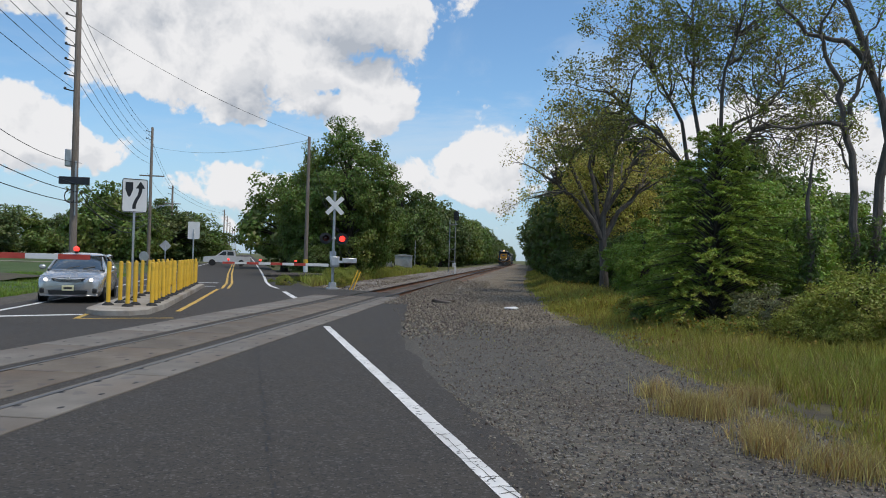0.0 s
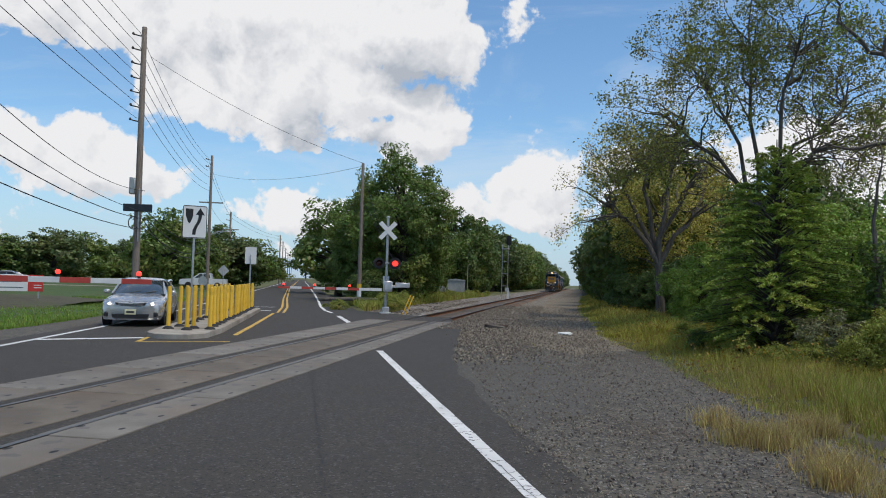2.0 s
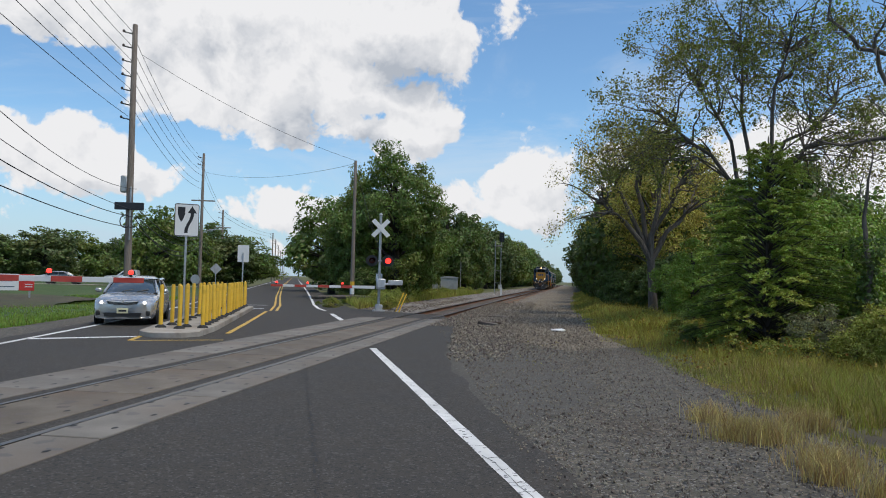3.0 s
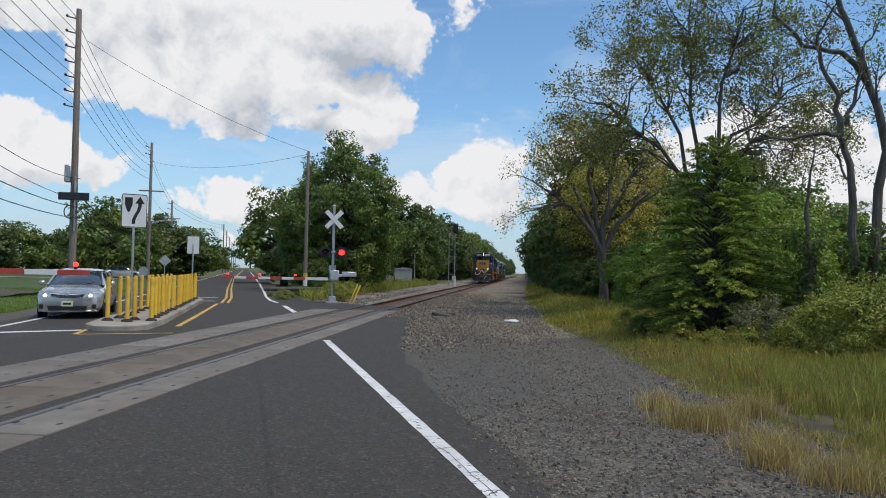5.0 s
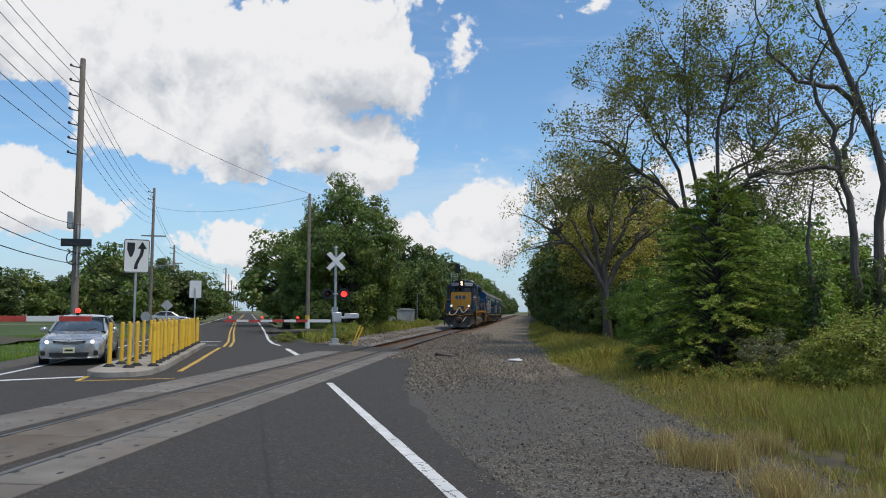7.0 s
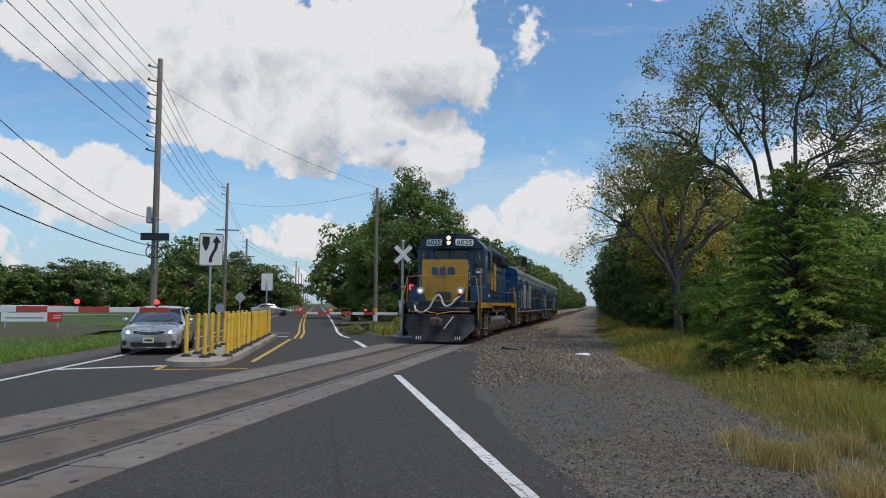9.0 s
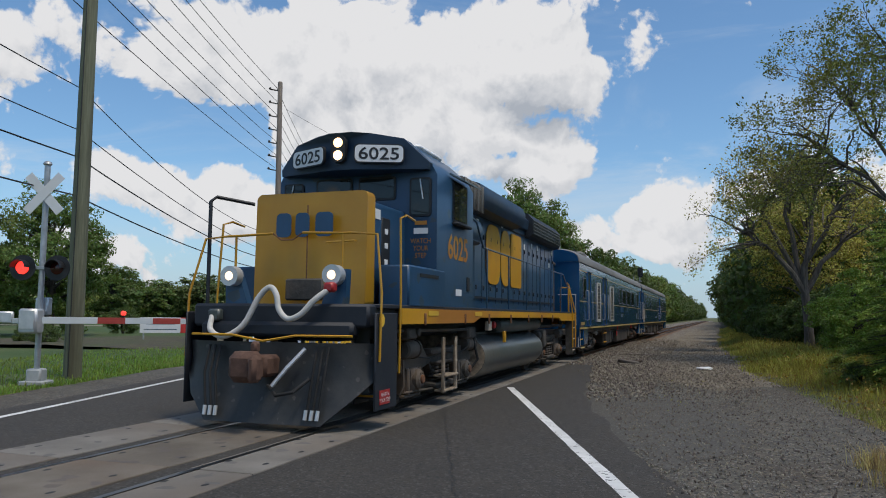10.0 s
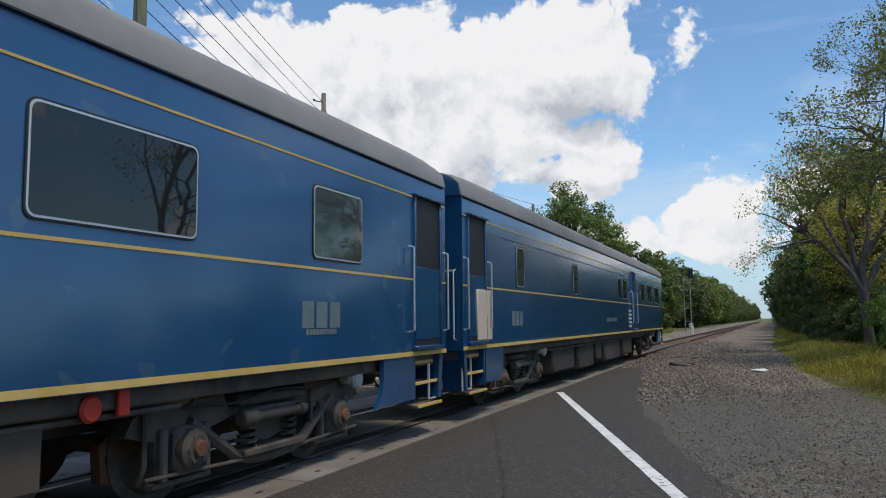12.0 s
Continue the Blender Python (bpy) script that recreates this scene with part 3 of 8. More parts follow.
def road():
    e = [(0.5, -8), (0.36, 5.38), (0.08, 6.91), (-1.05, 10.65), (-2.3, 16.1), (-3.0, 23.7), (-3.95, 30.4), (-5.0, 33.5)]
    e += [tuple(rd(40, 2.9)[:2]), tuple(rd(60, 2.6)[:2]), tuple(rd(700, 2.5)[:2]), tuple(rd(700, -5.9)[:2]), tuple(rd(60, -5.9)[:2]), tuple(rd(26, -6.3)[:2]), tuple(rd(12, -7.2)[:2]), tuple(rd(-30, -8)[:2])]
    single("road", poly_sheet(e, 0.0, 0.45, 0.0, 0.10, 2.0), "asphalt", "dark grey two-lane asphalt road", "road", kind="structure", fix=False)

    def stripe(pts, width, mat, label, name):
        g = Geo()
        n = len(pts)
        ps = [rd(*p) for p in pts]
        for i, p in enumerate(ps):
            d = (ps[min(i + 1, n - 1)] - ps[max(i - 1, 0)]).normalized()
            s = Vector((d.y, -d.x, 0)) * width / 2
            w = 1 + 0.06 * math.sin(i * 2.3)
            g.v += [tuple(p - s * w + Vector((0, 0, 0.005))), tuple(p + s * w + Vector((0, 0, 0.005)))]
        g.f = [(2 * i, 2 * i + 1, 2 * i + 3, 2 * i + 2) for i in range(n - 1)]
        single(name, g, mat, label, "road marking", kind="structure", smooth=False, fix=False)

    stripe([(a, 1.80) for a in np.arange(-6, 17.6, 0.5)], 0.155, "paint_white", "worn white edge line on asphalt", "edge_line")
    stripe([(27.0 + i * 0.6, 1.83 - 0.02 * i) for i in range(12)], 0.20, "paint_white", "white edge line beyond the rails", "edge_line")
    stripe([(36.5, 1.45), (39, 1.2), (44, 1.1), (55, 1.2), (80, 1.3), (140, 1.35), (400, 1.35)], 0.16, "paint_white", "white edge line running into the distance", "edge_line")
    stripe([(-4, -7.55), (9.0, -6.85), (14.2, -6.47), (19, -6.15), (24, -5.82), (34, -5.45), (60, -5.3), (300, -5.3)], 0.14, "paint_white", "thin white edge line of the oncoming lane", "edge_line")
    stripe([(19.35, -6.1), (20.3, -3.85)], 0.30, "paint_white", "white stop line before the crossing", "stop_line")
    stripe([(19.1, -3.75), (19.45, -1.68)], 0.12, "paint_yellow", "yellow line round the traffic island", "island_line")
    stripe([(19.1, -3.78), (22.2, -3.80)], 0.12, "paint_yellow", "yellow line round the traffic island", "island_line")
    stripe([(21.6, -1.75), (26, -1.55), (35, -1.2)], 0.14, "paint_yellow", "yellow line beside the traffic island", "island_line")
    for b in (-1.05, -0.78):
        stripe([(35.5, b), (42, b + 0.05), (60, b - 0.3), (110, b - 0.9), (500, b - 1.1)], 0.12, "paint_yellow", "double yellow centre line", "centre_line")
    for a in (37.6, 42.0):
        stripe([(a, -4.9), (a, -1.4)], 0.35, "paint_white", "white line across the oncoming lane", "stop_line")


def crossing():
    """Concrete panels set between and beside the rails, each with its rows of lifting recesses."""
    base = tagged(new("crossing_bed"), "bed of the level crossing with concrete panels", "level crossing", kind="structure")
    b = Geo().box((TRACK, 12.0, -0.215), (3.5, 36.6, 0.06))
    part("bed", b, "rubber", base)
    rows = [(-7.76, -6.765), (-6.515, -5.305), (-5.045, -4.28)]
    length, y0, y1 = 2.44, -6.2, 30.3
    count = int((y1 - y0) / length)
    length = (y1 - y0) / count
    for r, (xa, xb) in enumerate(rows):
        g = Geo().box(((xa + xb) / 2, 0, 0), (xb - xa, length - 0.022, 0.15), 0.008)
        me = g.mesh("panel", M["concrete" if r == 1 else "concrete_grey"])
        d = Geo()
        for yy in (-0.82, -0.05, 0.72):
            for xx in ([0.2, 0.8] if r != 1 else [0.16, 0.84]):
                d.lathe((xa + (xb - xa) * xx, yy, 0.0765), [(0, 0.03), (0.001, 0.027)], "z", 10, Matrix.Translation((0, yy, 0)) @ Matrix.Diagonal((1, 1.9, 1, 1)) @ Matrix.Translation((0, -yy, 0)))
        md = d.mesh("recess", M["rubber"])
        for i in range(count):
            p = new("panel", me)
            p.parent = base
            p.location = (0, y0 + (i + 0.5) * length, -0.059 + 0.004 * RNG.uniform(-1, 1))
            q = new("recess", md)
            q.parent = p


def track():
    t = tagged(new("railway"), "single railway track with rusty rails on ballast", "railway", kind="structure")
    prof_head = [(-0.036, 0.0), (-0.036, -0.03), (0.036, -0.03), (0.036, 0.0)]
    web = [(-0.01, -0.03), (-0.01, -0.15), (-0.075, -0.162), (-0.075, -0.172), (0.075, -0.172), (0.075, -0.162), (0.01, -0.15), (0.01, -0.03)]
    def sweep(x, prof):
        g = Geo()
        ys = [-40, 30] + list(np.arange(36, 420, 8))
        n = len(prof)
        for yy in ys:
            g.v += [(tx(yy) - TRACK + x + q, yy, z + 0.022) for q, z in prof]
        for j in range(len(ys) - 1):
            for i in range(n):
                k = j * n + i
                g.f.append((k, j * n + (i + 1) % n, (j + 1) * n + (i + 1) % n, k + n))
        return g

    for x in (RAIL_N, RAIL_F):
        part("rail_head", sweep(x, prof_head), "rail_top", t, "worn bright rail head", smooth=False)
        part("rail_web", sweep(x, web), "rust", t, "rusty rail web and foot", smooth=False)
    tie = Geo().box((0, 0, 0), (2.6, 0.23, 0.16), 0.012).mesh("tie", M["tie"])
    y = 30.7
    for i in range(120):
        o = new("tie", tie)
        o.parent = t
        o.matrix_basis = pose(tx(y) + RNG.uniform(-0.04, 0.04), y, -0.215 + RNG.uniform(-0.01, 0.01), 0, 0, RNG.uniform(-1, 1))
        y += 0.5
    rest = Geo()
    while y < 420:
        rest.box((tx(y), y, -0.215), (2.6, 0.23, 0.16))
        y += 0.55
    tagged(part("far_ties", rest, "tie", t, smooth=False), kind="stuff")
    # ballast shoulder
    g = Geo()
    ys = list(np.arange(30.3, 90, 0.8)) + list(np.arange(90, 420, 8))
    prof = [(-5.2, -0.09), (-3.2, -0.06), (-2.2, -0.16), (-1.5, -0.16), (-0.85, -0.19), (0, -0.18), (0.85, -0.19), (1.5, -0.16), (2.0, -0.10), (2.6, -0.02), (3.4, -0.02), (4.2, -0.09)]
    for yy in ys:
        for px, pz in prof:
            k = smooth_noise(px * 2, yy, 0.9, 5)
            g.v.append((tx(yy) + px + 0.1 * k, yy, pz + 0.05 * k + 0.035 * RNG.uniform(-1, 1)))
    w = len(prof)
    for j in range(len(ys) - 1):
        for i in range(w - 1):
            a = j * w + i
            g.f.append((a, a + 1, a + w + 1, a + w))
    core = Geo()
    cols = [i for i, (px, pz) in enumerate(prof) if -1.6 < px < 2.1]
    for j, yy in enumerate(ys):
        core.v += [(x, y_, z + 0.006) for x, y_, z in (g.v[j * w + i] for i in cols)]
    k = len(cols)
    core.f = [(j * k + i, j * k + i + 1, (j + 1) * k + i + 1, (j + 1) * k + i) for j in range(len(ys) - 1) for i in range(k - 1)]
    single("track_bed", core, "ballast_rust", "rust-stained ballast between and beside the rails", "ballast", kind="structure", fix=False)
    single("ballast_bed", g, "ballast", "pale crushed-stone ballast along the track", "ballast", kind="structure", fix=False)


def paint_cracks():
    """Cracks through the worn edge line and a tar seam along the lane."""
    g = Geo()

    def crack(p, q, w):
        n = 6
        pts = [p.lerp(q, i / n) + Vector((RNG.uniform(-1, 1), RNG.uniform(-1, 1), 0)) * 0.022 for i in range(n + 1)]
        d = (q - p).normalized()
        s = Vector((d.y, -d.x, 0))
        k = len(g.v)
        for v in pts:
            ww = w * RNG.uniform(0.4, 1.2)
            g.v += [tuple(v - s * ww + Vector((0, 0, 0.0075))), tuple(v + s * ww + Vector((0, 0, 0.0075)))]
        g.f += [(k + 2 * i, k + 2 * i + 1, k + 2 * i + 3, k + 2 * i + 2) for i in range(n)]

    for i in range(22):
        a = 3.6 + 0.17 * i + RNG.uniform(-0.06, 0.06) + (i > 14) * 0.25 * (i - 14)
        crack(rd(a, 1.71), rd(a + RNG.uniform(-0.05, 0.12), 1.89), 0.006)
    crack(rd(3.4, 1.79), rd(5.2, 1.82), 0.005)
    crack(rd(5.3, 1.80), rd(6.9, 1.77), 0.004)
    single("paint_cracks", g, "asphalt", "fine cracks through the painted edge line", "cracks", kind="structure", smooth=False, fix=False)
    t = Geo()
    for i in range(60):
        a = 3.0 + i * 0.2
        b = SEAM + 0.02 * math.sin(i * 1.7)
        k = len(t.v)
        w = RNG.uniform(0.004, 0.016)
        t.v += [tuple(rd(a, b - w, 0.004)), tuple(rd(a, b + w, 0.004)), tuple(rd(a + 0.15, b + w * 0.6, 0.004)), tuple(rd(a + 0.15, b - w * 0.6, 0.004))]
        t.f.append((k, k + 1, k + 2, k + 3))
    single("tar_seam", t, "rubber", "thin broken tar seam along the lane", "seam", kind="structure", smooth=False, fix=False)


SEAM = 0.22
ground()
road()
paint_cracks()
crossing()
track()


def loose_stones():
    """Stones lying on the ballast and on the gravel."""
    g = Geo()
    def stone(x, y, z, s):
        r = RNG
        q = Euler((r.uniform(0, 6), r.uniform(0, 6), r.uniform(0, 6))).to_matrix().to_4x4()
        m = Matrix.Translation((x, y, z)) @ q @ Matrix.Diagonal((s * r.uniform(0.7, 1.3), s, s * r.uniform(0.5, 0.8), 1))
        g.add([(1, 0, 0), (-1, 0, 0), (0, 1, 0), (0, -1, 0), (0, 0, 1), (0, 0, -1)], [(0, 2, 4), (2, 1, 4), (1, 3, 4), (3, 0, 4), (2, 0, 5), (1, 2, 5), (3, 1, 5), (0, 3, 5)], m)
    for _ in range(9000):
        y = 15 + 47 * RNG.betavariate(1.7, 2.6)
        x = RNG.uniform(-4.4, -1.2) if y > 26 else RNG.uniform(-3.4 + (26 - y) * 0.12, -1.0)
        stone(x, y, RNG.uniform(-0.02, 0.025), RNG.uniform(0.018, 0.05))
    for _ in range(7000):
        y = 15.5 + 43 * RNG.betavariate(1.6, 3.0)
        stone(RNG.uniform(-1.6, 1.3), y, RNG.uniform(-0.012, 0.012), RNG.uniform(0.01, 0.032))
    for _ in range(2500):
        y = 31 + 40 * RNG.random() ** 1.4
        stone(TRACK + RNG.uniform(-4.6, -1.4), y, -0.07, RNG.uniform(0.02, 0.055))
    for _ in range(12000):
        y = 4 + 20 * RNG.random() ** 1.6
        stone(RNG.uniform(0.1 - (y - 5.4) * 0.2, 3.2), y, RNG.uniform(-0.01, 0.012), RNG.uniform(0.006, 0.02))
    single("loose_stones", g, "stone", "scattered loose ballast stones and gravel", "stones", kind="stuff", smooth=False, fix=False)


loose_stones()

# ---------- the train ----------
M["loco_blue"] = material("loco_blue", ((0.013, 0.058, 0.128), (0.019, 0.074, 0.160), (0.026, 0.060, 0.098)), 0.40, 1.2, coat=0.15, bump=0.002, bump_scale=9,
                          spots=[((0.035, 0.060, 0.085), 7.0, 0.04)])
M["coach_blue"] = material("coach_blue", ((0.008, 0.058, 0.150), (0.012, 0.076, 0.185), (0.010, 0.044, 0.105)), 0.20, 0.9, coat=0.7, bump=0.010, bump_scale=1.1,
                           spots=[((0.030, 0.085, 0.16), 5.0, 0.03)])
M["loco_dark"] = material("loco_dark", ((0.010, 0.014, 0.022), (0.022, 0.026, 0.034), (0.018, 0.017, 0.016)), 0.6, 2.5, bump=0.004, bump_scale=12)
M["loco_yellow"] = material("loco_yellow", ((0.47, 0.235, 0.012), (0.54, 0.285, 0.018), (0.38, 0.185, 0.018)), 0.42, 1.6, coat=0.2)
M["sill_yellow"] = material("sill_yellow", ((0.56, 0.27, 0.010), (0.64, 0.32, 0.014), (0.42, 0.17, 0.025)), 0.5, 2.2, coat=0.1)
M["undercarriage"] = material("undercarriage", ((0.042, 0.038, 0.033), (0.105, 0.092, 0.077), (0.160, 0.115, 0.080)), 0.80, 5, bump=0.012, bump_scale=20)
M["tank"] = material("tank", ((0.052, 0.065, 0.063), (0.098, 0.110, 0.104), (0.135, 0.120, 0.100)), 0.38, 2.0, coat=0.15, bump=0.004,
                     spots=[((0.075, 0.07, 0.06), 9, 0.05)])
M["dirt_face"] = material("dirt_face", ((0.12, 0.095, 0.07), (0.42, 0.34, 0.25), (0.24, 0.18, 0.12)), 0.9, 6, bump=0.01)
M["plow"] = material("plow", ((0.020, 0.021, 0.021), (0.042, 0.042, 0.040), (0.085, 0.078, 0.068)), 0.5, 3, bump=0.006, spots=[((0.07, 0.065, 0.06), 22, 0.02)])
M["coupler"] = material("coupler", ((0.085, 0.042, 0.028), (0.145, 0.080, 0.055), (0.055, 0.035, 0.028)), 0.85, 8, bump=0.006)
M["hose"] = material("hose", ((0.55, 0.53, 0.48), (0.66, 0.64, 0.60)), 0.7, 9)
M["coach_roof"] = material("coach_roof", ((0.185, 0.180, 0.166), (0.235, 0.230, 0.214), (0.14, 0.132, 0.118)), 0.55, 1.4, bump=0.003)
M["hood_dark_blue"] = material("hood_dark_blue", ((0.012, 0.034, 0.070), (0.019, 0.048, 0.092), (0.021, 0.037, 0.055)), 0.50, 2.0, bump=0.003, bump_scale=10)
M["box_grime"] = material("box_grime", ((0.022, 0.021, 0.020), (0.050, 0.046, 0.041), (0.085, 0.066, 0.05)), 0.8, 4, bump=0.006, bump_scale=16)
M["stripe"] = material("stripe", ((0.52, 0.36, 0.10), (0.62, 0.44, 0.15)), 0.5, 3)
M["window_dark"] = material("window_dark", ((0.010, 0.013, 0.014), (0.018, 0.022, 0.022)), 0.02, 1.0, coat=0.0, sheen=0.0)
M["window_light"] = material("window_light", ((0.028, 0.042, 0.040), (0.045, 0.062, 0.058)), 0.03, 1.0, coat=0.3, sheen=0.0)
M["cream"] = material("cream", ((0.50, 0.42, 0.33), (0.58, 0.50, 0.40)), 0.6, 3)
M["louver"] = material("louver", ((0.48, 0.46, 0.41), (0.58, 0.56, 0.50), (0.40, 0.36, 0.31)), 0.55, 5)
M["faded"] = material("faded", ((0.10, 0.145, 0.165), (0.17, 0.205, 0.20), (0.05, 0.09, 0.13)), 0.5, 9)
M["board_white"] = material("board_white", ((0.75, 0.75, 0.74), (0.80, 0.80, 0.79)), 0.4, 3)
M["head_chrome"] = material("head_chrome", ((0.26, 0.26, 0.26), (0.36, 0.36, 0.36)), 0.22, 4, metal=1.0)
M["dark_red"] = material("dark_red", ((0.35, 0.02, 0.02), (0.45, 0.03, 0.03)), 0.4, 3)


def text_geo(body, height, bold=0.0):
    """Letters as flat mesh in the xz plane, centred, of that height."""
    cu = bpy.data.curves.new("text", "FONT")
    cu.body, cu.align_x, cu.align_y, cu.size = body, "CENTER", "CENTER", height * 1.4
    cu.extrude, cu.offset, cu.resolution_u = 0.0, bold, 3
    ob = bpy.data.objects.new("text", cu)
    me = bpy.data.meshes.new_from_object(ob)
    g = Geo()
    g.v = [(v.co.x, 0.0, v.co.y) for v in me.vertices]
    g.f = [tuple(p.vertices) for p in me.polygons]
    bpy.data.objects.remove(ob)
    bpy.data.meshes.remove(me)
    bpy.data.curves.remove(cu)
    zs = [p[2] for p in g.v]
    k = height / (max(zs) - min(zs))
    mid = (max(zs) + min(zs)) / 2
    g.v = [(x * k, 0, (z - mid) * k) for x, y, z in g.v]
    return g


def put(geo, m):
    geo.v = [tuple(m @ Vector(p)) for p in geo.v]
    return geo


SIDE = Matrix(((0, 1, 0, 0), (1, 0, 0, 0), (0, 0, 1, 0), (0, 0, 0, 1)))      # text plane onto a +x side, reading along +y


def side_text(body, height, x, y, z, wide=1.0, bold=0.0):
    return put(text_geo(body, height, bold), Matrix.Translation((x, y, z)) @ SIDE @ Matrix.Diagonal((wide, 1, 1, 1)))


def front_text(body, height, x, y, z, wide=1.0, bold=0.0):
    return put(text_geo(body, height, bold), Matrix.Translation((x, y, z)) @ Matrix.Diagonal((wide, 1, 1, 1)))


def rounded(cx, cz, w, h, r, n=4):
    """A rounded rectangle as an outline."""
    out = []
    for sx_, sz_, a0 in ((1, 1, 0), (-1, 1, 90), (-1, -1, 180), (1, -1, 270)):
        for i in range(n + 1):
            a = radians(a0 + 90 * i / n)
            out.append((cx + sx_ * (w / 2 - r) + r * math.cos(a), cz + sz_ * (h / 2 - r) + r * math.sin(a)))
    return out


def rounded_path(pts, n=5):
    """A smooth path through the points."""
    p = [Vector(q) for q in pts]
    p = [p[0] * 2 - p[1]] + p + [p[-1] * 2 - p[-2]]
    out = []
    for i in range(1, len(p) - 2):
        a, b, c, d = p[i - 1:i + 3]
        for k in range(n):
            t = k / n
            out.append(0.5 * (2 * b + (c - a) * t + (2 * a - 5 * b + 4 * c - d) * t * t + (3 * b - a - 3 * c + d) * t ** 3))
    return out + [p[-2]]


def coil(geo, c, r, h, wire_r=0.022, turns=5):
    geo.tube([(c[0] + r * math.cos(6.283 * turns * i / 40), c[1] + r * math.sin(6.283 * turns * i / 40), c[2] - h / 2 + h * i / 40) for i in range(41)], wire_r, 5)


def wheelset_truck(owner, yc, axles, coach=False):
    """A two-axle truck: arched sideframes with pedestals, coil springs, journal boxes, wheels on axles, brake gear."""
    tr = part("truck", Geo().box((0, yc, 0.62), (1.5, 1.0, 0.3), 0.05), "undercarriage", owner, "grimy cast truck")
    a0, a1 = axles
    for s in (-1, 1):
        x = s * 1.08
        top = 0.98 if not coach else 0.90
        arch = []
        for u in range(9):                  # the underside rises between the pedestals and dips to the spring seat
            v = u / 8
            arch.append((a1 - 0.30 + (a0 - a1 + 0.60) * v, 0.64 + 0.10 * math.sin(v * math.pi * 2) ** 2 - (0.22 if 0.36 < v < 0.64 else 0.0)))
        out = [(a0 - 0.66, 0.70), (a0 - 0.58, top - 0.06), (a0 - 0.40, top), (a0 + 0.55, top + 0.04), (yc - 0.62, top - 0.10), (yc + 0.62, top - 0.10), (a1 - 0.55, top + 0.04), (a1 + 0.40, top), (a1 + 0.58, top - 0.06), (a1 + 0.66, 0.70)]
        out += [(a1 + 0.34, 0.62), (a1 + 0.32, 0.30), (a1 + 0.20, 0.27), (a1 + 0.19, 0.62), (a1 - 0.19, 0.62), (a1 - 0.20, 0.27), (a1 - 0.28, 0.30)] + arch
        out += [(a0 + 0.28, 0.30), (a0 + 0.20, 0.27), (a0 + 0.19, 0.62), (a0 - 0.19, 0.62), (a0 - 0.20, 0.27), (a0 - 0.32, 0.30), (a0 - 0.34, 0.62)]
        fr = Geo().prism(out, x - 0.07, x + 0.07, "x")
        fr.box((x + s * 0.03, yc, top - 0.04), (0.26, 1.15, 0.12), 0.03)
        part("sideframe", fr, "undercarriage", tr, "arched cast sideframe")
        for a in axles:                     # flanges on the pedestals, tie bars below them
            for d in (-0.27, 0.27):
                part("pedestal_guide", Geo().box((x + s * 0.09, a + d, 0.50), (0.10, 0.09, 0.44), 0.02), "undercarriage", tr)
            part("tie_bar", Geo().box((x + s * 0.05, a, 0.255), (0.10, 0.74, 0.05), 0.012), "undercarriage", tr)
        sp = Geo()
        for dy in ((-0.30, 0.0, 0.30) if not coach else (-0.34, 0.34)):
            coil(sp, (x + s * 0.08, yc + dy, 0.56), 0.085, 0.34)
        sp.box((x + s * 0.08, yc, 0.36), (0.26, 1.05, 0.08), 0.02).box((x + s * 0.08, yc, 0.75), (0.24, 0.95, 0.06), 0.02)
        part("spring_nest", sp, "undercarriage", tr, "coil springs on their seat")
        if coach:
            eq = Geo().tube(rounded_path([(x + s * 0.10, a0 + 0.05, 0.74), (x + s * 0.11, a0 + 0.45, 0.50), (x + s * 0.11, yc - 0.4, 0.30), (x + s * 0.11, yc + 0.4, 0.30), (x + s * 0.11, a1 - 0.45, 0.50), (x + s * 0.10, a1 - 0.05, 0.74)], 4), 0.055, 6)
            part("equaliser_bar", eq, "undercarriage", tr)
            da = Geo().cyl((x + s * 0.24, yc - 0.15, 0.70), 0.05, 0.95, "y", 12, 0.01).cyl((x + s * 0.24, yc - 0.55, 0.70), 0.085, 0.22, "y", 14, 0.02).cyl((x + s * 0.24, yc + 0.36, 0.70), 0.07, 0.10, "y", 12, 0.01)
            part("shock_absorber", da, "box_grime", tr, "horizontal damper along the truck")
            part("decelostat", Geo().box((x + s * 0.18, a1 + 0.28, 0.98), (0.22, 0.30, 0.24), 0.05).cyl((x + s * 0.26, a1 + 0.28, 0.92), 0.12, 0.10, "x", 14, 0.03), "grey_paint", tr, "grey air valve on the truck's end")
            part("tag", Geo().box((x + s * 0.30, a1 + 0.28, 1.06), (0.012, 0.14, 0.06), 0.002), "bollard", tr, "yellow tag")
        for a in axles:
            jb = Geo().box((x + s * 0.06, a, 0.52), (0.24, 0.36, 0.40), 0.05)
            jb.lathe((x + s * 0.20, a, 0.53), [(-0.06, 0.17), (0.02, 0.17), (0.06, 0.12)] if s > 0 else [(-0.06, 0.12), (-0.02, 0.17), (0.06, 0.17)], "x", 18)
            for k in range(6):
                jb.cyl((x + s * 0.245, a + 0.115 * math.cos(k * 1.047), 0.53 + 0.115 * math.sin(k * 1.047)), 0.02, 0.04, "x", 6)
            box = part("journal_box", jb, "undercarriage", tr)
            part("bearing_cap", Geo().cyl((x + s * 0.27, a, 0.53), 0.075, 0.05, "x", 12, 0.012), "rust", box, "round rusty bearing cap")
            for d in (-1, 1):
                part("brake_shoe", Geo().prism([(a + d * 0.47, 0.28), (a + d * 0.57, 0.30), (a + d * 0.60, 0.62), (a + d * 0.50, 0.68), (a + d * 0.53, 0.48)], s * 0.72, s * 0.82, "x"), "rust", tr)
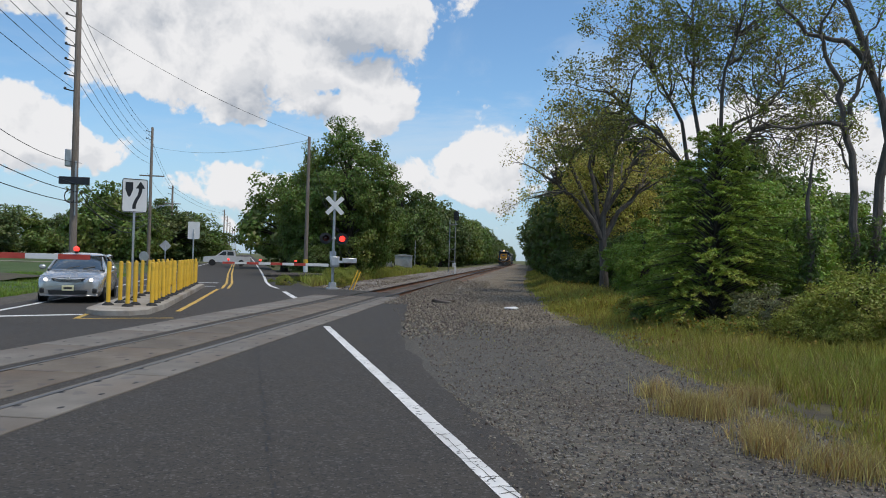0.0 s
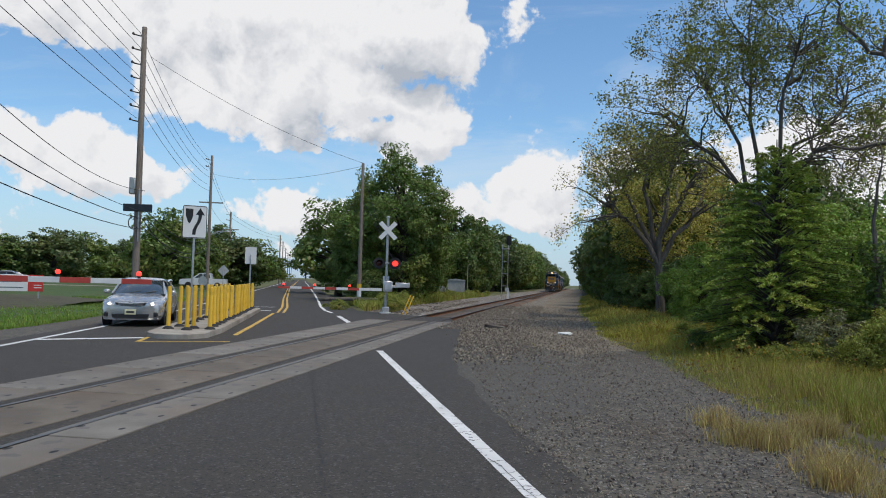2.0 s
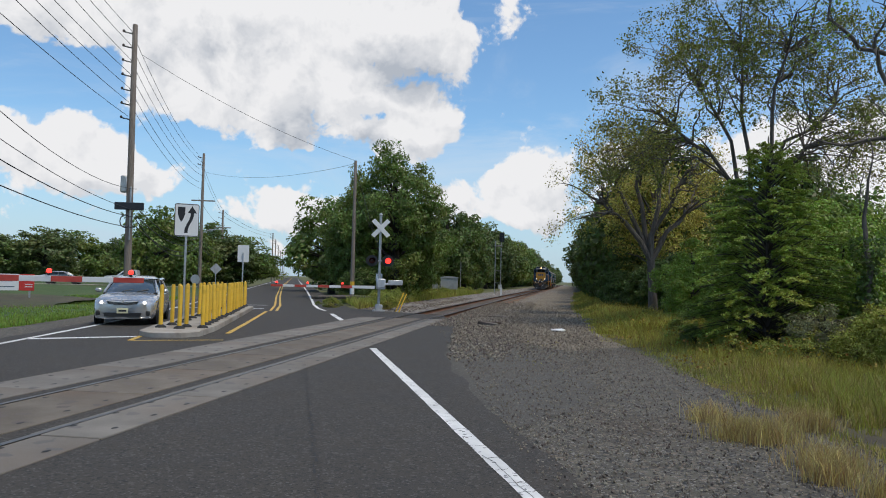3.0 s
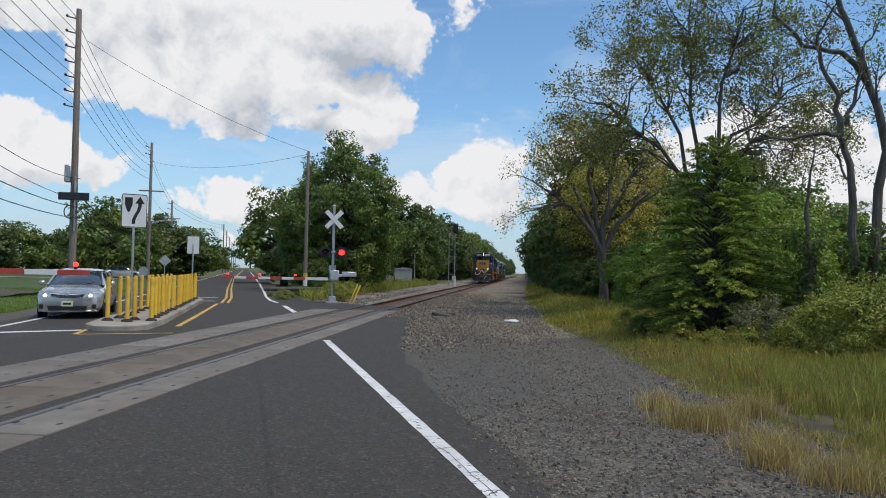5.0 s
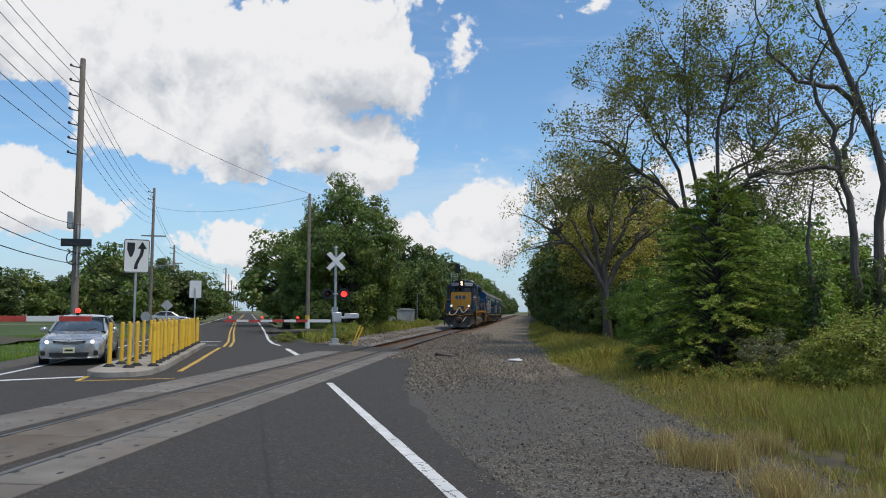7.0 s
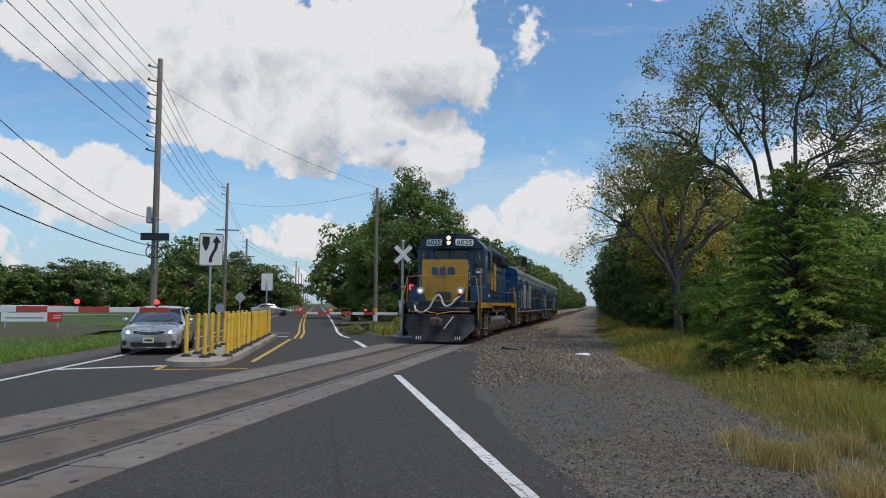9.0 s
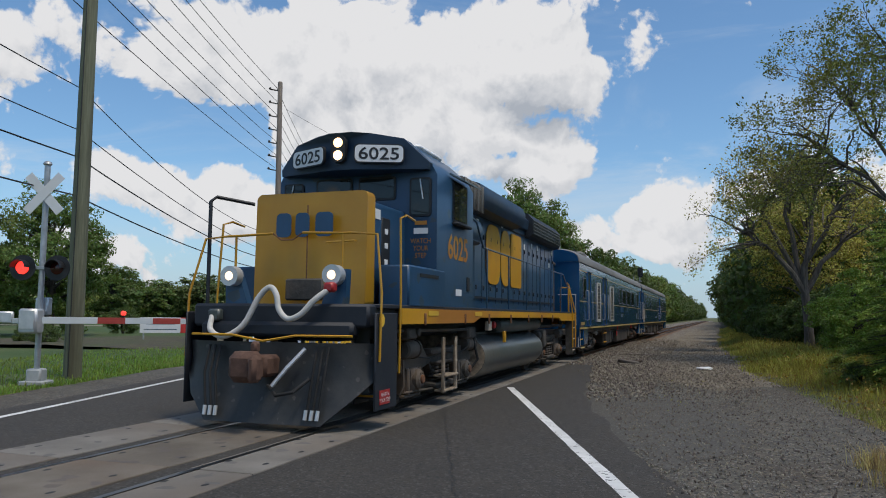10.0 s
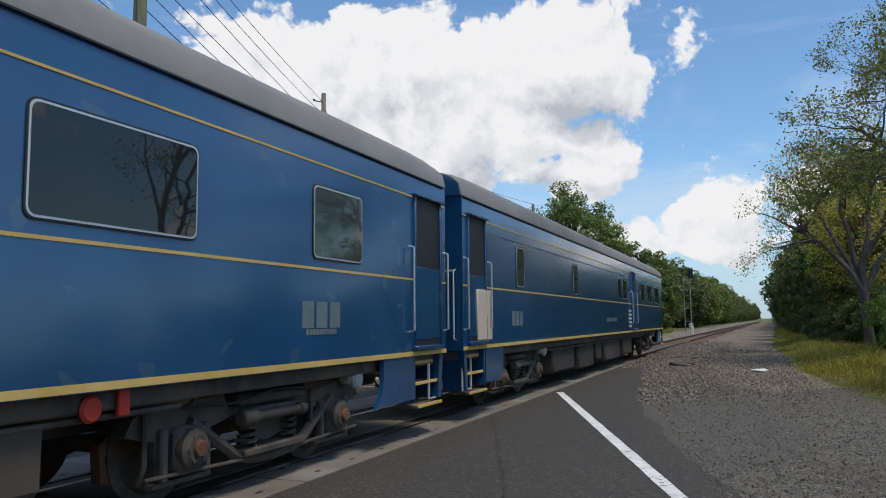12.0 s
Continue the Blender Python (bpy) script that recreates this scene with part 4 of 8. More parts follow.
            part("brake_hanger", Geo().tube([(x + s * 0.10, a - 0.48, 0.86), (x + s * 0.14, a - 0.52, 0.45), (x + s * 0.06, a - 0.50, 0.30)], 0.024, 6), "undercarriage", tr)
        for a in (a0 - 0.28, a1 + 0.28) if not coach else (a0 - 0.30,):
            bc = Geo().cyl((x + s * 0.10, a, 1.03), 0.15, 0.50, "y", 16, 0.03).cyl((x + s * 0.10, a + 0.27, 1.03), 0.17, 0.05, "y", 16, 0.01).cyl((x + s * 0.10, a + 0.42, 1.03), 0.035, 0.30, "y", 8)
            part("brake_cylinder", bc, "undercarriage", tr)
        part("brake_rod", Geo().tube([(x + s * 0.13, a0 - 0.5, 0.34), (x + s * 0.15, yc, 0.29), (x + s * 0.13, a1 + 0.5, 0.34)], 0.018, 6), "undercarriage", tr)
        part("brake_line", Geo().tube(rounded_path([(x + s * 0.16, a0 - 0.4, 0.95), (x + s * 0.20, a0 + 0.5, 0.86), (x + s * 0.20, yc, 0.93), (x + s * 0.20, a1 - 0.5, 0.88), (x + s * 0.16, a1 + 0.2, 0.98)]), 0.014, 5), "rubber", tr)
    for a in axles:
        w = Geo()
        for s in (-1, 1):
            w.lathe((s * 0.76, a, 0.508), [(-0.065, 0.40), (-0.065, 0.508), (0.05, 0.5), (0.065, 0.40), (0.02, 0.36), (0.03, 0.15), (0.08, 0.13)] if s > 0 else
                    [(-0.08, 0.13), (-0.03, 0.15), (-0.02, 0.36), (-0.065, 0.40), (-0.05, 0.5), (0.065, 0.508), (0.065, 0.40)], "x", 28)
        w.cyl((0, a, 0.508), 0.08, 1.5, "x", 12)
        part("wheelset", w, "undercarriage", tr, "steel wheels on their axle")


def handrail(geo, pts, r=0.019):
    geo.tube(pts, r, 6)


def locomotive():
    lo = thing("locomotive", "blue and yellow four-axle diesel road locomotive with a snow plow", "locomotive")
    # frame, deck
    deck = Geo().box((0, 9.0, 1.72), (3.10, 17.0, 0.06), 0.01)
    deck.box((0, 9.1, 1.45), (1.5, 16.6, 0.50), 0.03)
    part("deck", deck, "loco_dark", lo)
    for s in (-1, 1):
        g = Geo()
        out = [(1.22, 1.46), (5.0, 1.46), (5.45, 1.56), (14.3, 1.56), (14.7, 1.46), (17.35, 1.46), (17.35, 1.70), (1.22, 1.70)]
        g.prism(out, s * 1.50, s * 1.56, "x")
        part("side_sill", g, "sill_yellow", lo, "weathered yellow side sill")
        for y in (2.2, 4.4, 6.1, 8.0, 9.9, 11.6, 13.2):
            part("sill_bracket", Geo().box((s * 1.565, y, 1.53), (0.03, 0.07, 0.20), 0.01), "rust", lo)
        for y0 in (2.6, 5.3):
            part("reflector", Geo().box((s * 1.566, y0, 1.63), (0.008, 0.5, 0.08), 0.002), "bollard", lo, "bright yellow reflective patch")
    # front end: platform, anticlimber, steps, plow
    f = Geo().box((0, 0.75, 1.58), (2.9, 1.0, 0.34), 0.04).box((0, 0.28, 1.38), (2.5, 0.25, 0.22), 0.05)
    part("front_platform", f, "loco_dark", lo)
    pl = Geo()
    # plow: two slightly swept wings with turned edges
    for s in (-1, 1):
        vs = []
        for u, x in ((0, 0.0), (1, 0.92), (2, 1.30), (3, 1.55)):
            back = (0.0, 0.03, 0.14, 0.34)[u]
            for yz in ((-0.16 + (0, 0, 0.08, 0.15)[u], 0.09 + (0.0, 0, 0.34, 0.62)[u]), (-0.02 + (0, 0, 0.03, 0.05)[u], (0.5, 0.5, 0.62, 0.80)[u]), (0.06, 0.95), (0.04, 1.20)):
                vs.append((s * x, yz[0] + back, yz[1]))
        fs = []
        for i in range(3):
            for j in range(3):
                k = i * 4 + j
                fs.append((k, k + 4, k + 5, k + 1))
        n = len(vs)
        vs += [(x, y + 0.04, z) for x, y, z in vs]
        fs += [tuple(q + n for q in reversed(q4)) for q4 in fs]
        rim = [0, 4, 8, 12, 13, 14, 15, 11, 7, 3]
        fs += [(rim[i], rim[i + 1], rim[i + 1] + n, rim[i] + n) for i in range(len(rim) - 1)]
        pl.add(vs, fs)
    part("snow_plow", pl, "plow", lo, "black scuffed snow plow")
    for s in (-1, 1):
        for i in range(3):
            x = s * (0.78 + 0.09 * i)
            part("air_hose", Geo().tube([(x, 0.02, 1.15), (x, -0.10, 0.75), (x - s * 0.06, -0.13, 0.25)], 0.02, 6), "rubber", lo)
            part("hose_end", Geo().tube([(x - s * 0.06, -0.14, 0.30), (x - s * 0.065, -0.17, 0.17)], 0.028, 6), "alu", lo, "metal hose coupling")
        st = Geo()
        for z in (0.42, 0.78, 1.14, 1.46):
            part("step_tread", Geo().box((s * 1.32, 0.80, z), (0.46, 0.42, 0.04), 0.008), "loco_dark", lo)
        st.box((s * 1.555, 0.62, 0.95), (0.03, 0.78, 1.35), 0.01)
        part("side_plate", st, "loco_dark", lo)
        part("riser", Geo().box((s * 1.10, 0.80, 0.95), (0.03, 0.5, 1.25), 0.01), "loco_dark", lo)
        for z in (0.445, 0.805):
            part("step_edge", Geo().box((s * 1.34, 0.585, z), (0.44, 0.03, 0.03), 0.004), "sill_yellow", lo, "yellow step edge")
        part("marker_disc", Geo().cyl((s * 1.575, 0.42, 1.52), 0.09, 0.012, "x", 16), "bollard", lo, "round yellow warning disc")
        if s > 0:
            part("warning_plate", Geo().box((1.576, 0.55, 0.45), (0.01, 0.36, 0.20), 0.003), "dark_red", lo, "red plate with a step warning")
            part("warning_words", side_text("WATCH\nYOUR STEP", 0.13, 1.584, 0.55, 0.45), "board_white", lo, smooth=False)
        h = Geo()
        handrail(h, [(s * 1.60, 0.30, 0.95), (s * 1.60, 0.34, 1.9), (s * 1.45, 0.5, 2.75), (s * 1.05, 0.5, 2.78)])
        handrail(h, [(s * 1.60, 1.02, 0.75), (s * 1.60, 1.05, 1.9), (s * 1.56, 1.1, 3.05), (s * 1.56, 1.35, 3.12), (s * 1.56, 1.7, 3.08)])
        part("stair_rail", h, "loco_yellow", lo, "yellow grab rail")
        h2 = Geo()
        handrail(h2, [(s * 1.05, 0.5, 2.78), (s * 0.9, 0.5, 2.78), (s * 0.25, 0.48, 2.80)])
        handrail(h2, [(s * 0.9, 0.5, 2.78), (s * 0.9, 0.5, 1.75)])
        part("platform_rail", h2, "loco_yellow", lo)
    part("chain", Geo().tube([(-0.25, 0.48, 2.80), (-0.1, 0.47, 2.70), (0.1, 0.47, 2.70), (0.25, 0.48, 2.80)], 0.012, 5), "rust", lo)
    lh = Geo().tube([(-1.42, 0.55, 1.75), (-1.42, 0.55, 3.35), (-1.35, 0.6, 3.42), (-0.95, 1.05, 3.35)], 0.03, 6)
    part("mirror_post", lh, "loco_dark", lo)
    cp = Geo().box((0, -0.05, 0.88), (0.34, 0.5, 0.30), 0.05).box((-0.06, -0.42, 0.88), (0.44, 0.34, 0.42), 0.09).box((0.16, -0.55, 0.86), (0.14, 0.22, 0.36), 0.05)
    cp.box((0, -0.30, 1.14), (0.10, 0.14, 0.16), 0.03)
    part("coupler", cp, "coupler", lo, "rusty knuckle coupler")
    part("uncoupling_lever", Geo().tube([(-1.3, 0.05, 1.30), (-0.5, -0.10, 1.30), (0, -0.12, 1.22), (0.5, -0.10, 1.30), (1.3, 0.05, 1.30)], 0.018, 6), "sill_yellow", lo)
    part("brake_hose", Geo().tube([(0.62, -0.02, 1.12), (0.45, -0.22, 0.86), (0.28, -0.32, 0.62)], 0.03, 8), "alu", lo, "grey brake hose")
    part("signal_hose", Geo().tube([(0.15, -0.2, 0.62), (0.35, -0.32, 0.50), (0.6, -0.3, 0.55), (0.75, -0.12, 0.72)], 0.025, 8), "rubber", lo)
    mu = Geo().tube(rounded_path([(-1.05, 0.16, 1.56), (-0.98, 0.04, 1.36), (-0.72, 0.0, 1.27), (-0.42, 0.03, 1.44), (-0.22, 0.08, 1.82), (-0.05, 0.10, 1.98), (0.07, 0.09, 1.88), (0.14, 0.06, 1.66), (0.30, 0.04, 1.53), (0.50, 0.05, 1.60), (0.66, 0.09, 1.78), (0.84, 0.18, 1.94)]), 0.042, 10)
    part("jumper_cable", mu, "hose", lo, "thick whitish jumper cable looped across the front")
    part("cable_socket", Geo().box((0.86, 0.22, 1.98), (0.16, 0.16, 0.14), 0.03), "dark_red", lo)
    part("cable_socket", Geo().box((-1.02, 0.22, 1.58), (0.2, 0.16, 0.18), 0.03), "tank", lo)
    for s in (-1, 1):
        part("light_bracket", Geo().prism([(s * 0.62, 1.75), (s * 1.0, 1.75), (s * 1.02, 2.25), (s * 0.80, 2.25)], 0.42, 0.56, "y"), "loco_blue", lo)
        dl = part("ditch_light", Geo().lathe((s * 0.85, 0.36, 2.16), [(-0.10, 0.125), (-0.10, 0.15), (0.06, 0.15), (0.12, 0.10)], "y", 20), "alu", lo, "round ditch light in a metal housing")
        part("lens", Geo().lathe((s * 0.85, 0.262, 2.16), [(-0.012, 0.03), (0.0, 0.075), (0.01, 0.075)], "y", 18), "lamp_warm", dl)
        part("reflector", Geo().lathe((s * 0.85, 0.268, 2.16), [(-0.004, 0.08), (0.004, 0.125)], "y", 20), "head_chrome", dl)
    # nose
    no = Geo().prism(rounded(0, 2.62, 1.96, 1.80, 0.09), 1.04, 1.46, "y")
    for i, (x, y, z) in enumerate(no.v):
        if y < 1.1:
            k = 0.10 * (abs(x) / 0.98) ** 2 + 0.05 * max(0, z - 3.3) / 0.22
            no.v[i] = (x, y + k, z)
    part("nose", no, "loco_yellow", lo, "yellow nose front")
    part("short_hood", Geo().prism(rounded(0, 2.56, 1.90, 1.68, 0.08), 1.46, 2.80, "y"), "loco_blue", lo, "dark blue short hood behind the nose")
    for s in (-1, 1):
        part("hood_recess", Geo().box((s * 0.952, 1.95, 2.62), (0.02, 0.34, 1.1), 0.01), "black", lo, "dark recess with switches")
        for z in (2.95, 2.72, 2.45):
            part("switch_plate", Geo().box((s * 0.966, 1.95, z), (0.012, 0.12, 0.09), 0.003), "board_white", lo)
        part("sticker", Geo().box((s * 0.954, 1.62, 3.20), (0.012, 0.20, 0.16), 0.002), "board_white", lo)
    part("nose_seam", Geo().box((0.02, 1.04, 2.55), (0.012, 0.02, 1.5)), "rust", lo)
    part("nose_grab", Geo().tube([(0.38, 1.05, 2.70), (0.38, 0.97, 2.70), (0.85, 0.99, 2.72), (0.85, 1.07, 2.72)], 0.014, 6), "loco_yellow", lo)
    part("nose_hatch", Geo().box((0, 1.02, 1.98), (0.66, 0.06, 0.34), 0.03), "undercarriage", lo, "dark equipment cover on the nose")
    # plain slanted blocks in the place of the emblem
    for i, (x0, w) in enumerate(((-0.50, 0.26), (-0.16, 0.24), (0.19, 0.30))):
        part("emblem", Geo().prism(rounded(x0 + w / 2 - 0.02, 2.99, w, 0.38, 0.08), 1.012, 1.03, "y"), "loco_blue", lo, "dark blue emblem block")
    # cab
    cab = Geo()
    out = [(-1.54, 1.74), (1.54, 1.74), (1.54, 4.02), (1.42, 4.24), (1.02, 4.60), (0.5, 4.68), (-0.5, 4.68), (-1.02, 4.60), (-1.42, 4.24), (-1.54, 4.02)]
    cab.prism(out, 2.80, 4.96, "y")
    part("cab", cab, "loco_blue", lo, "dark blue cab")
    brow = Geo().prism([(-1.42, 4.10), (-0.2, 4.06), (0.2, 4.06), (1.42, 4.10), (1.44, 4.22), (1.03, 4.62), (0.5, 4.70), (0.2, 4.71), (-0.2, 4.71), (-0.5, 4.70), (-1.03, 4.62), (-1.44, 4.22)], 2.14, 2.85, "y")
    brow.v = [(x, y + (max(0.0, abs(x) - 0.2) * 0.42 if y < 2.5 else 0.0), z) for x, y, z in brow.v]
    part("brow", brow, "hood_dark_blue", lo, "dark projecting brow with number boards")
    for s in (-1, 1):
        m = Matrix.Translation((s * 0.66, 2.30, 4.33)) @ Matrix.Rotation(s * math.atan(0.42), 4, "Z")
        nb = part("number_board", Geo().prism(rounded(0, 0, 0.86, 0.33, 0.09), -0.05, 0.0, "y", m), "black", lo)
        part("board_face", Geo().prism(rounded(0, 0, 0.82, 0.29, 0.08), -0.056, -0.03, "y", m), "board_white", nb, "white lit number board")
        part("number", put(text_geo("6025", 0.215, 0.004), m @ Matrix.Translation((0, -0.062, 0)) @ Matrix.Diagonal((1.22, 1, 1, 1))), "black", nb, smooth=False)
    hl = part("headlight", Geo().prism(rounded(0, 4.41, 0.26, 0.46, 0.10), 2.06, 2.16, "y"), "black", lo)
    for z in (4.52, 4.30):
        part("lens", Geo().lathe((0, 2.05, z), [(-0.012, 0.03), (0.0, 0.082), (0.02, 0.082)], "y", 18), "lamp_head", hl, "lit warm headlight lens")
    for s in (-1, 1):
        for x0, w, z0, hgt in ((0.42, 0.72, 3.82, 0.42), (1.24, 0.40, 3.64, 0.68)):
            wi = part("cab_window", Geo().prism(rounded(s * x0, z0, w, hgt, 0.06), 2.775, 2.80, "y"), "black", lo, "rubber-framed cab window")
            part("pane", Geo().prism(rounded(s * x0, z0, w - 0.07, hgt - 0.07, 0.05), 2.768, 2.79, "y"), "window_dark", wi)
        part("wiper", Geo().tube([(s * 1.24, 2.75, 3.95), (s * 1.30, 2.74, 3.6)], 0.012, 5), "alu", lo)
        wi = part("cab_window", Geo().prism(rounded(4.08, 3.68, 0.86, 0.76, 0.04), s * 1.53, s * 1.56, "x"), "black", lo, "sliding side window")
        part("pane", Geo().prism(rounded(4.24, 3.68, 0.42, 0.66, 0.03), s * 1.55, s * 1.568, "x"), "window_light", wi)
        part("pane", Geo().prism(rounded(3.84, 3.68, 0.30, 0.66, 0.03), s * 1.55, s * 1.568, "x"), "window_dark", wi)
        part("window_ledge", Geo().box((s * 1.60, 4.08, 3.27), (0.12, 0.9, 0.05), 0.015), "loco_dark", lo)
        part("sun_awning", Geo().prism([(s * 1.50, 4.16), (s * 1.80, 4.02), (s * 1.80, 4.045), (s * 1.50, 4.20)], 3.58, 4.60, "y"), "faded", lo, "pale tilted awning over the side window")
        part("side_box", Geo().box((s * 1.30, 2.35, 2.05), (0.52, 1.75, 0.66), 0.03), "loco_blue", lo, "low battery box beside the nose")
        part("box_slot", Geo().box((s * 1.562, 2.4, 2.24), (0.012, 0.9, 0.06)), "black", lo)
        part("cab_number", side_text("6025", 0.46, s * 1.546, 4.0, 2.84, 1.0, 0.012) if s > 0 else put(side_text("6025", 0.46, 1.546, 0, 2.86, 1.0, 0.012), Matrix.Translation((0, 4.0, 0)) @ Matrix.Diagonal((-1, -1, 1, 1))), "sill_yellow", lo, "yellow cab number", smooth=False)
        part("label_plate", Geo().box((s * 1.546, 2.93 + 1.1, 2.02), (0.008, 0.34, 0.12), 0.002), "board_white", lo)
        part("vent", Geo().box((s * 1.548, 4.62, 2.2), (0.02, 0.16, 0.26), 0.004), "loco_dark", lo)
    part("step_words", front_text("WATCH\nYOUR\nSTEP", 0.34, 1.25, 2.79, 2.75, 0.8), "sill_yellow", lo, smooth=False)
    part("number_plate_small", Geo().box((1.25, 2.79, 3.05), (0.26, 0.012, 0.10)), "board_white", lo)
    part("number_plate_small", Geo().box((1.25, 2.79, 3.19), (0.22, 0.012, 0.07)), "sill_yellow", lo)
    for s in (-1, 1):
        part("roof_unit", Geo().box((s * 0.72, 3.95, 4.66), (0.60, 1.3, 0.12), 0.05), "board_white", lo, "white air-conditioner housing on the cab roof")
    part("horn", Geo().lathe((0.1, 4.6, 4.80), [(-0.2, 0.03), (0.1, 0.04), (0.2, 0.08)], "y", 10).box((0.1, 4.6, 4.74), (0.06, 0.1, 0.12)), "galv", lo)
    part("antenna", Geo().cyl((0, 3.0, 4.78), 0.05, 0.18, "z", 10, 0.02), "alu", lo)
    # long hood
    ho = Geo().prism([(-0.92, 1.74), (0.92, 1.74), (0.92, 4.18), (0.78, 4.40), (-0.78, 4.40), (-0.92, 4.18)], 4.9, 16.75, "y")
    part("long_hood", ho, "loco_blue", lo, "dark blue long hood with service doors")
    seam, hinge = Geo(), Geo()
    for s in (-1, 1):
        y = 5.9
        while y < 16.6:
            seam.box((s * 0.922, y, 2.85), (0.012, 0.025, 1.9))
            hinge.box((s * 0.93, y + 0.12, 2.25), (0.035, 0.06, 0.11), 0.01)
            hinge.box((s * 0.93, y + 0.12, 3.45), (0.035, 0.06, 0.11), 0.01)
            y += 0.62
        seam.box((s * 0.93, 11.0, 2.02), (0.035, 11.4, 0.05))
        seam.box((s * 0.93, 11.0, 3.92), (0.03, 11.4, 0.04))
    part("door_seam", seam, "loco_dark", lo)
    tagged(part("door_hinge", hinge, "loco_dark", lo), kind="stuff")
    for s in (-1, 1):
        part("blower_duct", Geo().prism([(s * 0.90, 3.14), (s * 1.13, 3.16), (s * 1.20, 3.22), (s * 1.24, 3.36), (s * 1.23, 3.52), (s * 1.17, 3.66), (s * 1.07, 3.75), (s * 0.90, 3.80)], 4.97, 6.75, "y").prism([(s * 0.90, 1.76), (s * 1.06, 1.76), (s * 1.06, 3.15), (s * 0.90, 3.15)], 4.97, 6.7, "y").box((s * 1.065, 5.9, 2.62), (0.02, 1.2, 0.04), 0.005).box((s * 1.235, 6.0, 3.20), (0.03, 1.5, 0.03), 0.005), "loco_blue", lo, "rounded blower housing behind the cab")
        gr = part("intake_grille", Geo().box((s * 1.12, 5.72, 4.10), (0.40, 1.46, 0.62), 0.04), "loco_dark", lo, "dark louvred intake behind the cab")
        lv = Geo()
        for i in range(14):
            lv.box((s * 1.33, 5.05 + i * 0.103, 4.10), (0.05, 0.04, 0.58), 0.01)
        part("grille_bar", lv, "tank", gr)
        part("dynamic_brake_housing", Geo().prism([(s * 0.88, 3.90), (s * 1.24, 3.99), (s * 1.32, 4.14), (s * 1.33, 4.32), (s * 1.24, 4.50), (s * 0.9, 4.62), (0, 4.62), (0, 3.90)], 6.46, 10.6, "y").prism([(s * 0.88, 4.05), (s * 1.02, 4.10), (s * 1.06, 4.36), (s * 0.9, 4.50), (0, 4.50), (0, 4.05)], 10.6, 12.28, "y"), "hood_dark_blue", lo, "flared dark housing along the hood's top")
        ra = part("radiator", Geo().prism([(s * 0.80, 3.86), (s * 1.10, 3.92), (s * 1.16, 4.02), (s * 1.16, 4.42), (s * 1.0, 4.60), (0, 4.62), (0, 3.86)], 12.3, 16.75, "y"), "loco_dark", lo, "dark screened radiator at the hood's rear")
        sc = Geo()
        for i in range(34):
            sc.box((s * 1.165, 12.45 + i * 0.127, 4.20), (0.02, 0.02, 0.42))
        for z in (4.02, 4.12, 4.22, 4.32, 4.40):
            sc.box((s * 1.168, 14.55, z), (0.02, 4.3, 0.018))
        part("screen", sc, "tank", ra)
        # plain slanted blocks in the place of the emblem on the hood
        for y0, y1, sl in ((8.06, 9.39, 0.5), (9.46, 10.44, 0.42), (10.52, 11.76, 0.12)):
            w = y1 - y0
            part("emblem", Geo().prism(rounded((y0 + y1) / 2, 3.10, w, 1.46, min(0.42, sl)), s * 0.935, s * 0.945, "x"), "sill_yellow", lo, "large yellow emblem block on the hood")
        for y, z in ((7.35, 3.75), (7.5, 3.5), (9.6, 3.95), (12.2, 3.6), (14.0, 3.72), (13.2, 3.7), (15.9, 3.3), (16.4, 3.75)):
            part("sticker", Geo().box((s * 0.932, y, z), (0.01, 0.15, 0.16), 0.002), "board_white", lo, "small white notice")
        # walkway handrail
        rail = Geo()
        pts = [(s * 1.50, 5.0, 3.55), (s * 1.50, 5.35, 3.5), (s * 1.50, 5.85, 3.02), (s * 1.50, 8, 3.0), (s * 1.50, 12, 2.98), (s * 1.50, 15.4, 2.96), (s * 1.50, 16.1, 2.6), (s * 1.50, 16.9, 2.55)]
        handrail(rail, pts, 0.022)
        part("walkway_rail", rail, "loco_blue", lo, "thin blue walkway rail")
        for y in (6.1, 8.0, 9.9, 11.6, 13.2, 14.9):
            part("stanchion", Geo().box((s * 1.515, y, 2.32), (0.03, 0.055, 1.36), 0.008), "loco_blue", lo)
        rr = Geo()
        handrail(rr, [(s * 1.58, 16.73, 0.55), (s * 1.58, 16.73, 1.7), (s * 1.50, 16.53, 2.65), (s * 1.50, 16.18, 2.72)], 0.024)
        handrail(rr, [(s * 1.58, 17.33, 0.55), (s * 1.58, 17.33, 1.75), (s * 1.40, 17.18, 2.6), (s * 1.1, 17.18, 2.6)], 0.024)
        handrail(rr, [(s * 1.1, 17.18, 2.6), (s * 1.1, 17.18, 1.74)], 0.03)
        part("rear_rail", rr, "sill_yellow", lo, "yellow rear grab rail")
        for z in (0.42, 0.80, 1.18, 1.5):
            part("rear_step", Geo().box((s * 1.32, 17.03, z), (0.46, 0.42, 0.04), 0.008), "undercarriage", lo)
        for y in (16.74, 17.32):
            part("stringer", Geo().box((s * 1.45, y, 0.98), (0.24, 0.05, 1.35), 0.01), "undercarriage", lo)
        part("riser", Geo().box((s * 1.10, 17.03, 0.98), (0.03, 0.55, 1.3), 0.01), "undercarriage", lo)
        for z in (0.455, 0.835, 1.215):
            part("step_edge", Geo().box((s * 1.545, 17.03, z), (0.03, 0.5, 0.03), 0.004), "cream", lo, "worn pale step edge")
        part("warning_plate", Geo().box((s * 1.50, 17.03, 0.62), (0.012, 0.34, 0.18), 0.003), "dark_red", lo, "red plate with a step warning")
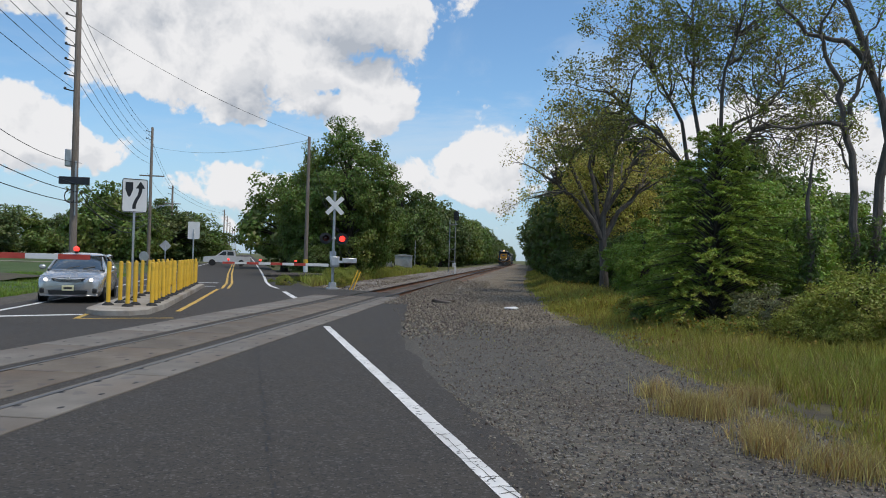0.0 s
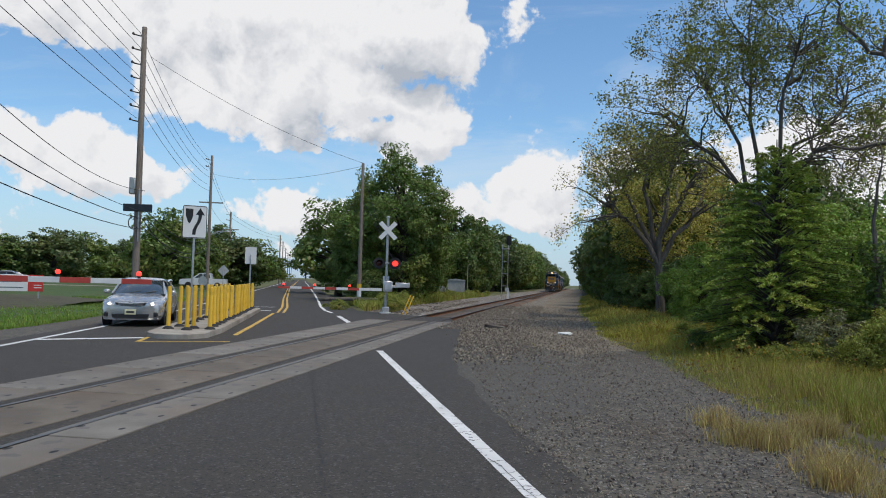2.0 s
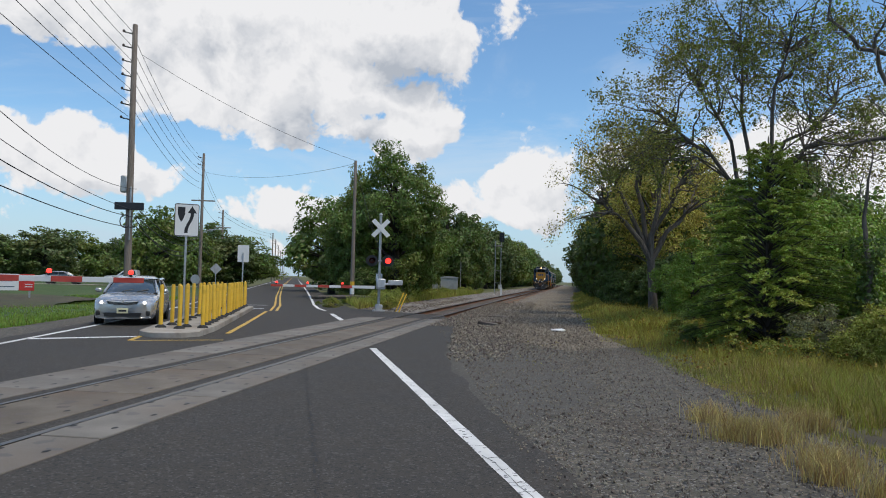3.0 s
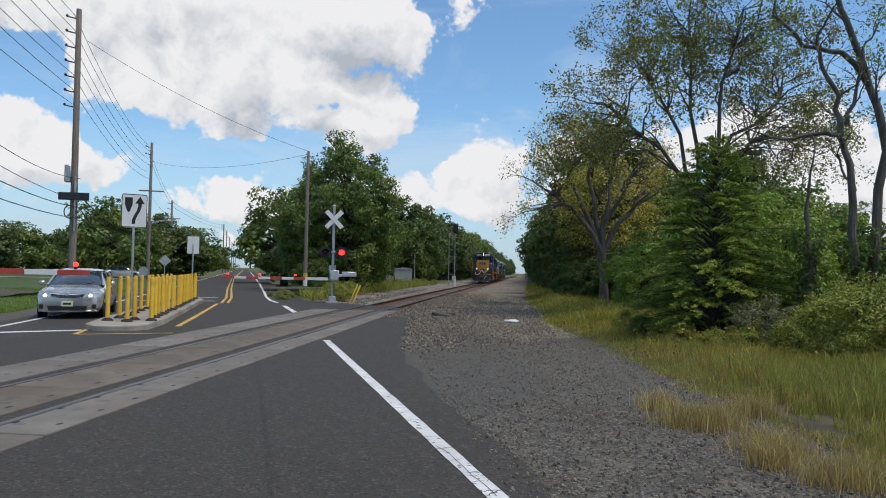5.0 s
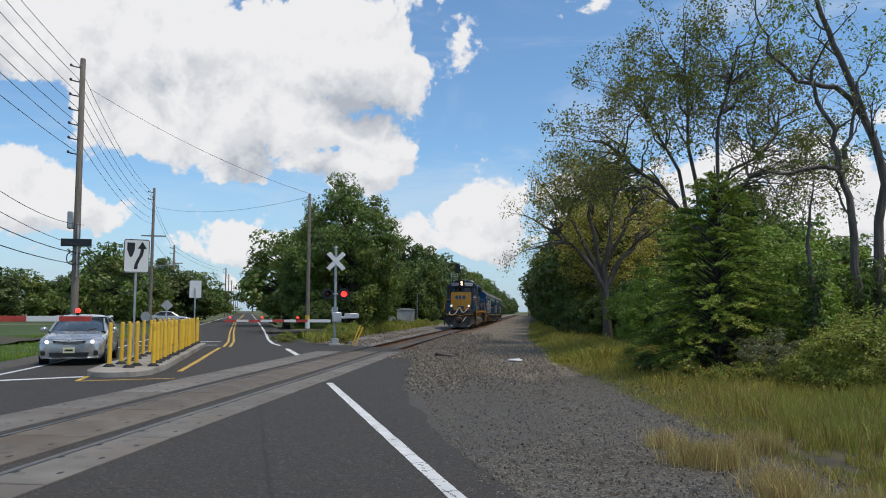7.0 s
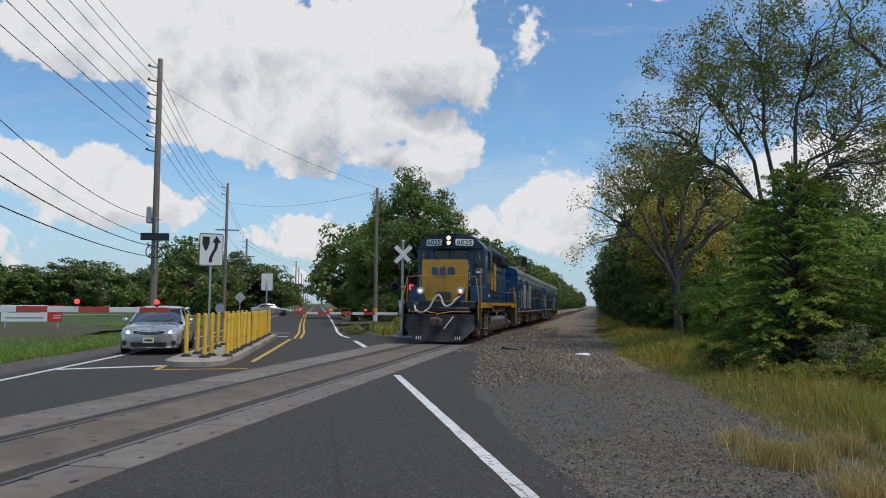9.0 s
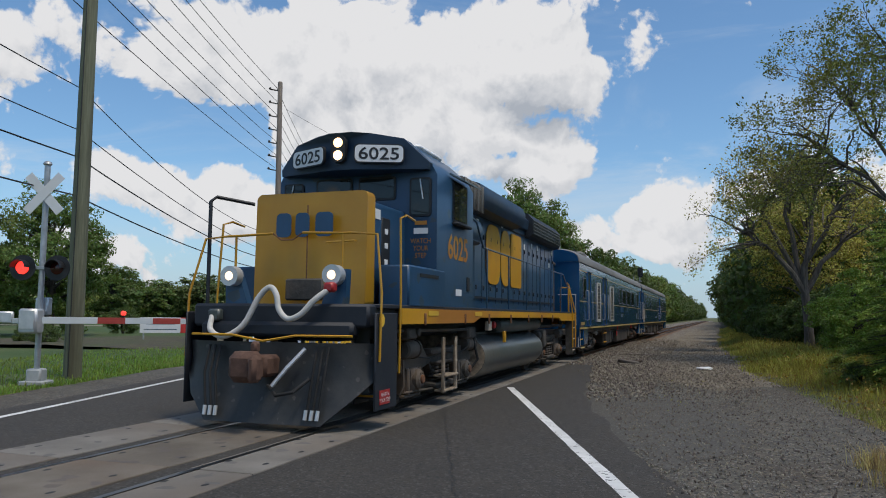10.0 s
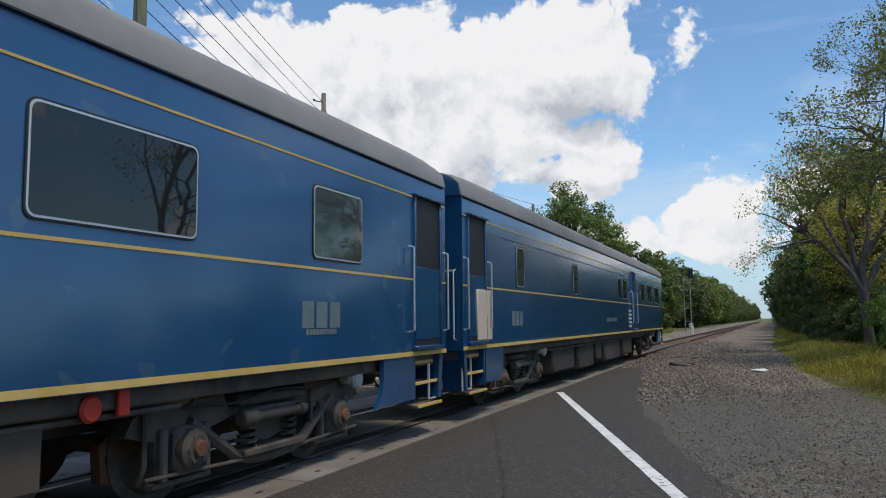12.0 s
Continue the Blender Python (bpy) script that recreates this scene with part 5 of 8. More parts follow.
        part("rear_post", Geo().box((s * 1.50, 16.43, 2.2), (0.05, 0.06, 0.9), 0.01), "sill_yellow", lo)
    part("rear_platform", Geo().box((0, 16.88, 1.62), (2.9, 0.8, 0.22), 0.03).box((0, 17.30, 1.5), (2.6, 0.1, 0.35), 0.02), "sill_yellow", lo)
    fans = Geo()
    for y in (12.9, 14.4, 15.9):
        fans.cyl((0, y, 4.66), 0.58, 0.16, "z", 28, 0.03)
    for y in (8.2, 10.2):
        fans.cyl((0, y, 4.68), 0.55, 0.18, "z", 28, 0.03)
    part("fan", fans, "loco_dark", lo, "round roof fan housings")
    part("exhaust", Geo().box((0, 11.9, 4.6), (0.7, 0.35, 0.22), 0.03), "loco_dark", lo)
    # below the deck
    def tank_outline(k):
        out = [(-1.0 * k, 1.22), (1.0 * k, 1.22)]
        for i in range(15):
            a = radians(62 - 150 * i / 14)
            out.append((0.62 + 0.82 * k * math.cos(a), 0.72 + (0.52 if a > 0 else 0.56) * k * math.sin(a)))
        return out[:2] + out[2:] + [(-x, z) for x, z in out[:1:-1]]

    part("fuel_tank", Geo().prism(tank_outline(1.0), 6.25, 12.3, "y"), "tank", lo, "long dark rounded fuel tank")
    part("tank_end", Geo().prism(tank_outline(0.985), 6.235, 6.25, "y"), "dirt_face", lo, "mud-caked tank end")
    for s in (-1, 1):
        part("air_reservoir", Geo().lathe((s * 1.22, 10.2, 1.38), [(-2.3, 0.05), (-2.25, 0.13), (-2.1, 0.17), (2.1, 0.17), (2.25, 0.13), (2.3, 0.05)], "y", 18), "tank", lo, "black air reservoir above the tank")
        part("filler", Geo().box((s * 1.46, 7.8, 1.12), (0.06, 0.12, 0.26), 0.01), "sill_yellow", lo)
        part("fuel_gauge", Geo().box((s * 1.42, 6.55, 1.38), (0.10, 0.22, 0.20), 0.01), "cream", lo)
        part("fuel_cutoff", Geo().cyl((s * 1.45, 6.9, 1.40), 0.08, 0.08, "x", 12, 0.02), "dark_red", lo, "red emergency button")
        hang = Geo()
        hang.box((s * 1.42, 3.55, 0.72), (0.05, 0.10, 0.98), 0.01).box((s * 1.42, 4.25, 0.72), (0.05, 0.10, 0.98), 0.01)
        hang.box((s * 1.36, 3.9, 0.26), (0.20, 0.75, 0.04), 0.01).box((s * 1.36, 3.9, 0.52), (0.24, 0.75, 0.04), 0.01)
        part("truck_step", hang, "dirt_face", lo, "muddy wooden step on the truck")
        part("pipe", Geo().tube([(s * 1.3, 1.6, 1.35), (s * 1.3, 5.8, 1.32)], 0.03, 6), "undercarriage", lo)
        part("pipe", Geo().tube([(s * 1.25, 12.6, 1.3), (s * 1.25, 16.5, 1.3)], 0.03, 6), "undercarriage", lo)
        part("sand_box", Geo().box((s * 1.25, 2.1, 1.30), (0.3, 0.4, 0.18), 0.03).cyl((s * 1.38, 2.3, 1.32), 0.07, 0.12, "x", 12, 0.01), "undercarriage", lo)
        part("valve_box", Geo().box((s * 1.22, 5.6, 1.25), (0.26, 0.5, 0.25), 0.04), "undercarriage", lo)
        part("filter_box", Geo().box((s * 1.2, 12.9, 0.95), (0.4, 0.35, 0.5), 0.04), "undercarriage", lo)
        part("sand_pipe", Geo().tube([(s * 1.3, 1.5, 1.35), (s * 1.33, 1.55, 0.8), (s * 1.05, 1.9, 0.25)], 0.022, 6), "rust", lo)
        part("traction_cable", Geo().tube([(s * 1.3, 5.75, 1.2), (s * 1.36, 5.95, 0.7), (s * 1.2, 5.85, 0.45)], 0.03, 6), "rubber", lo)
    wheelset_truck(lo, 4.05, (2.68, 5.42))
    wheelset_truck(lo, 14.35, (12.98, 15.72))
    return lo


def coach_shell(owner, length, mat):
    """The body between sill and roof, with the rounded roof as its own part."""
    b = Geo().prism([(-1.525, 1.125), (1.525, 1.125), (1.525, 3.60), (1.50, 3.66), (-1.50, 3.66), (-1.525, 3.60)], 0, length, "y")
    part("body", b, mat, owner, "glossy dark blue steel body")
    part("underframe", Geo().box((0, length / 2, 1.045), (2.80, length - 0.1, 0.155), 0.02), "undercarriage", owner, "grimy underframe below the sill")
    prof = [(1.535, 3.60)]
    for i in range(13):
        a = math.pi * i / 12
        c = math.cos(a)
        prof.append((math.copysign(1.53 * abs(c) ** 0.8, c), 3.64 + 0.58 * max(0.0, math.sin(a)) ** 0.72))
    prof.append((-1.535, 3.60))
    r = Geo()
    n = len(prof)
    ys = [-0.02, 0.12, 0.45, 1.0] + [1.0 + (length - 2.0) * i / 10 for i in range(1, 10)] + [length - 1.0, length - 0.45, length - 0.12, length + 0.02]
    for y in ys:
        e = min(y + 0.02, length + 0.02 - y)
        k = min(1.0, 0.80 + 0.20 * math.sin(min(1, e / 1.0) * math.pi / 2))
        r.v += [(x * (0.985 + 0.015 * k), y, 3.70 + (z - 3.70) * k) for x, z in prof]
    for j in range(len(ys) - 1):
        for i in range(n - 1):
            a = j * n + i
            r.f.append((a, a + 1, a + n + 1, a + n))
    r.f += [tuple(range(n)), tuple(range((len(ys) - 1) * n, len(ys) * n))]
    part("roof", r, "coach_roof", owner, "weathered grey arched roof")
    part("end_panel", Geo().prism([(x * 0.98, 3.70 + (z - 3.70) * 0.79) for x, z in prof], -0.03, -0.015, "y"), mat, owner)
    for s in (-1, 1):
        for z, hgt, m2 in ((3.31, 0.022, "stripe"), (2.17, 0.028, "stripe"), (1.165, 0.06, "stripe")):
            part("stripe", Geo().box((s * 1.527, length / 2, z), (0.008, length, hgt)), m2, owner, "thin yellow line")
        part("gutter", Geo().box((s * 1.538, length / 2, 3.607), (0.02, length - 0.1, 0.022), 0.004), "loco_dark", owner)


def coach_window(owner, y0, y1, z0, z1, s, dark=True, frame_mat="alu"):
    w = part("window", Geo().prism(rounded((y0 + y1) / 2, (z0 + z1) / 2, y1 - y0, z1 - z0, 0.08), s * 1.522, s * 1.536, "x"), "black", owner, "round-cornered window in a dark rubber and metal frame")
    part("frame", Geo().prism(rounded((y0 + y1) / 2, (z0 + z1) / 2, y1 - y0 - 0.03, z1 - z0 - 0.03, 0.07), s * 1.53, s * 1.541, "x"), frame_mat, w)
    part("pane", Geo().prism(rounded((y0 + y1) / 2, (z0 + z1) / 2, y1 - y0 - 0.065, z1 - z0 - 0.065, 0.06), s * 1.53, s * 1.544, "x"), "window_dark" if dark else "window_light", w)


def coach_door(owner, y0, y1, s, steps=True, open_top=False):
    d = part("side_door", Geo().box((s * 1.519, (y0 + y1) / 2, 2.28), (0.03, y1 - y0, 2.10), 0.004), "coach_blue" if not open_top else "black", owner, "recessed side door")
    part("door_frame", Geo().box((s * 1.54, y0, 2.28), (0.05, 0.05, 2.10), 0.01).box((s * 1.54, y1, 2.28), (0.05, 0.05, 2.10), 0.01).box((s * 1.56, (y0 + y1) / 2, 3.34), (0.09, y1 - y0 + 0.12, 0.04), 0.01), "coach_blue", d)
    if not open_top:
        part("pane", Geo().prism(rounded((y0 + y1) / 2, 2.78, (y1 - y0) * 0.5, 0.62, 0.04), s * 1.53, s * 1.545, "x"), "window_light", d)
    else:
        part("lower_door", Geo().box((s * 1.53, (y0 + y1) / 2, 1.85), (0.03, y1 - y0 - 0.06, 1.0), 0.01), "coach_blue", d)
    part("sill_plate", Geo().box((s * 1.56, (y0 + y1) / 2, 1.24), (0.08, y1 - y0 + 0.1, 0.06), 0.01), "coach_blue", d)
    for y in (y0 - 0.16, y1 + 0.16):
        part("grab_rail", Geo().tube([(s * 1.525, y, 2.62), (s * 1.60, y, 2.60), (s * 1.60, y, 1.48), (s * 1.525, y, 1.46)], 0.016, 6), "alu", d, "bare metal grab rail")


def step_well(owner, y, d, s):
    """Under an end door: blue cheeks either side of three treads; black panels give the well its shade."""
    def cheek(ya, yb, low):
        q = [(ya, 1.13), (ya, low), (yb - d * 0.18, low - 0.02), (yb - d * 0.04, low + 0.14), (yb, low + 0.30), (yb, 1.13)]
        return [(y + d * u, z) for u, z in q]

    # black back panel: the well's shade is put into its colour
    w = part("step_well", Geo().box((s * 1.12, y + d * 0.62, 0.80), (0.06, 0.86, 0.66), 0.01), "black", owner, "black panel behind the entrance steps, giving the well's shade")
    part("cheek", Geo().prism(cheek(1.10, 2.05, 0.56), s * 1.455, s * 1.515, "x"), "coach_blue", w, "rounded blue skirt beside the steps")
    part("cheek", Geo().prism([(y + d * 0.06, 1.13), (y + d * 0.16, 0.50), (y + d * 0.26, 0.50), (y + d * 0.20, 1.13)], s * 1.10, s * 1.50, "x"), "coach_blue", w)
    part("cheek", Geo().box((s * 1.30, y + d * 1.08, 0.82), (0.40, 0.04, 0.62), 0.01), "coach_blue", w)
    for k, z in enumerate((0.44, 0.74, 1.02)):
        tr = part("tread", Geo().box((s * (1.36 - 0.07 * k), y + d * 0.64, z), (0.34, 0.84, 0.04), 0.008), "undercarriage", w, "worn steel tread")
        part("tread_edge", Geo().box((s * (1.535 - 0.07 * k), y + d * 0.64, z + 0.006), (0.02, 0.84, 0.045), 0.005), "stripe", tr, "yellow tread edge")
    # no opening is cut; a thin black box on the wall stands for its shade
    part("well_opening", Geo().box((s * 1.524, y + d * 0.63, 1.27), (0.012, 0.80, 0.24), 0.004), "black", w, "thin black panel in place of the shaded opening under the door")


def coach_under(owner, length, spec):
    for s in (-1, 1):
        for y0, y1, z0, z1, mat in spec:
            part("equipment_box", Geo().box((s * 1.05, (y0 + y1) / 2, (z0 + z1) / 2), (0.62, y1 - y0, z1 - z0), 0.05), "box_grime", owner, "dark equipment box under the floor")
        part("air_pipe", Geo().tube([(s * 1.34, 5.5, 0.92), (s * 1.34, length - 5.5, 0.92)], 0.025, 6), "undercarriage", owner)
        y = 5.9
        while y < length - 5.8:
            part("hanger", Geo().box((s * 1.25, y, 0.86), (0.06, 0.05, 0.24), 0.008), "undercarriage", owner)
            y += 1.15
    for s in (-1, 1):
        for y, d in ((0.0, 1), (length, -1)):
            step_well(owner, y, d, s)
    part("centre_sill", Geo().box((0, length / 2, 0.84), (0.9, length - 0.4, 0.34), 0.03), "undercarriage", owner)
    wheelset_truck(owner, 3.985, (2.73, 5.24), True)
    wheelset_truck(owner, length - 3.985, (length - 5.24, length - 2.73), True)
    for y, d in ((0, -1), (length, 1)):
        part("coupler", Geo().box((0, y + d * 0.25, 0.86), (0.3, 0.6, 0.28), 0.05), "coupler", owner)
        part("buffer_plate", Geo().box((0, y + d * 0.04, 1.02), (2.2, 0.10, 0.22), 0.02), "undercarriage", owner)
        for s in (-1, 1):
            part("corner_step", Geo().tube([(s * 1.45, y - d * 0.12, 1.0), (s * 1.45, y - d * 0.12, 0.5), (s * 1.45, y - d * 0.5, 0.5), (s * 1.45, y - d * 0.5, 1.0)], 0.02, 6), "alu", owner)


def coach_end(owner, y, d, mat):
    """The end wall with its gangway door frame."""
    for x in (-0.52, 0.52):
        part("gangway_post", Geo().box((x, y + d * 0.12, 2.35), (0.16, 0.26, 2.25), 0.03), "undercarriage", owner, "dark gangway post")
    part("gangway_hood", Geo().box((0, y + d * 0.14, 3.52), (1.3, 0.30, 0.16), 0.05), "undercarriage", owner, "dark gangway hood")
    part("end_door", Geo().box((0, y + d * 0.012, 2.3), (0.86, 0.04, 2.1)), "black", owner)
    for s in (-1, 1):
        part("end_rail", Geo().tube([(s * 1.40, y + d * 0.01, 2.42), (s * 1.40, y + d * 0.09, 2.40), (s * 1.40, y + d * 0.09, 1.32), (s * 1.40, y + d * 0.01, 1.30)], 0.016, 6).tube([(s * 0.75, y + d * 0.02, 2.40), (s * 0.75, y + d * 0.09, 2.40), (s * 1.40, y + d * 0.09, 2.40)], 0.016, 6), "alu", owner)
    if d < 0:
        lb = part("marker_lights", Geo().box((0.05, y + d * 0.03, 3.72), (0.5, 0.08, 0.22), 0.03), "black", owner)
        for x in (-0.07, 0.17):
            part("lens", Geo().cyl((x, y + d * 0.08, 3.72), 0.08, 0.02, "y", 14), "dark_red", lb, "red marker lens")


def louver_panel(owner, y0, y1, z0, z1, s):
    lp = part("louver_panel", Geo().box((s * 1.528, (y0 + y1) / 2, (z0 + z1) / 2), (0.02, y1 - y0 - 0.1, z1 - z0 - 0.1)), "black", owner, "tall louvred vent with pale slats")
    fr = Geo()
    for y in (y0 + 0.03, y1 - 0.03):
        fr.box((s * 1.545, y, (z0 + z1) / 2), (0.05, 0.06, z1 - z0), 0.01)
    for z in (z0 + 0.03, z1 - 0.03):
        fr.box((s * 1.545, (y0 + y1) / 2, z), (0.05, y1 - y0, 0.06), 0.01)
    part("frame", fr, "louver", lp)
    n = 11
    for i in range(n):
        z = z0 + 0.10 + (z1 - z0 - 0.2) * i / (n - 1)
        part("slat", Geo().prism([(s * 1.532, z + 0.016), (s * 1.552, z - 0.004), (s * 1.552, z - 0.016), (s * 1.532, z + 0.004)], y0 + 0.06, y1 - 0.06, "y"), "louver", lp)


def bars(owner, y, z, s, w, h, mat, n=1):
    for i in range(n):
        part("lettering_bar", Geo().box((s * 1.528, y + (i - (n - 1) / 2) * w * 1.25, z), (0.006, w, h)), mat, owner)


def coach_power():
    """First coach: baggage doors and louvred vents at its front, big windows behind."""
    L = 26.6
    c = thing("passenger_coach", "glossy dark blue coach with louvred vents and yellow lines", "railway coach")
    coach_shell(c, L, M["coach_blue"])
    for s in (-1, 1):
        coach_window(c, 0.80, 1.50, 2.28, 3.08, s)
        coach_door(c, 1.95, 2.70, s)
        louver_panel(c, 4.50, 5.55, 1.38, 3.04, s)
        coach_door(c, 6.70, 7.60, s)
        louver_panel(c, 9.10, 10.30, 1.38, 3.06, s)
        coach_window(c, 12.9, 13.7, 2.28, 3.08, s, dark=False)
        coach_window(c, 14.4, 16.1, 2.28, 3.08, s)
        coach_window(c, 16.8, 18.5, 2.28, 3.08, s)
        coach_window(c, 19.4, 21.05, 2.28, 3.09, s)
        coach_window(c, 22.85, 23.95, 2.27, 3.08, s, dark=False)
        coach_door(c, 25.45, 26.35, s, open_top=True)
        bars(c, 0.75, 1.34, s, 0.13, 0.10, M["stripe"], 5)
        bars(c, 14.2, 1.66, s, 0.10, 0.16, M["faded"], 7)
        bars(c, 23.05, 1.68, s, 0.22, 0.28, M["faded"], 3)
        bars(c, 23.05, 1.50, s, 0.05, 0.06, M["faded"], 10)
        part("paint_patch", Geo().box((s * 1.5275, 14.3, 1.98), (0.005, 1.5, 0.26)), M["loco_blue"], c, "darker repainted patch")
        part("red_valve", Geo().cyl((s * 1.42, 13.0, 1.02), 0.10, 0.05, "x", 14, 0.02), "red", c, "red round valve cover")
        part("red_tag", Geo().box((s * 1.42, 12.6, 0.75), (0.04, 0.10, 0.24), 0.01), "red", c)
        part("red_valve", Geo().cyl((s * 1.42, 20.1, 1.0), 0.10, 0.05, "x", 14, 0.02), "red", c)
        part("red_tag", Geo().box((s * 1.42, 20.4, 1.02), (0.04, 0.12, 0.20), 0.01), "red", c)
        for y in (7.3, 8.3):
            part("ladder_post", Geo().box((s * 1.40, y, 0.72), (0.04, 0.05, 0.75), 0.01), "undercarriage", c)
        for z in (0.45, 0.85):
            part("ladder_tread", Geo().box((s * 1.42, 7.8, z), (0.10, 0.95, 0.04), 0.01), "sill_yellow", c, "yellow tread")
    coach_under(c, L, [(8.6, 9.9, 0.30, 0.95, "undercarriage"), (10.0, 10.9, 0.32, 0.95, "undercarriage"), (11.2, 11.6, 0.45, 0.95, "undercarriage"), (13.2, 18.5, 0.28, 0.92, "tank"), (18.8, 19.8, 0.45, 0.95, "undercarriage")])
    coach_end(c, 0, -1, M["coach_blue"])
    coach_end(c, L, 1, M["coach_blue"])
    ru = Geo().box((0.9, 3.0, 4.10), (0.7, 1.0, 0.22), 0.06)
    part("roof_vent", ru, "coach_roof", c)
    hk = Geo()
    for y in (0.9, 1.2, 1.5, 1.8):
        part("roof_grab", Geo().tube([(1.15, y, 4.0), (1.15, y, 4.18), (1.15, y + 0.1, 4.16)], 0.014, 5), "loco_dark", c)
    hk.tube([(0.55, 0.25, 4.15), (0.55, 0.25, 4.34), (0.55, 0.7, 4.34), (0.55, 0.7, 4.2)], 0.016, 5)
    part("roof_grab", hk, "loco_dark", c)
    part("antenna", Geo().cyl((0.6, 1.1, 4.36), 0.02, 0.35, "z", 8), "alu", c)
    return c


def coach_office():
    """Second coach: narrow windows, end doors and an observation end."""
    L = 27.0
    c = thing("business_coach", "dark blue business coach with narrow windows and grey roof", "railway coach")
    coach_shell(c, L, M["coach_blue"])
    for s in (-1, 1):
        coach_door(c, 0.22, 1.05, s, open_top=True)
        part("cream_panel", Geo().box((s * 1.55, 0.95, 1.70), (0.03, 0.75, 0.85), 0.02), "cream", c, "cream folded trap panel in the open doorway")
        coach_window(c, 2.9, 3.45, 2.24, 3.05, s, dark=False)
        coach_window(c, 7.8, 8.35, 2.24, 3.03, s, dark=False)
        coach_window(c, 14.4, 15.0, 2.3, 3.0, s)
        coach_window(c, 15.4, 16.2, 2.3, 3.0, s)
        coach_door(c, 17.4, 18.2, s)
        coach_window(c, 19.6, 20.7, 2.3, 3.05, s)
        coach_window(c, 21.6, 23.0, 2.3, 3.05, s)
        coach_window(c, 24.0, 25.4, 2.3, 3.05, s)
        part("letter_band", Geo().box((s * 1.5275, 8.5, 3.13), (0.006, 14, 0.02)), "faded", c)
        bars(c, 2.95, 1.64, s, 0.20, 0.28, M["faded"], 3)
        bars(c, 13.2, 1.60, s, 0.13, 0.12, M["faded"], 11)
        for i in range(5):
            part("vent_slat", Geo().box((s * 1.535, 16.9, 1.35 + i * 0.14), (0.02, 0.5, 0.07), 0.01), "louver", c, "pale vent slat")
    coach_under(c, L, [(6.3, 8.5, 0.35, 0.95, "undercarriage"), (9.0, 11.0, 0.28, 0.95, "undercarriage"), (11.4, 12.2, 0.4, 0.95, "undercarriage"), (12.8, 15.5, 0.30, 0.92, "undercarriage"), (16.2, 18.2, 0.35, 0.95, "undercarriage")])
    coach_end(c, 0, -1, M["coach_blue"])
    coach_end(c, L, 1, M["coach_blue"])
    return c


loco = locomotive()
coach_a = coach_power()
coach_b = coach_office()

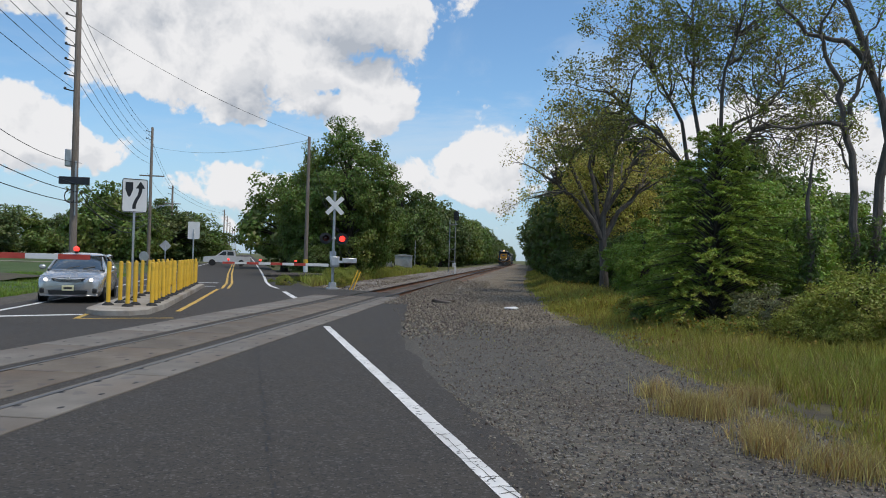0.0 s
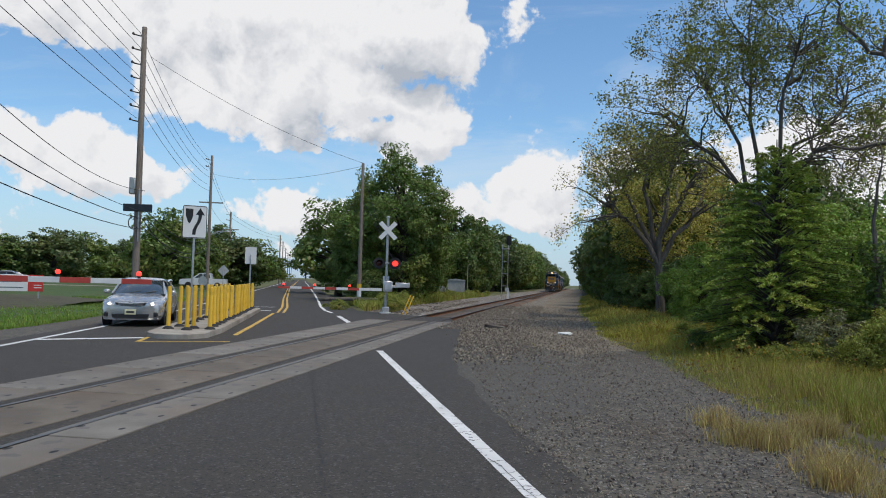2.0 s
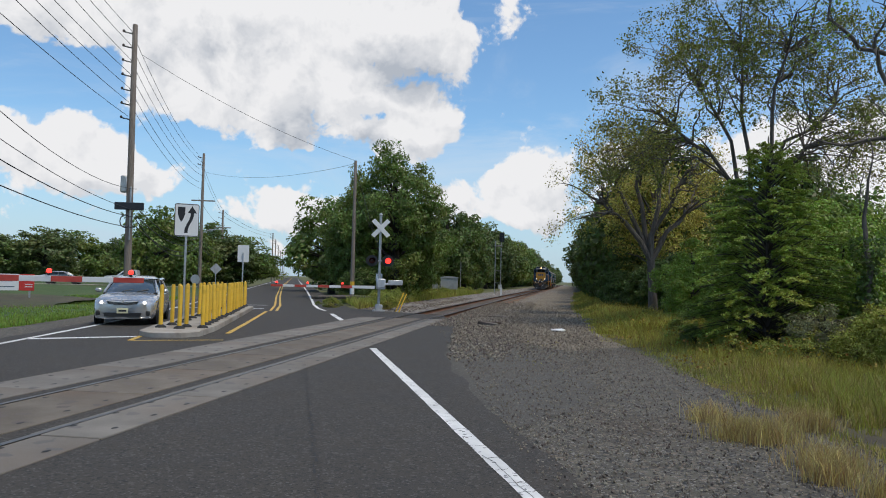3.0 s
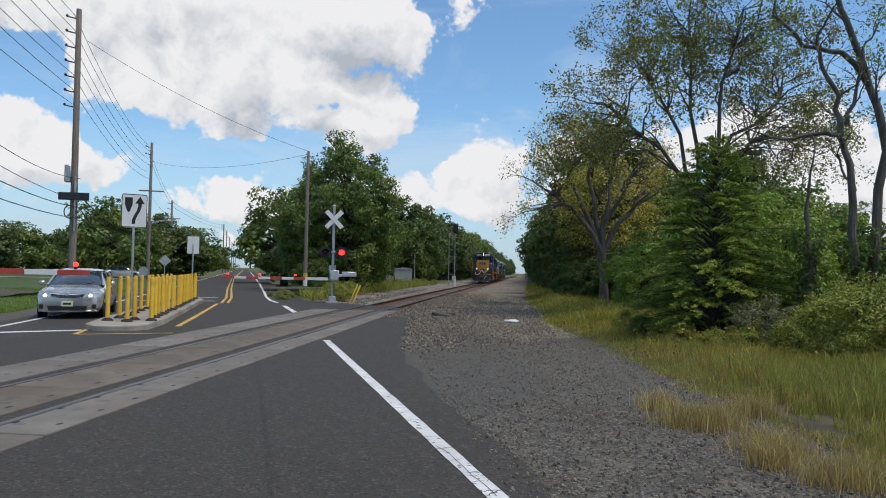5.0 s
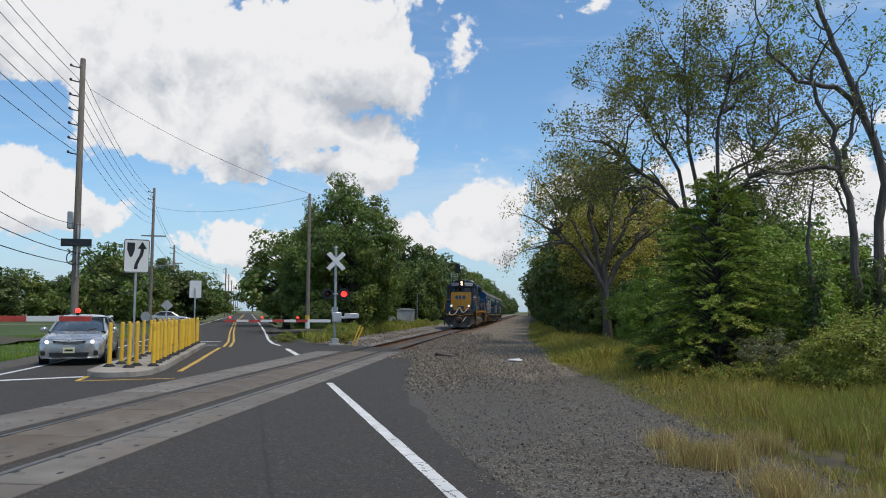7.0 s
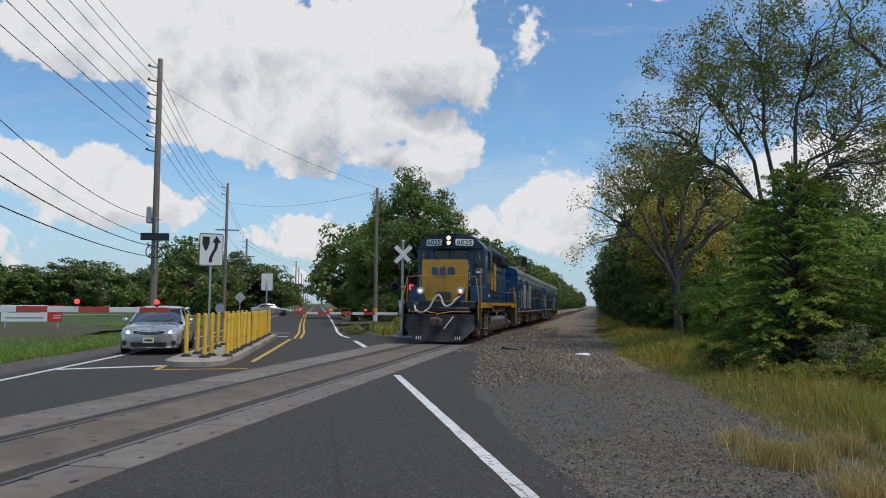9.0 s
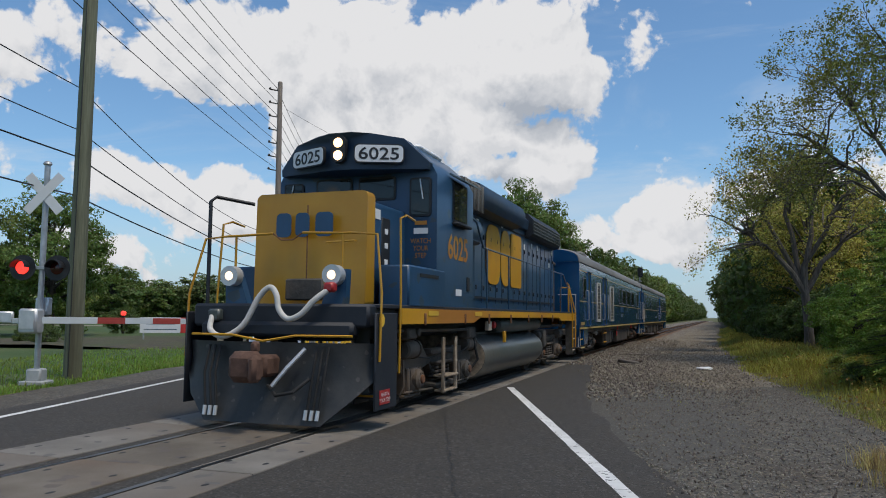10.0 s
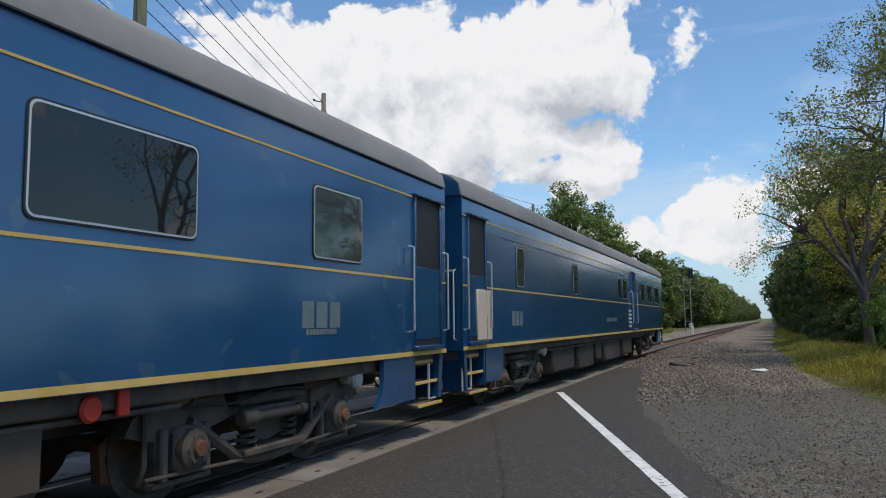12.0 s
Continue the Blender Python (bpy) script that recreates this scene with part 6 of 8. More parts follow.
# ---------- roadside things ----------
def crossing_signal(name, at, arm, lit, label, za=1.30):
    """A crossing mast: base, post, crossbuck, twin flashers, gate mechanism, striped arm with three lamps. The arm points to local +x."""
    t = thing(name, label, "crossing signal", "crossing signals", at=at)
    part("footing", Geo().box((0, 0, 0.03), (0.55, 0.55, 0.10), 0.02).box((0, 0, 0.20), (0.34, 0.34, 0.30), 0.04), "grey_paint", t)
    part("mast", Geo().cyl((0, 0, 2.55), 0.065, 4.9, "z", 14, 0.01), "galv", t)
    for i, a in enumerate((48, -48)):
        m = Matrix.Translation((0, -0.09 - 0.015 * i, 4.32)) @ Matrix.Rotation(radians(a), 4, "Y")
        part("crossbuck_blade", Geo().box((0, 0, 0), (1.14, 0.012, 0.215), 0.004, m), "sign_white", t, "white crossbuck blade")
    part("bell", Geo().lathe((0, 0, 5.02), [(-0.05, 0.05), (0.0, 0.10), (0.05, 0.08), (0.08, 0.02)], "z", 14), "galv", t)
    part("light_bar", Geo().box((0, -0.05, 2.62), (0.95, 0.06, 0.08), 0.01), "galv", t)
    for s in (-1, 1):
        fl = part("flasher", Geo().cyl((s * 0.39, -0.10, 2.62), 0.29, 0.02, "y", 26), "black", t, "round black flasher background")
        part("housing", Geo().cyl((s * 0.39, 0.02, 2.62), 0.14, 0.2, "y", 16, 0.03), "black", fl)
        hood = Geo()
        for k in range(9):
            a0, a1 = radians(20 * k), radians(20 * k + 20)
            hood.add([(s * 0.39 + r * math.cos(a), y, 2.62 + r * math.sin(a)) for a in (a0, a1) for r in (0.165, 0.175) for y in (-0.11, -0.36)],
                     [(0, 1, 5, 4), (2, 6, 7, 3), (1, 3, 7, 5), (0, 4, 6, 2)])
        part("hood", hood, "black", fl)
        part("lens", Geo().lathe((s * 0.39, -0.12, 2.62), [(-0.03, 0.05), (-0.012, 0.13), (0.0, 0.15)], "y", 20), "lamp_red" if s == lit else "lens_dark", fl, "lit red lens" if s == lit else "dark red lens")
    gm = part("gate_mechanism", Geo().box((-0.05, -0.26, 1.42), (0.42, 0.36, 0.55), 0.04).box((-0.05, -0.45, 1.45), (0.34, 0.04, 0.42), 0.01), "alu", t, "grey metal gate mechanism box")
    part("counterweight", Geo().box((-0.75, -0.34, 1.50), (0.7, 0.10, 0.26), 0.03).box((-0.3, -0.34, 1.42), (0.7, 0.06, 0.12), 0.01), "alu", t)
    part("junction_box", Geo().box((0.0, 0.16, 1.75), (0.3, 0.2, 0.4), 0.02), "alu", t)
    n = 9
    for i in range(n):
        x0 = 0.25 + (arm - 0.25) * i / n
        x1 = 0.25 + (arm - 0.25) * (i + 1) / n
        hgt = 0.15 - 0.05 * i / n
        part("arm_stripe", Geo().box(((x0 + x1) / 2, -0.36, za), (x1 - x0 - 0.001, 0.035, hgt), 0.003), "gate_red" if i % 2 == 0 and i > 0 else "sign_white", t)
    for u in (0.98, 0.70, 0.38):
        x = arm * u - 0.15
        lp = part("arm_lamp", Geo().box((x, -0.36, za + 0.10), (0.06, 0.06, 0.06), 0.01), "black", t)
        part("bulb", Geo().lathe((x, -0.36, za + 0.17), [(-0.05, 0.03), (-0.03, 0.055), (0.02, 0.055), (0.05, 0.02)], "z", 12), "lamp_red", lp)
    return t


turn = math.degrees(ROAD_YAW)
p0 = rd(17.5, -8.9)
crossing_signal("crossing_signal", pose(p0.x, p0.y, 0, 0, 0, turn), 5.75, -1, "grey crossing signal with a lowered striped gate beside the lawn", 1.44)
crossing_signal("crossing_signal", pose(-8.39, 36.11, 0, 0, 0, turn) @ Matrix.Diagonal((-1, 1, 0.93, 1)), 5.1, -1, "grey crossing signal with a lowered striped gate beyond the rails", 1.24)
st = Geo().box((0.9, 0.1, 0.6), (0.05, 0.05, 1.5), 0.01, pose(0, 0, 0, 0, 22, 0)).box((1.05, 0.1, 0.6), (0.05, 0.05, 1.5), 0.01, pose(0, 0, 0, 0, 22, 0))
single("yellow_stake", st, "bollard", "pair of leaning yellow stakes behind the signal", "stake", at=pose(-8.6, 36.6, 0, 0, 0, turn))


def island():
    out = []
    pts = [(20.1, -3.55), (19.95, -3.2), (20.0, -2.75), (20.5, -2.35), (22.5, -2.15), (30, -1.98), (36.5, -1.85), (37.2, -2.1), (37.2, -2.7), (36.5, -3.0), (30, -3.6), (22, -3.85), (20.6, -3.85)]
    for a, b in pts:
        p = rd(a, b)
        out.append((p.x, p.y))
    g = Geo()
    c = Vector((sum(p[0] for p in out) / len(out), sum(p[1] for p in out) / len(out), 0))
    n = len(out)
    for k, z in ((1.0, -0.05), (1.0, 0.12), (0.985, 0.15)):
        g.v += [(c.x + (x - c.x) * k, c.y + (y - c.y) * k, z) for x, y in out]
    for r in range(2):
        for i in range(n):
            g.f.append((r * n + i, r * n + (i + 1) % n, (r + 1) * n + (i + 1) % n, (r + 1) * n + i))
    g.f.append(tuple(range(2 * n, 3 * n)))
    single("traffic_island", g, "kerb", "raised concrete traffic island with a worn kerb", "traffic island", kind="structure")
    b = thing("bollard", "yellow plastic tube marker on a black base", "bollard", "bollards on the traffic island", at=Matrix.Translation(rd(21.6, -3.5, 0.15)))
    part("tube", Geo().lathe((0, 0, 0.60), [(-0.56, 0.062), (-0.5, 0.055), (0.50, 0.055), (0.54, 0.045), (0.55, 0.02)], "z", 14), "bollard", b)
    part("base", Geo().lathe((0, 0, 0.03), [(-0.03, 0.15), (0.0, 0.14), (0.04, 0.08), (0.05, 0.06)], "z", 14), "rubber", b, "black rubber base")
    part("band", Geo().cyl((0, 0, 0.98), 0.0565, 0.10, "z", 14), "bollard", b)
    spots = [(21.2, -2.95), (21.9, -2.9), (21.6, -2.42)]
    spots += [(22.8 + 0.82 * i, -2.45 + 0.012 * i) for i in range(18)]
    spots += [(22.6 + 1.2 * i, -3.35 + 0.035 * i) for i in range(10)]
    for a, bb in spots:
        copy_thing(b, Matrix.Translation(rd(a + RNG.uniform(-0.04, 0.04), bb + RNG.uniform(-0.03, 0.03), 0.15)) @ pose(0, 0, 0, RNG.uniform(-1.5, 1.5), RNG.uniform(-1.5, 1.5), RNG.uniform(0, 90)))
    copy_thing(b, Matrix.Translation(rd(38.6, -2.35, 0.0)))


island()


def arrow_sign():
    """The keep-right sign: a shield beside an arrow that swings to the right and up."""
    s = thing("keep_right_sign", "white traffic sign with a black curving arrow on a steel post", "traffic sign", at=Matrix.Translation(rd(27, -3.66, 0.0)) @ pose(0, 0, 0, 0, 0, turn + 16))
    part("post", Geo().box((0, 0.03, 1.9), (0.07, 0.05, 3.9), 0.01), "galv", s)
    pl = part("plate", Geo().prism(rounded(0, 3.42, 0.80, 1.12, 0.08), -0.004, 0.004, "y"), "sign_white", s)
    bo = Geo()
    o1, o2 = rounded(0, 3.42, 0.80, 1.10, 0.07), rounded(0, 3.42, 0.755, 1.055, 0.05)
    n = len(o1)
    bo.v = [(x, -0.0065, z) for x, z in o1] + [(x, -0.0065, z) for x, z in o2]
    bo.f = [(i, (i + 1) % n, (i + 1) % n + n, i + n) for i in range(n)]
    part("border", bo, "black", pl, smooth=False)
    sh = Geo()
    sh.v = [(x, -0.007, z) for x, z in ((-0.30, 3.86), (-0.06, 3.86), (-0.06, 3.62), (-0.13, 3.42), (-0.18, 3.36), (-0.23, 3.42), (-0.30, 3.62))]
    sh.f = [tuple(range(7))]
    part("shield", sh, "black", pl, smooth=False)
    ar = Geo()
    path = [(-0.02, 2.98), (-0.01, 3.12), (0.05, 3.28), (0.13, 3.42), (0.17, 3.58), (0.17, 3.70)]
    for i, (x, z) in enumerate(path):
        ar.v += [(x - 0.055, -0.007, z), (x + 0.055, -0.007, z)]
    ar.f = [(2 * i, 2 * i + 1, 2 * i + 3, 2 * i + 2) for i in range(5)]
    k = len(ar.v)
    ar.v += [(0.02, -0.007, 3.66), (0.32, -0.007, 3.66), (0.17, -0.007, 3.90)]
    ar.f.append((k, k + 1, k + 2))
    part("arrow", ar, "black", pl, smooth=False)


arrow_sign()


def small_sign(name, at, w, h, z, mat, label, diamond=False):
    s = thing(name, label, "traffic sign", at=at)
    part("post", Geo().box((0, 0, z / 2), (0.06, 0.05, z + 0.1), 0.008), "galv", s)
    m = pose(0, 0.04, z, 0, 45 if diamond else 0, 0)
    part("plate", Geo().prism(rounded(0, 0, w, h, 0.04), -0.004, 0.004, "y", m), mat, s)
    return s


small_sign("road_sign", Matrix.Translation(rd(37.0, -2.42, 0.1)) @ pose(0, 0, 0, 0, 0, turn), 0.52, 0.80, 2.50, "sign_white", "pale bare back of a road sign on a post")
small_sign("diamond_sign", Matrix.Translation(rd(60, -5.9)) @ pose(0, 0, 0, 0, 0, turn), 0.62, 0.62, 2.0, "grey_paint", "grey back of a diamond-shaped road sign", True)
dp = thing("round_sign", "round pale advance warning sign far along the road", "traffic sign", at=Matrix.Translation(rd(62, -7.6)))
part("post", Geo().cyl((0, 0, 0.6), 0.035, 1.2, "z", 8), "galv", dp)
part("disc", Geo().cyl((0, -0.05, 1.15), 0.38, 0.01, "y", 24), "grey_paint", dp)


def utility_pole(name, a, b, h, r, label, pins=8, mat="pole_wood", lean=0.0):
    p = thing(name, label, "utility pole", "utility poles", at=Matrix.Translation(rd(a, b, -0.3)) @ pose(0, 0, 0, 0, lean, turn))
    part("pole", Geo().lathe((0, 0, h / 2), [(-h / 2, r), (0, r * 0.85), (h / 2 - 0.05, r * 0.68), (h / 2, r * 0.55)], "z", 14), mat, p)
    for i in range(pins):
        z = h - 0.5 - i * 0.82
        part("insulator_arm", Geo().tube([(0, 0, z - 0.06), (-0.35, 0, z), (-0.62, 0, z + 0.06)], 0.035, 6).lathe((-0.60, 0, z + 0.10), [(-0.08, 0.04), (-0.04, 0.075), (0.02, 0.07), (0.07, 0.03)], "z", 10), "pole_dark", p)
    return p


P1 = utility_pole("utility_pole", 45.5, -9.25, 16.0, 0.21, "tall weathered wooden pole with pin insulators and equipment", 7, lean=-0.4)
part("transformer_box", Geo().box((-0.30, -0.1, 6.85), (0.34, 0.34, 0.95), 0.05), "galv", P1, "grey equipment can")
part("signboard", Geo().box((0.05, -0.30, 5.6), (1.55, 0.12, 0.42), 0.02), "loco_dark", P1, "long dark equipment case on the pole")
part("coil", Geo().tube([(0.28 * math.cos(i * 0.524) - 0.15, -0.26, 4.75 + 0.36 * math.sin(i * 0.524)) for i in range(13)], 0.03, 6), "wire", P1)
part("guard", Geo().box((0.1, -0.25, 5.2), (0.08, 0.08, 3.0), 0.01), "galv", P1)
P2 = utility_pole("utility_pole", 90, -10.6, 15.6, 0.20, "distant wooden utility pole with a street-lamp arm", 2)
part("lamp_arm", Geo().tube([(0, 0, 6.4), (0.9, 0, 6.9), (1.9, 0, 7.0)], 0.04, 6).box((2.0, 0, 6.98), (0.6, 0.2, 0.12), 0.04), "galv", P2)
part("crossarm", Geo().box((0.1, 0, 10.2), (2.6, 0.12, 0.14), 0.01), "pole_wood", P2)
P3 = utility_pole("utility_pole", 124, -11.4, 12.0, 0.20, "distant wooden utility pole with a crossarm", 2)
part("crossarm", Geo().box((0, 0, 9.2), (2.6, 0.12, 0.14), 0.01), "pole_wood", P3)
part("street_plate", Geo().box((0.0, -0.2, 4.2), (1.7, 0.06, 0.35), 0.01), "loco_dark", P3)
for a, b, h in ((205, -6.0, 13.0), (250, -6.4, 13.4), (300, -6.6, 13.4), (360, -6.8, 13.4), (430, -7.0, 13.4), (510, -7.2, 13.4)):
    utility_pole("utility_pole", a, b, h, 0.2, "far wooden utility pole along the road", 2)
PN = utility_pole("utility_pole", 19.4, -8.98, 14.5, 0.22, "near greenish treated wooden utility pole on the lawn", 0, "pole_green")
part("ground_wire", Geo().tube([(0.0, -0.24, 0.2), (0.0, -0.22, 8), (0.0, -0.19, 13)], 0.012, 5), "wire", PN)
PX = utility_pole("utility_pole", 50.9, 3.75, 9.7, 0.14, "slim grey wooden pole before the trees", 0)
part("band", Geo().cyl((0, 0, 1.45), 0.148, 0.35, "z", 14), "bollard", PX, "yellow band")
part("band", Geo().cyl((0, 0, 1.0), 0.148, 0.45, "z", 14), "sign_white", PX, "white band")


def wire(name, p, q, sag, r=0.014, label="black overhead wire between poles"):
    pts = []
    for i in range(15):
        u = i / 14
        v = Vector(p).lerp(Vector(q), u)
        v.z -= 4 * sag * u * (1 - u)
        pts.append(v)
    single(name, Geo().tube(pts, r, 5), "wire", label, "wire", "overhead wires")


def wires():
    top1 = [(rd(45.5, -8.95 - 0.62).x, rd(45.5, -8.95 - 0.62).y, 15.35 - 0.82 * i) for i in range(7)]
    for i, p in enumerate(top1):
        q = rd(-6, -10.6 + 0.25 * (i % 3), 14.9 - 0.62 * i + 0.8)
        wire("overhead_wire", p, q, 0.9, 0.015)
        if i < 6:
            wire("overhead_wire", p, rd(90, -11.0 + 0.25 * (i % 2), 15.0 - 0.75 * i), 0.9, 0.015)
    for z1, zq, sg in ((6.3, 7.4, 0.9), (5.1, 6.3, 0.5), (4.7, 5.6, 0.5), (4.1, 4.6, 0.35)):
        wire("overhead_wire", rd(45.5, -8.95, z1), rd(19.4, -9.15, zq), sg, 0.02 if z1 < 5 else 0.014)
        wire("overhead_wire", rd(19.4, -9.15, zq), rd(-14, -9.4, zq + 0.4), 0.5, 0.02 if z1 < 5 else 0.014)
    for z, b in ((4.2, -9.5), (4.8, -9.4), (5.3, -9.5)):
        wire("overhead_wire", rd(45.5, -8.95, z), rd(90, b - 1.1, z + 0.6), 1.1, 0.03)
        wire("overhead_wire", rd(90, b - 1.1, z + 0.6), rd(124, -11.4, z + 0.4), 0.8, 0.025)
    for z in (14.9, 14.2, 10.2):
        wire("overhead_wire", rd(90, -11.0, z), rd(124, -11.4, z - 3.2 if z > 11 else 9.2), 0.6, 0.015)
        wire("overhead_wire", rd(124, -11.4, z - 3.4 if z > 11 else 9.2), rd(205, -6, z - 2.4), 0.8, 0.02)
    for k in range(5):
        a0, a1 = (205, 250, 300, 360, 430)[k], (250, 300, 360, 430, 510)[k]
        for z in (12.7, 11.6):
            wire("overhead_wire", rd(a0, -6.0 - 0.2 * k, z), rd(a1, -6.2 - 0.2 * k, z), 0.7, 0.02)
    wire("overhead_wire", rd(45.5, -8.95, 14.0), rd(50.9, 3.75, 9.4), 0.5, 0.011, "single span wire crossing the road")
    wire("overhead_wire", rd(90, -10.6, 13.2), rd(50.9, 3.75, 9.2), 0.8, 0.011, "single span wire crossing the road")
    wire("guy_wire", rd(50.9, 3.75, 8.8), rd(48.5, 6.3, 0.1), 0.0, 0.014, "taut guy wire of a pole")
    wire("guy_wire", rd(50.9, 3.75, 7.0), rd(48.0, 7.2, 0.1), 0.0, 0.014, "taut guy wire of a pole")
    wire("service_cable", rd(45.5, -8.95, 4.6), rd(62, -8.4, 3.0), 0.7, 0.03, "thick service cable hanging from a pole")


wires()


def rail_signal():
    s = thing("railway_signal", "railway colour-light signal on a ladder mast", "railway signal", at=pose(-7.0, 95, -0.27))
    for x in (-0.36, 0.36):
        part("leg", Geo().cyl((x, 0, 3.4), 0.055, 6.8, "z", 8), "galv", s)
    for i in range(4):
        part("rung", Geo().box((0, 0, 1.6 + 1.5 * i), (0.72, 0.05, 0.05)), "galv", s)
    part("platform", Geo().box((0.1, -0.3, 6.2), (1.0, 0.8, 0.06), 0.01), "galv", s)
    hd = part("signal_head", Geo().prism(rounded(0.45, 7.25, 0.62, 1.2, 0.28), -0.35, -0.30, "y"), "black", s, "black oval signal head")
    for z in (6.9, 7.25, 7.6):
        part("hood", Geo().cyl((0.45, -0.45, z), 0.13, 0.28, "y", 12), "black", hd)
    part("relay_box", Geo().box((0.3, 0, 1.1), (0.45, 0.3, 0.55), 0.02), "alu", s)
    h = thing("equipment_hut", "small grey metal railway equipment hut", "hut", at=pose(-14.6, 106, -0.27, 0, 0, 8))
    part("body", Geo().box((0, 0, 1.05), (2.4, 2.0, 2.1), 0.03), "grey_paint", h)
    part("roof", Geo().prism([(-1.3, 2.1), (1.3, 2.1), (1.25, 2.2), (0, 2.36), (-1.25, 2.2)], -1.1, 1.1, "y"), "grey_paint", h)
    part("door", Geo().box((0.3, -1.01, 1.0), (0.9, 0.03, 1.8), 0.005), "galv", h)
    single("relay_case", Geo().box((0, 0, 0.6), (0.7, 0.5, 1.2), 0.03), "grey_paint", "small grey relay cabinet by the hut", "cabinet", at=pose(-16.6, 106, -0.27))
    single("vent_pole", Geo().cyl((0, 0, 2.2), 0.05, 4.4, "z", 8), "galv", "thin grey pole beside the hut", "pole", at=pose(-13.0, 106, -0.27))
    single("marker_post", Geo().box((0, 0, 0.45), (0.26, 0.12, 0.95), 0.02), "sign_white", "short white marker post beside the track", "post", at=pose(-6.35, 92, -0.16))


rail_signal()


def billboard():
    p = rd(42.5, -14.6)
    s = thing("sign_board", "low white and red property sign on the lawn", "sign", at=pose(p.x, p.y, 0, 0, 0, 38))
    part("panel", Geo().box((-0.35, 0, 0.95), (2.1, 0.05, 0.85), 0.01), "sign_white", s)
    part("red_panel", Geo().box((1.05, 0, 0.95), (0.70, 0.05, 0.85), 0.01), "red", s, "red end panel")
    for x in (-1.2, 1.2):
        part("leg", Geo().box((x, 0.05, 0.35), (0.08, 0.08, 0.9)), "galv", s)
    for i, (x, z, w) in enumerate(((-0.5, 1.2, 0.5), (-0.35, 1.02, 1.5), (-0.35, 0.72, 1.7))):
        part("lettering_bar", Geo().box((x, -0.028, z), (w, 0.006, 0.05)), "faded", s)
    for z in (0.85, 0.72):
        part("lettering_bar", Geo().box((1.15, -0.028, z), (0.35, 0.006, 0.04)), "sign_white", s)


billboard()
bd = poly_sheet([tuple(rd(34, -11)[:2]), tuple(rd(47, -10)[:2]), tuple(rd(50, -24)[:2]), tuple(rd(36, -30)[:2])], 0.0, 1.2, 0.0, 0.4, 12.0)
bd.v = [(x, y, -0.05 + 0.5 * max(0.0, 1 - ((Vector((x, y, 0)) - rd(42, -18)).length / 9.5) ** 2) ** 1.0) for x, y, z in bd.v]
single("planting_mound", bd, "soil", "low dark planted mound on the lawn", "mound", kind="structure", fix=False)
# pieces of litter and timber on the ballast
lt = Geo().box((0, 0, 0.03), (0.42, 0.30, 0.05), 0.015, pose(0, 0, 0, 4, -3, 20)).box((0.05, -0.30, 0.02), (0.36, 0.22, 0.04), 0.015, pose(0, 0, 0, -3, 5, -8))
single("white_litter", lt, "sign_white", "crumpled white litter on the gravel", "litter", at=pose(0.15, 25.6, 0.0))
single("broken_tie", Geo().box((0, 0, 0.05), (0.75, 0.2, 0.11), 0.02, pose(0, 0, 0, 3, 6, -18)).box((0.35, 0.12, 0.04), (0.4, 0.16, 0.08), 0.02, pose(0, 0, 0, 0, -5, 25)), "tie", "broken dark piece of a wooden tie", "timber", at=pose(-2.35, 27.6, 0.0))
single("scrap_board", Geo().box((0, 0, 0.02), (1.1, 0.12, 0.03), 0.005), "pole_wood", "pale scrap board lying on the ballast", "timber", at=pose(-2.4, 33.5, 0.03, 0, 0, -30))
lo_ = Geo().tube([(-2.2, 0, 0.25), (0, 0.05, 0.32), (2.2, 0, 0.3)], 0.13, 8)
single("fallen_log", lo_, "bark", "fallen bleached log by the trees", "log", at=rd(50.0, 3.2, 0.0) and Matrix.Translation(rd(50.0, 3.2, 0.0)))

# ---------- cars ----------
M["car_silver"] = material("car_silver", ((0.52, 0.52, 0.51), (0.55, 0.55, 0.54)), 0.26, 3, metal=0.65, coat=0.9, sheen=0.02)
M["car_white"] = material("car_white", ((0.62, 0.63, 0.64), (0.68, 0.69, 0.70)), 0.3, 3, coat=0.8)
M["car_glass"] = material("car_glass", ((0.03, 0.045, 0.055), (0.045, 0.06, 0.07)), 0.05, 2, coat=1.0)
M["plate"] = material("plate", ((0.70, 0.66, 0.40), (0.74, 0.70, 0.45)), 0.5, 3)
M["head_glass"] = material("head_glass", ((0.55, 0.57, 0.58), (0.65, 0.67, 0.68)), 0.1, 5, metal=0.5, coat=1.0)


